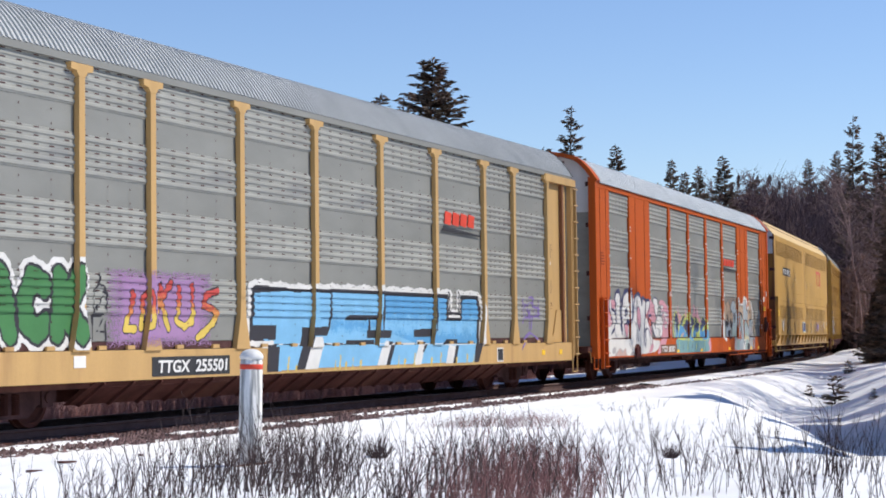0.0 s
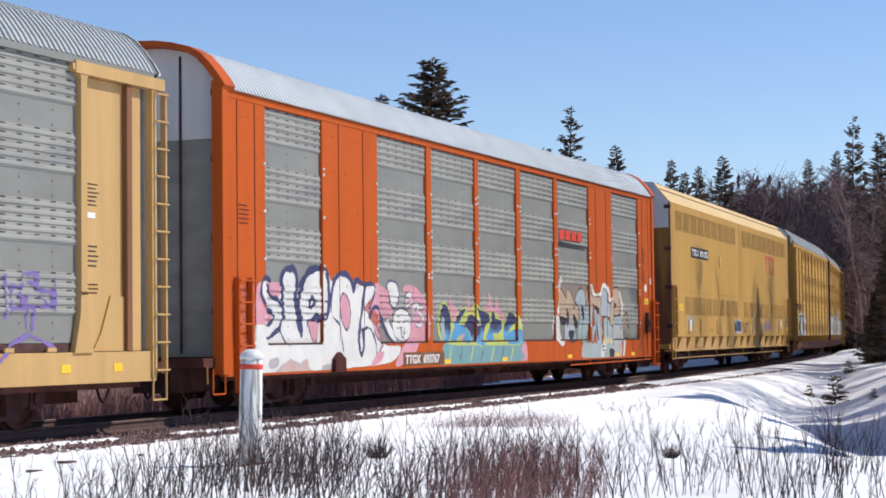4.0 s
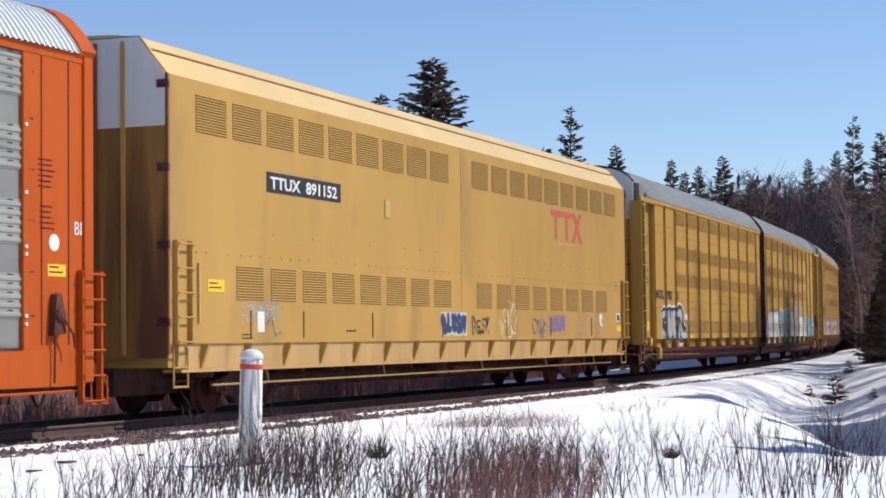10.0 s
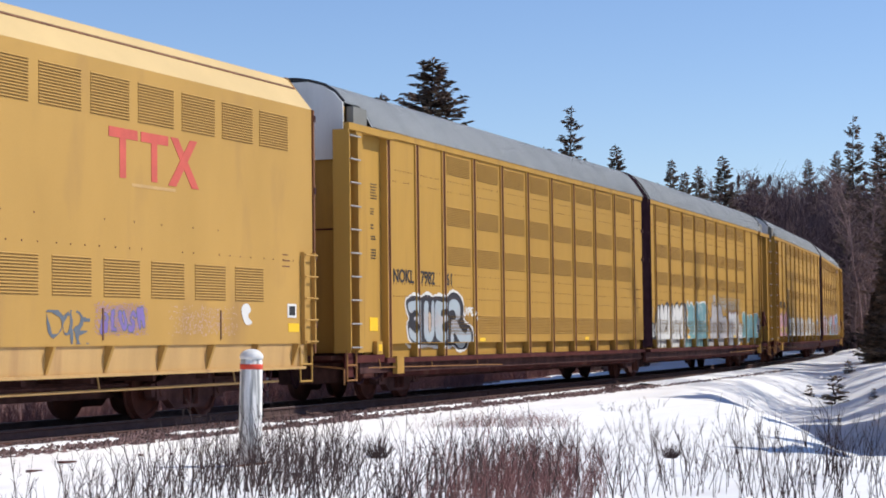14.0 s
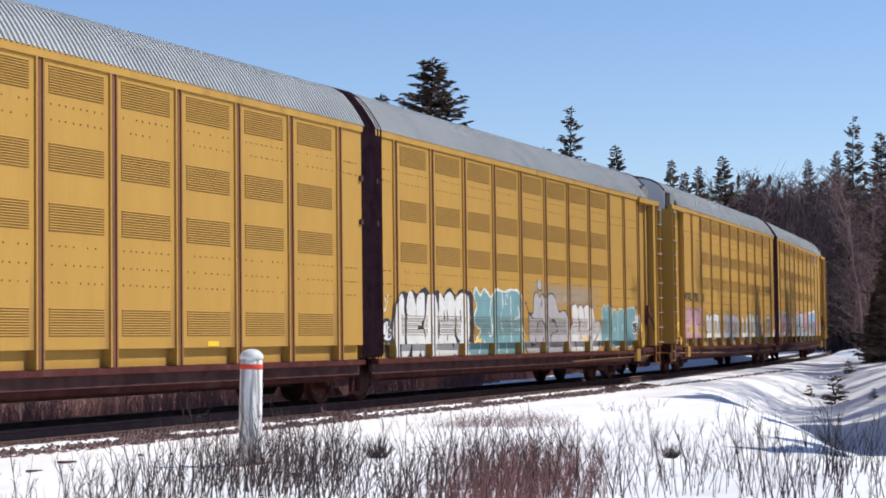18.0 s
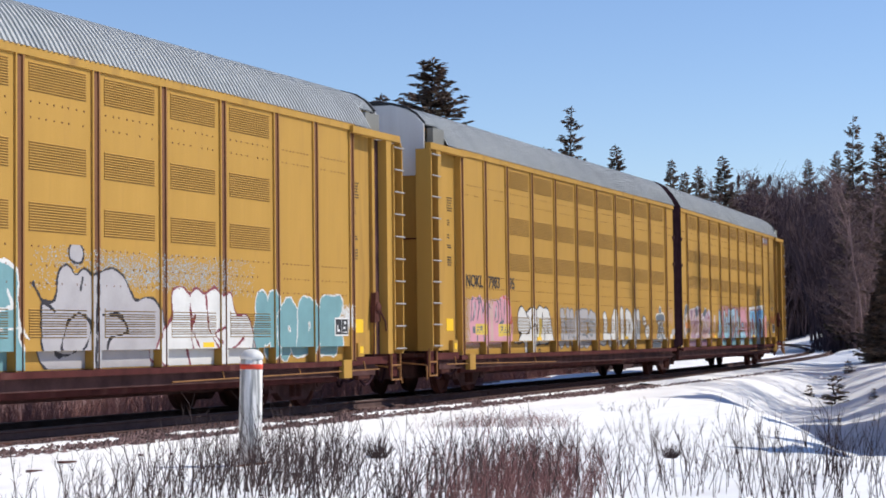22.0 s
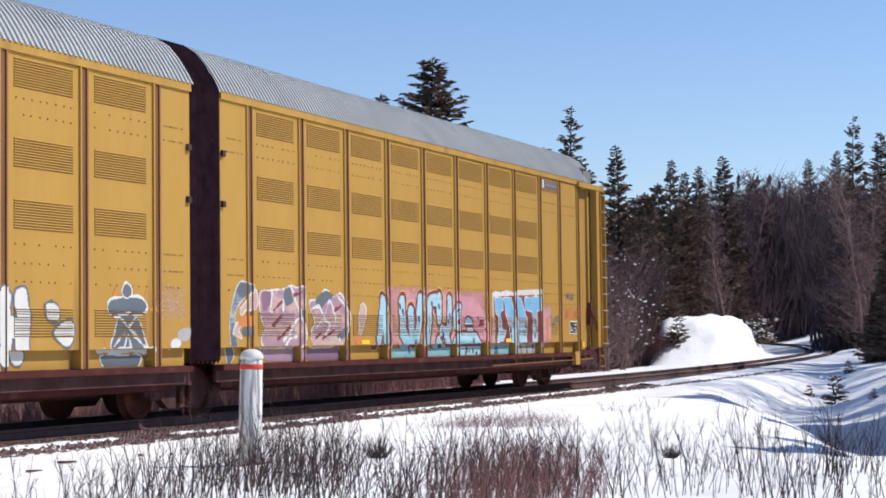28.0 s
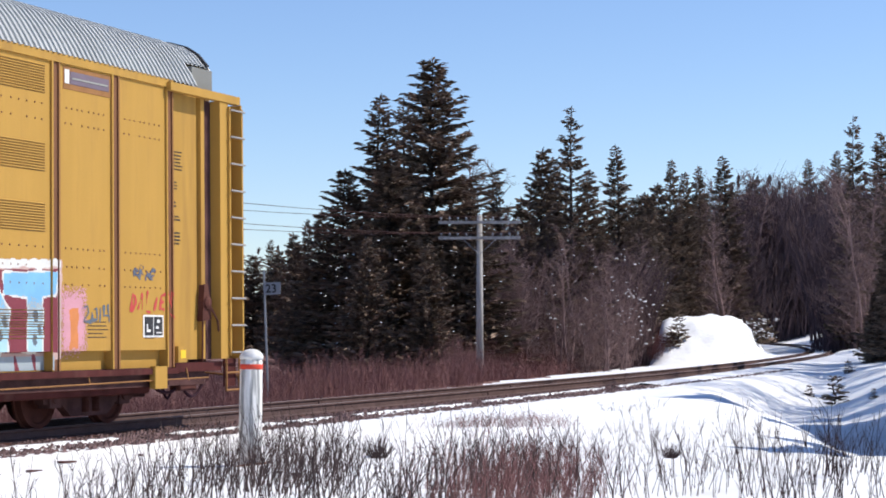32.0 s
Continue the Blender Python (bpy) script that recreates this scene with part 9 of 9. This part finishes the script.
c.blob([(11.48, 1.46), (11.84, 1.46), (11.84, 1.38), (11.51, 1.38)], "sky", "maroon", 0.03)
c.fill([(7.68, 1.03), (8.87, 1.03), (8.87, 0.83), (7.62, 0.82)], "aqua")
c.fill([(9.51, 1.01), (11.05, 1.03), (10.91, 0.81), (9.48, 0.82)], "aqua")
c.fill([(11.40, 1.04), (12.66, 1.05), (12.62, 0.79), (11.40, 0.80)], "sky")
c.fill([(11.12, 1.03), (11.39, 1.03), (11.37, 0.83), (11.12, 0.84)], "maroon")
c.fill([(9.02, 1.07), (9.22, 1.07), (9.22, 0.84), (8.90, 0.83)], "maroon")
c.stroke([(7.98, 1.78), (7.99, 1.75)], 0.05, "navy")
c.stroke([(7.84, 1.90), (7.85, 1.87)], 0.035, "slate")
c.stroke([(8.55, 0.99), (8.56, 0.96)], 0.06, "navy")
c.stroke([(8.66, 1.16), (8.68, 1.13)], 0.05, "slate")
c.stroke([(8.37, 0.85), (8.39, 0.82)], 0.035, "navy")
c.stroke([(9.51, 1.96), (9.53, 1.93)], 0.06, "slate")
c.stroke([(9.67, 1.82), (9.68, 1.79)], 0.05, "navy")
c.stroke([(10.05, 1.40), (10.06, 1.37)], 0.035, "slate")
c.stroke([(10.12, 1.29), (10.13, 1.26)], 0.06, "navy")
c.stroke([(10.49, 1.71), (10.51, 1.68)], 0.05, "slate")
c.stroke([(10.41, 1.62), (10.43, 1.58)], 0.035, "navy")
c.stroke([(11.78, 0.98), (11.79, 0.95)], 0.06, "slate")
c.stroke([(12.16, 0.97), (12.18, 0.94)], 0.05, "navy")
c.stroke([(11.94, 0.98), (11.96, 0.94)], 0.035, "slate")
c.stroke([(12.39, 0.86), (12.40, 0.82)], 0.06, "navy")
c.stroke([(11.72, 0.87), (11.74, 0.83)], 0.05, "slate")
c.stroke([(10.18, 1.14), (10.19, 1.11)], 0.035, "navy")
c.stroke([(11.91, 1.17), (11.92, 1.13)], 0.06, "slate")
c.stroke([(8.78, 1.64), (8.80, 1.61)], 0.05, "navy")
c.stroke([(9.89, 1.92), (9.91, 1.89)], 0.035, "slate")
c.stroke([(12.06, 1.63), (12.17, 1.69), (12.25, 1.57), (12.40, 1.63)], 0.02, "maroon")
c.stroke([(12.40, 1.59), (12.66, 1.67), (12.78, 1.58)], 0.02, "maroon")
c.stroke([(12.02, 1.51), (12.66, 1.54)], 0.02, "maroon")
c.stroke([(12.58, 1.44), (12.78, 1.36)], 0.02, "maroon")
c.lay(R2, unit_side(1), "pale blue lettering with dark red edges on a pink cloud")
c = Canvas(12.9, 17.6, 0.84, 2.55, 0.016, seed=23)
c.fill([(13.15, 2.16), (16.61, 2.34), (16.58, 1.05), (13.14, 1.12)], "fadepink", 0.06)
c.stroke([(13.20, 2.20), (14.37, 2.27), (14.59, 2.19), (14.81, 2.28), (16.56, 2.34)], 0.06, "white")
c.fill([(13.23, 2.16), (16.56, 2.26), (16.54, 1.09), (13.28, 1.12)], "maroon")
c.blob([(13.30, 2.14), (13.82, 2.13), (13.82, 1.87), (13.66, 1.84), (13.69, 1.40), (14.02, 1.38), (13.77, 1.14), (13.44, 1.14), (13.49, 1.72), (13.29, 1.86)], ["sky", "sky", "bluegrey", "ltblue", "ltblue"], "white", 0.025)
c.blob([(13.87, 2.13), (14.37, 2.15), (14.81, 1.40), (14.81, 1.09), (14.36, 1.13), (13.99, 1.83)], ["sky", "sky", "bluegrey", "ltblue", "ltblue"], "white", 0.025)
c.blob([(14.67, 2.15), (15.07, 2.16), (15.44, 1.66), (15.41, 1.08), (14.96, 1.09)], ["sky", "sky", "bluegrey", "ltblue", "ltblue"], "white", 0.025)
c.blob([(15.34, 2.17), (16.56, 2.22), (16.50, 1.91), (16.19, 1.87), (16.20, 1.12), (15.87, 1.12), (15.86, 1.86), (15.33, 1.89)], ["sky", "sky", "bluegrey", "ltblue", "ltblue"], "white", 0.025)
c.stroke([(14.28, 1.44), (14.29, 1.38)], 0.05, "slate")
c.stroke([(14.62, 1.36), (14.63, 1.30)], 0.05, "slate")
c.stroke([(14.49, 1.57), (14.51, 1.51)], 0.05, "slate")
c.stroke([(15.33, 1.53), (15.35, 1.47)], 0.05, "slate")
c.stroke([(15.24, 1.36), (15.25, 1.30)], 0.05, "slate")
c.stroke([(16.02, 1.62), (16.04, 1.56)], 0.05, "slate")
c.stroke([(16.11, 1.45), (16.13, 1.38)], 0.05, "slate")
c.stroke([(14.36, 1.24), (14.37, 1.18)], 0.05, "slate")
c.stroke([(16.02, 1.32), (16.03, 1.25)], 0.05, "slate")
c.fill([(13.24, 1.06), (14.70, 1.06), (14.70, 0.82), (13.24, 0.82)], "aqua")
c.stroke([(13.64, 0.94), (13.64, 0.85)], 0.12, "slate")
c.fill([(15.10, 1.05), (16.44, 1.05), (16.43, 0.81), (15.09, 0.82)], "bluegrey")
c.stroke([(15.32, 1.04), (15.39, 0.83)], 0.035, "maroon")
c.stroke([(15.73, 1.04), (15.80, 0.82)], 0.035, "maroon")
c.stroke([(16.15, 1.03), (16.22, 0.81)], 0.035, "maroon")
c.haze(16.6, 17.3, 1.0, 2.05, "pink", 0.75), c.rect(16.86, 17.06, 1.15, 1.72, "orange")
c.scribble(16.62, 17.05, 1.78, 1.98, 7, 0.02, "pink")
c.lay(R2, unit_side(1), "blue and dark red block lettering edged in white")
c = Canvas(17.0, 20.0, 1.2, 2.5, 0.014, seed=24)
c.letters("CRAC", 18.5, 19.08, 2.17, 2.42, 0.012, "slate", "navy", 0.008, None, 0, 0.0), c.scribble(18.5, 19.05, 2.15, 2.3, 8, 0.010, "slate")
c.letters("DALIEN", 18.4, 19.6, 1.66, 2.0, 0.013, "red", "red", 0.005), c.stroke([(19.4, 1.75), (19.6, 1.6)], 0.016, "red")
for st in ([(17.17, 1.72), (17.3, 1.76), (17.32, 1.66), (17.18, 1.53), (17.36, 1.53)], [(17.42, 1.55), (17.4, 1.7), (17.52, 1.72), (17.53, 1.56), (17.42, 1.55)], [(17.62, 1.72), (17.6, 1.53)], [(17.70, 1.74), (17.70, 1.62), (17.84, 1.62)], [(17.82, 1.76), (17.84, 1.5)]):
    c.stroke(st, 0.016, "slate")
c.lay(R2, unit_side(1), "small red and grey scrawls with a date")


# ---------------------------------------------------------------- the train's run
SPEED_T = (0.0, 6.0, 12.0, 18.0, 24.0, 32.0)
GONE = (0.0, 30.56, 60.88, 91.08, 121.23, 162.24)


def gone(t):
    """Metres run since the start, smooth through the given times."""
    x, y = np.array(SPEED_T), np.array(GONE)
    n, h = len(x), np.diff(x)
    A, b = np.eye(n), np.zeros(n)
    for i in range(1, n - 1):
        A[i, i - 1], A[i, i], A[i, i + 1] = h[i - 1], 2 * (h[i - 1] + h[i]), h[i]
        b[i] = 6 * ((y[i + 1] - y[i]) / h[i] - (y[i] - y[i - 1]) / h[i - 1])
    M = np.linalg.solve(A, b)
    j = min(max(int(np.searchsorted(x, t)) - 1, 0), n - 2)
    d = t - x[j]
    return float(y[j] + d * ((y[j + 1] - y[j]) / h[j] - h[j] * (2 * M[j] + M[j + 1]) / 6) + d * d * M[j] / 2 + d ** 3 * (M[j + 1] - M[j]) / (6 * h[j]))


def car_pose(at, p, q):
    """A car whose origin is at + 0 along the line and whose bogies stand at p and q from it."""
    a, b = line(at + p), line(at + q)
    dx, dy = b[0] - a[0], b[1] - a[1]
    ln = math.hypot(dx, dy)
    f = -p / (q - p)
    return Matrix.Translation((a[0] + dx * f, a[1] + dy * f, GRADE * at)) @ Matrix.Rotation(math.atan2(dy, dx), 4, "Z") @ Matrix.Rotation(-CANT, 4, "X")


def motions():
    times = [i * 1.0 for i in range(33)]
    for car, at, p, q in ((GREY_CAR, 5.241, -10.06, 10.06), (RED_CAR, 33.927, -10.06, 10.06), (PLAIN_CAR, 62.009, -9.1, 9.1), (N1, 97.35, -17.76, 0.24), (N2, 96.90, 0.40, 18.40), (R1, 141.48, -17.86, 0.14), (R2, 141.41, 0.07, 18.07)):
        walk(car, [(t, car_pose(at - gone(t), p, q)) for t in times])
    spin = [i / 9.0 for i in range(289)]
    turn = [gone(t) / WHEEL_R for t in spin]
    for w, dx in WHEELSETS:
        walk(w, [(t, Matrix.Translation((dx, 0, WHEEL_R)) @ Matrix.Rotation(-a, 4, "Y")) for t, a in zip(spin, turn)])


motions()
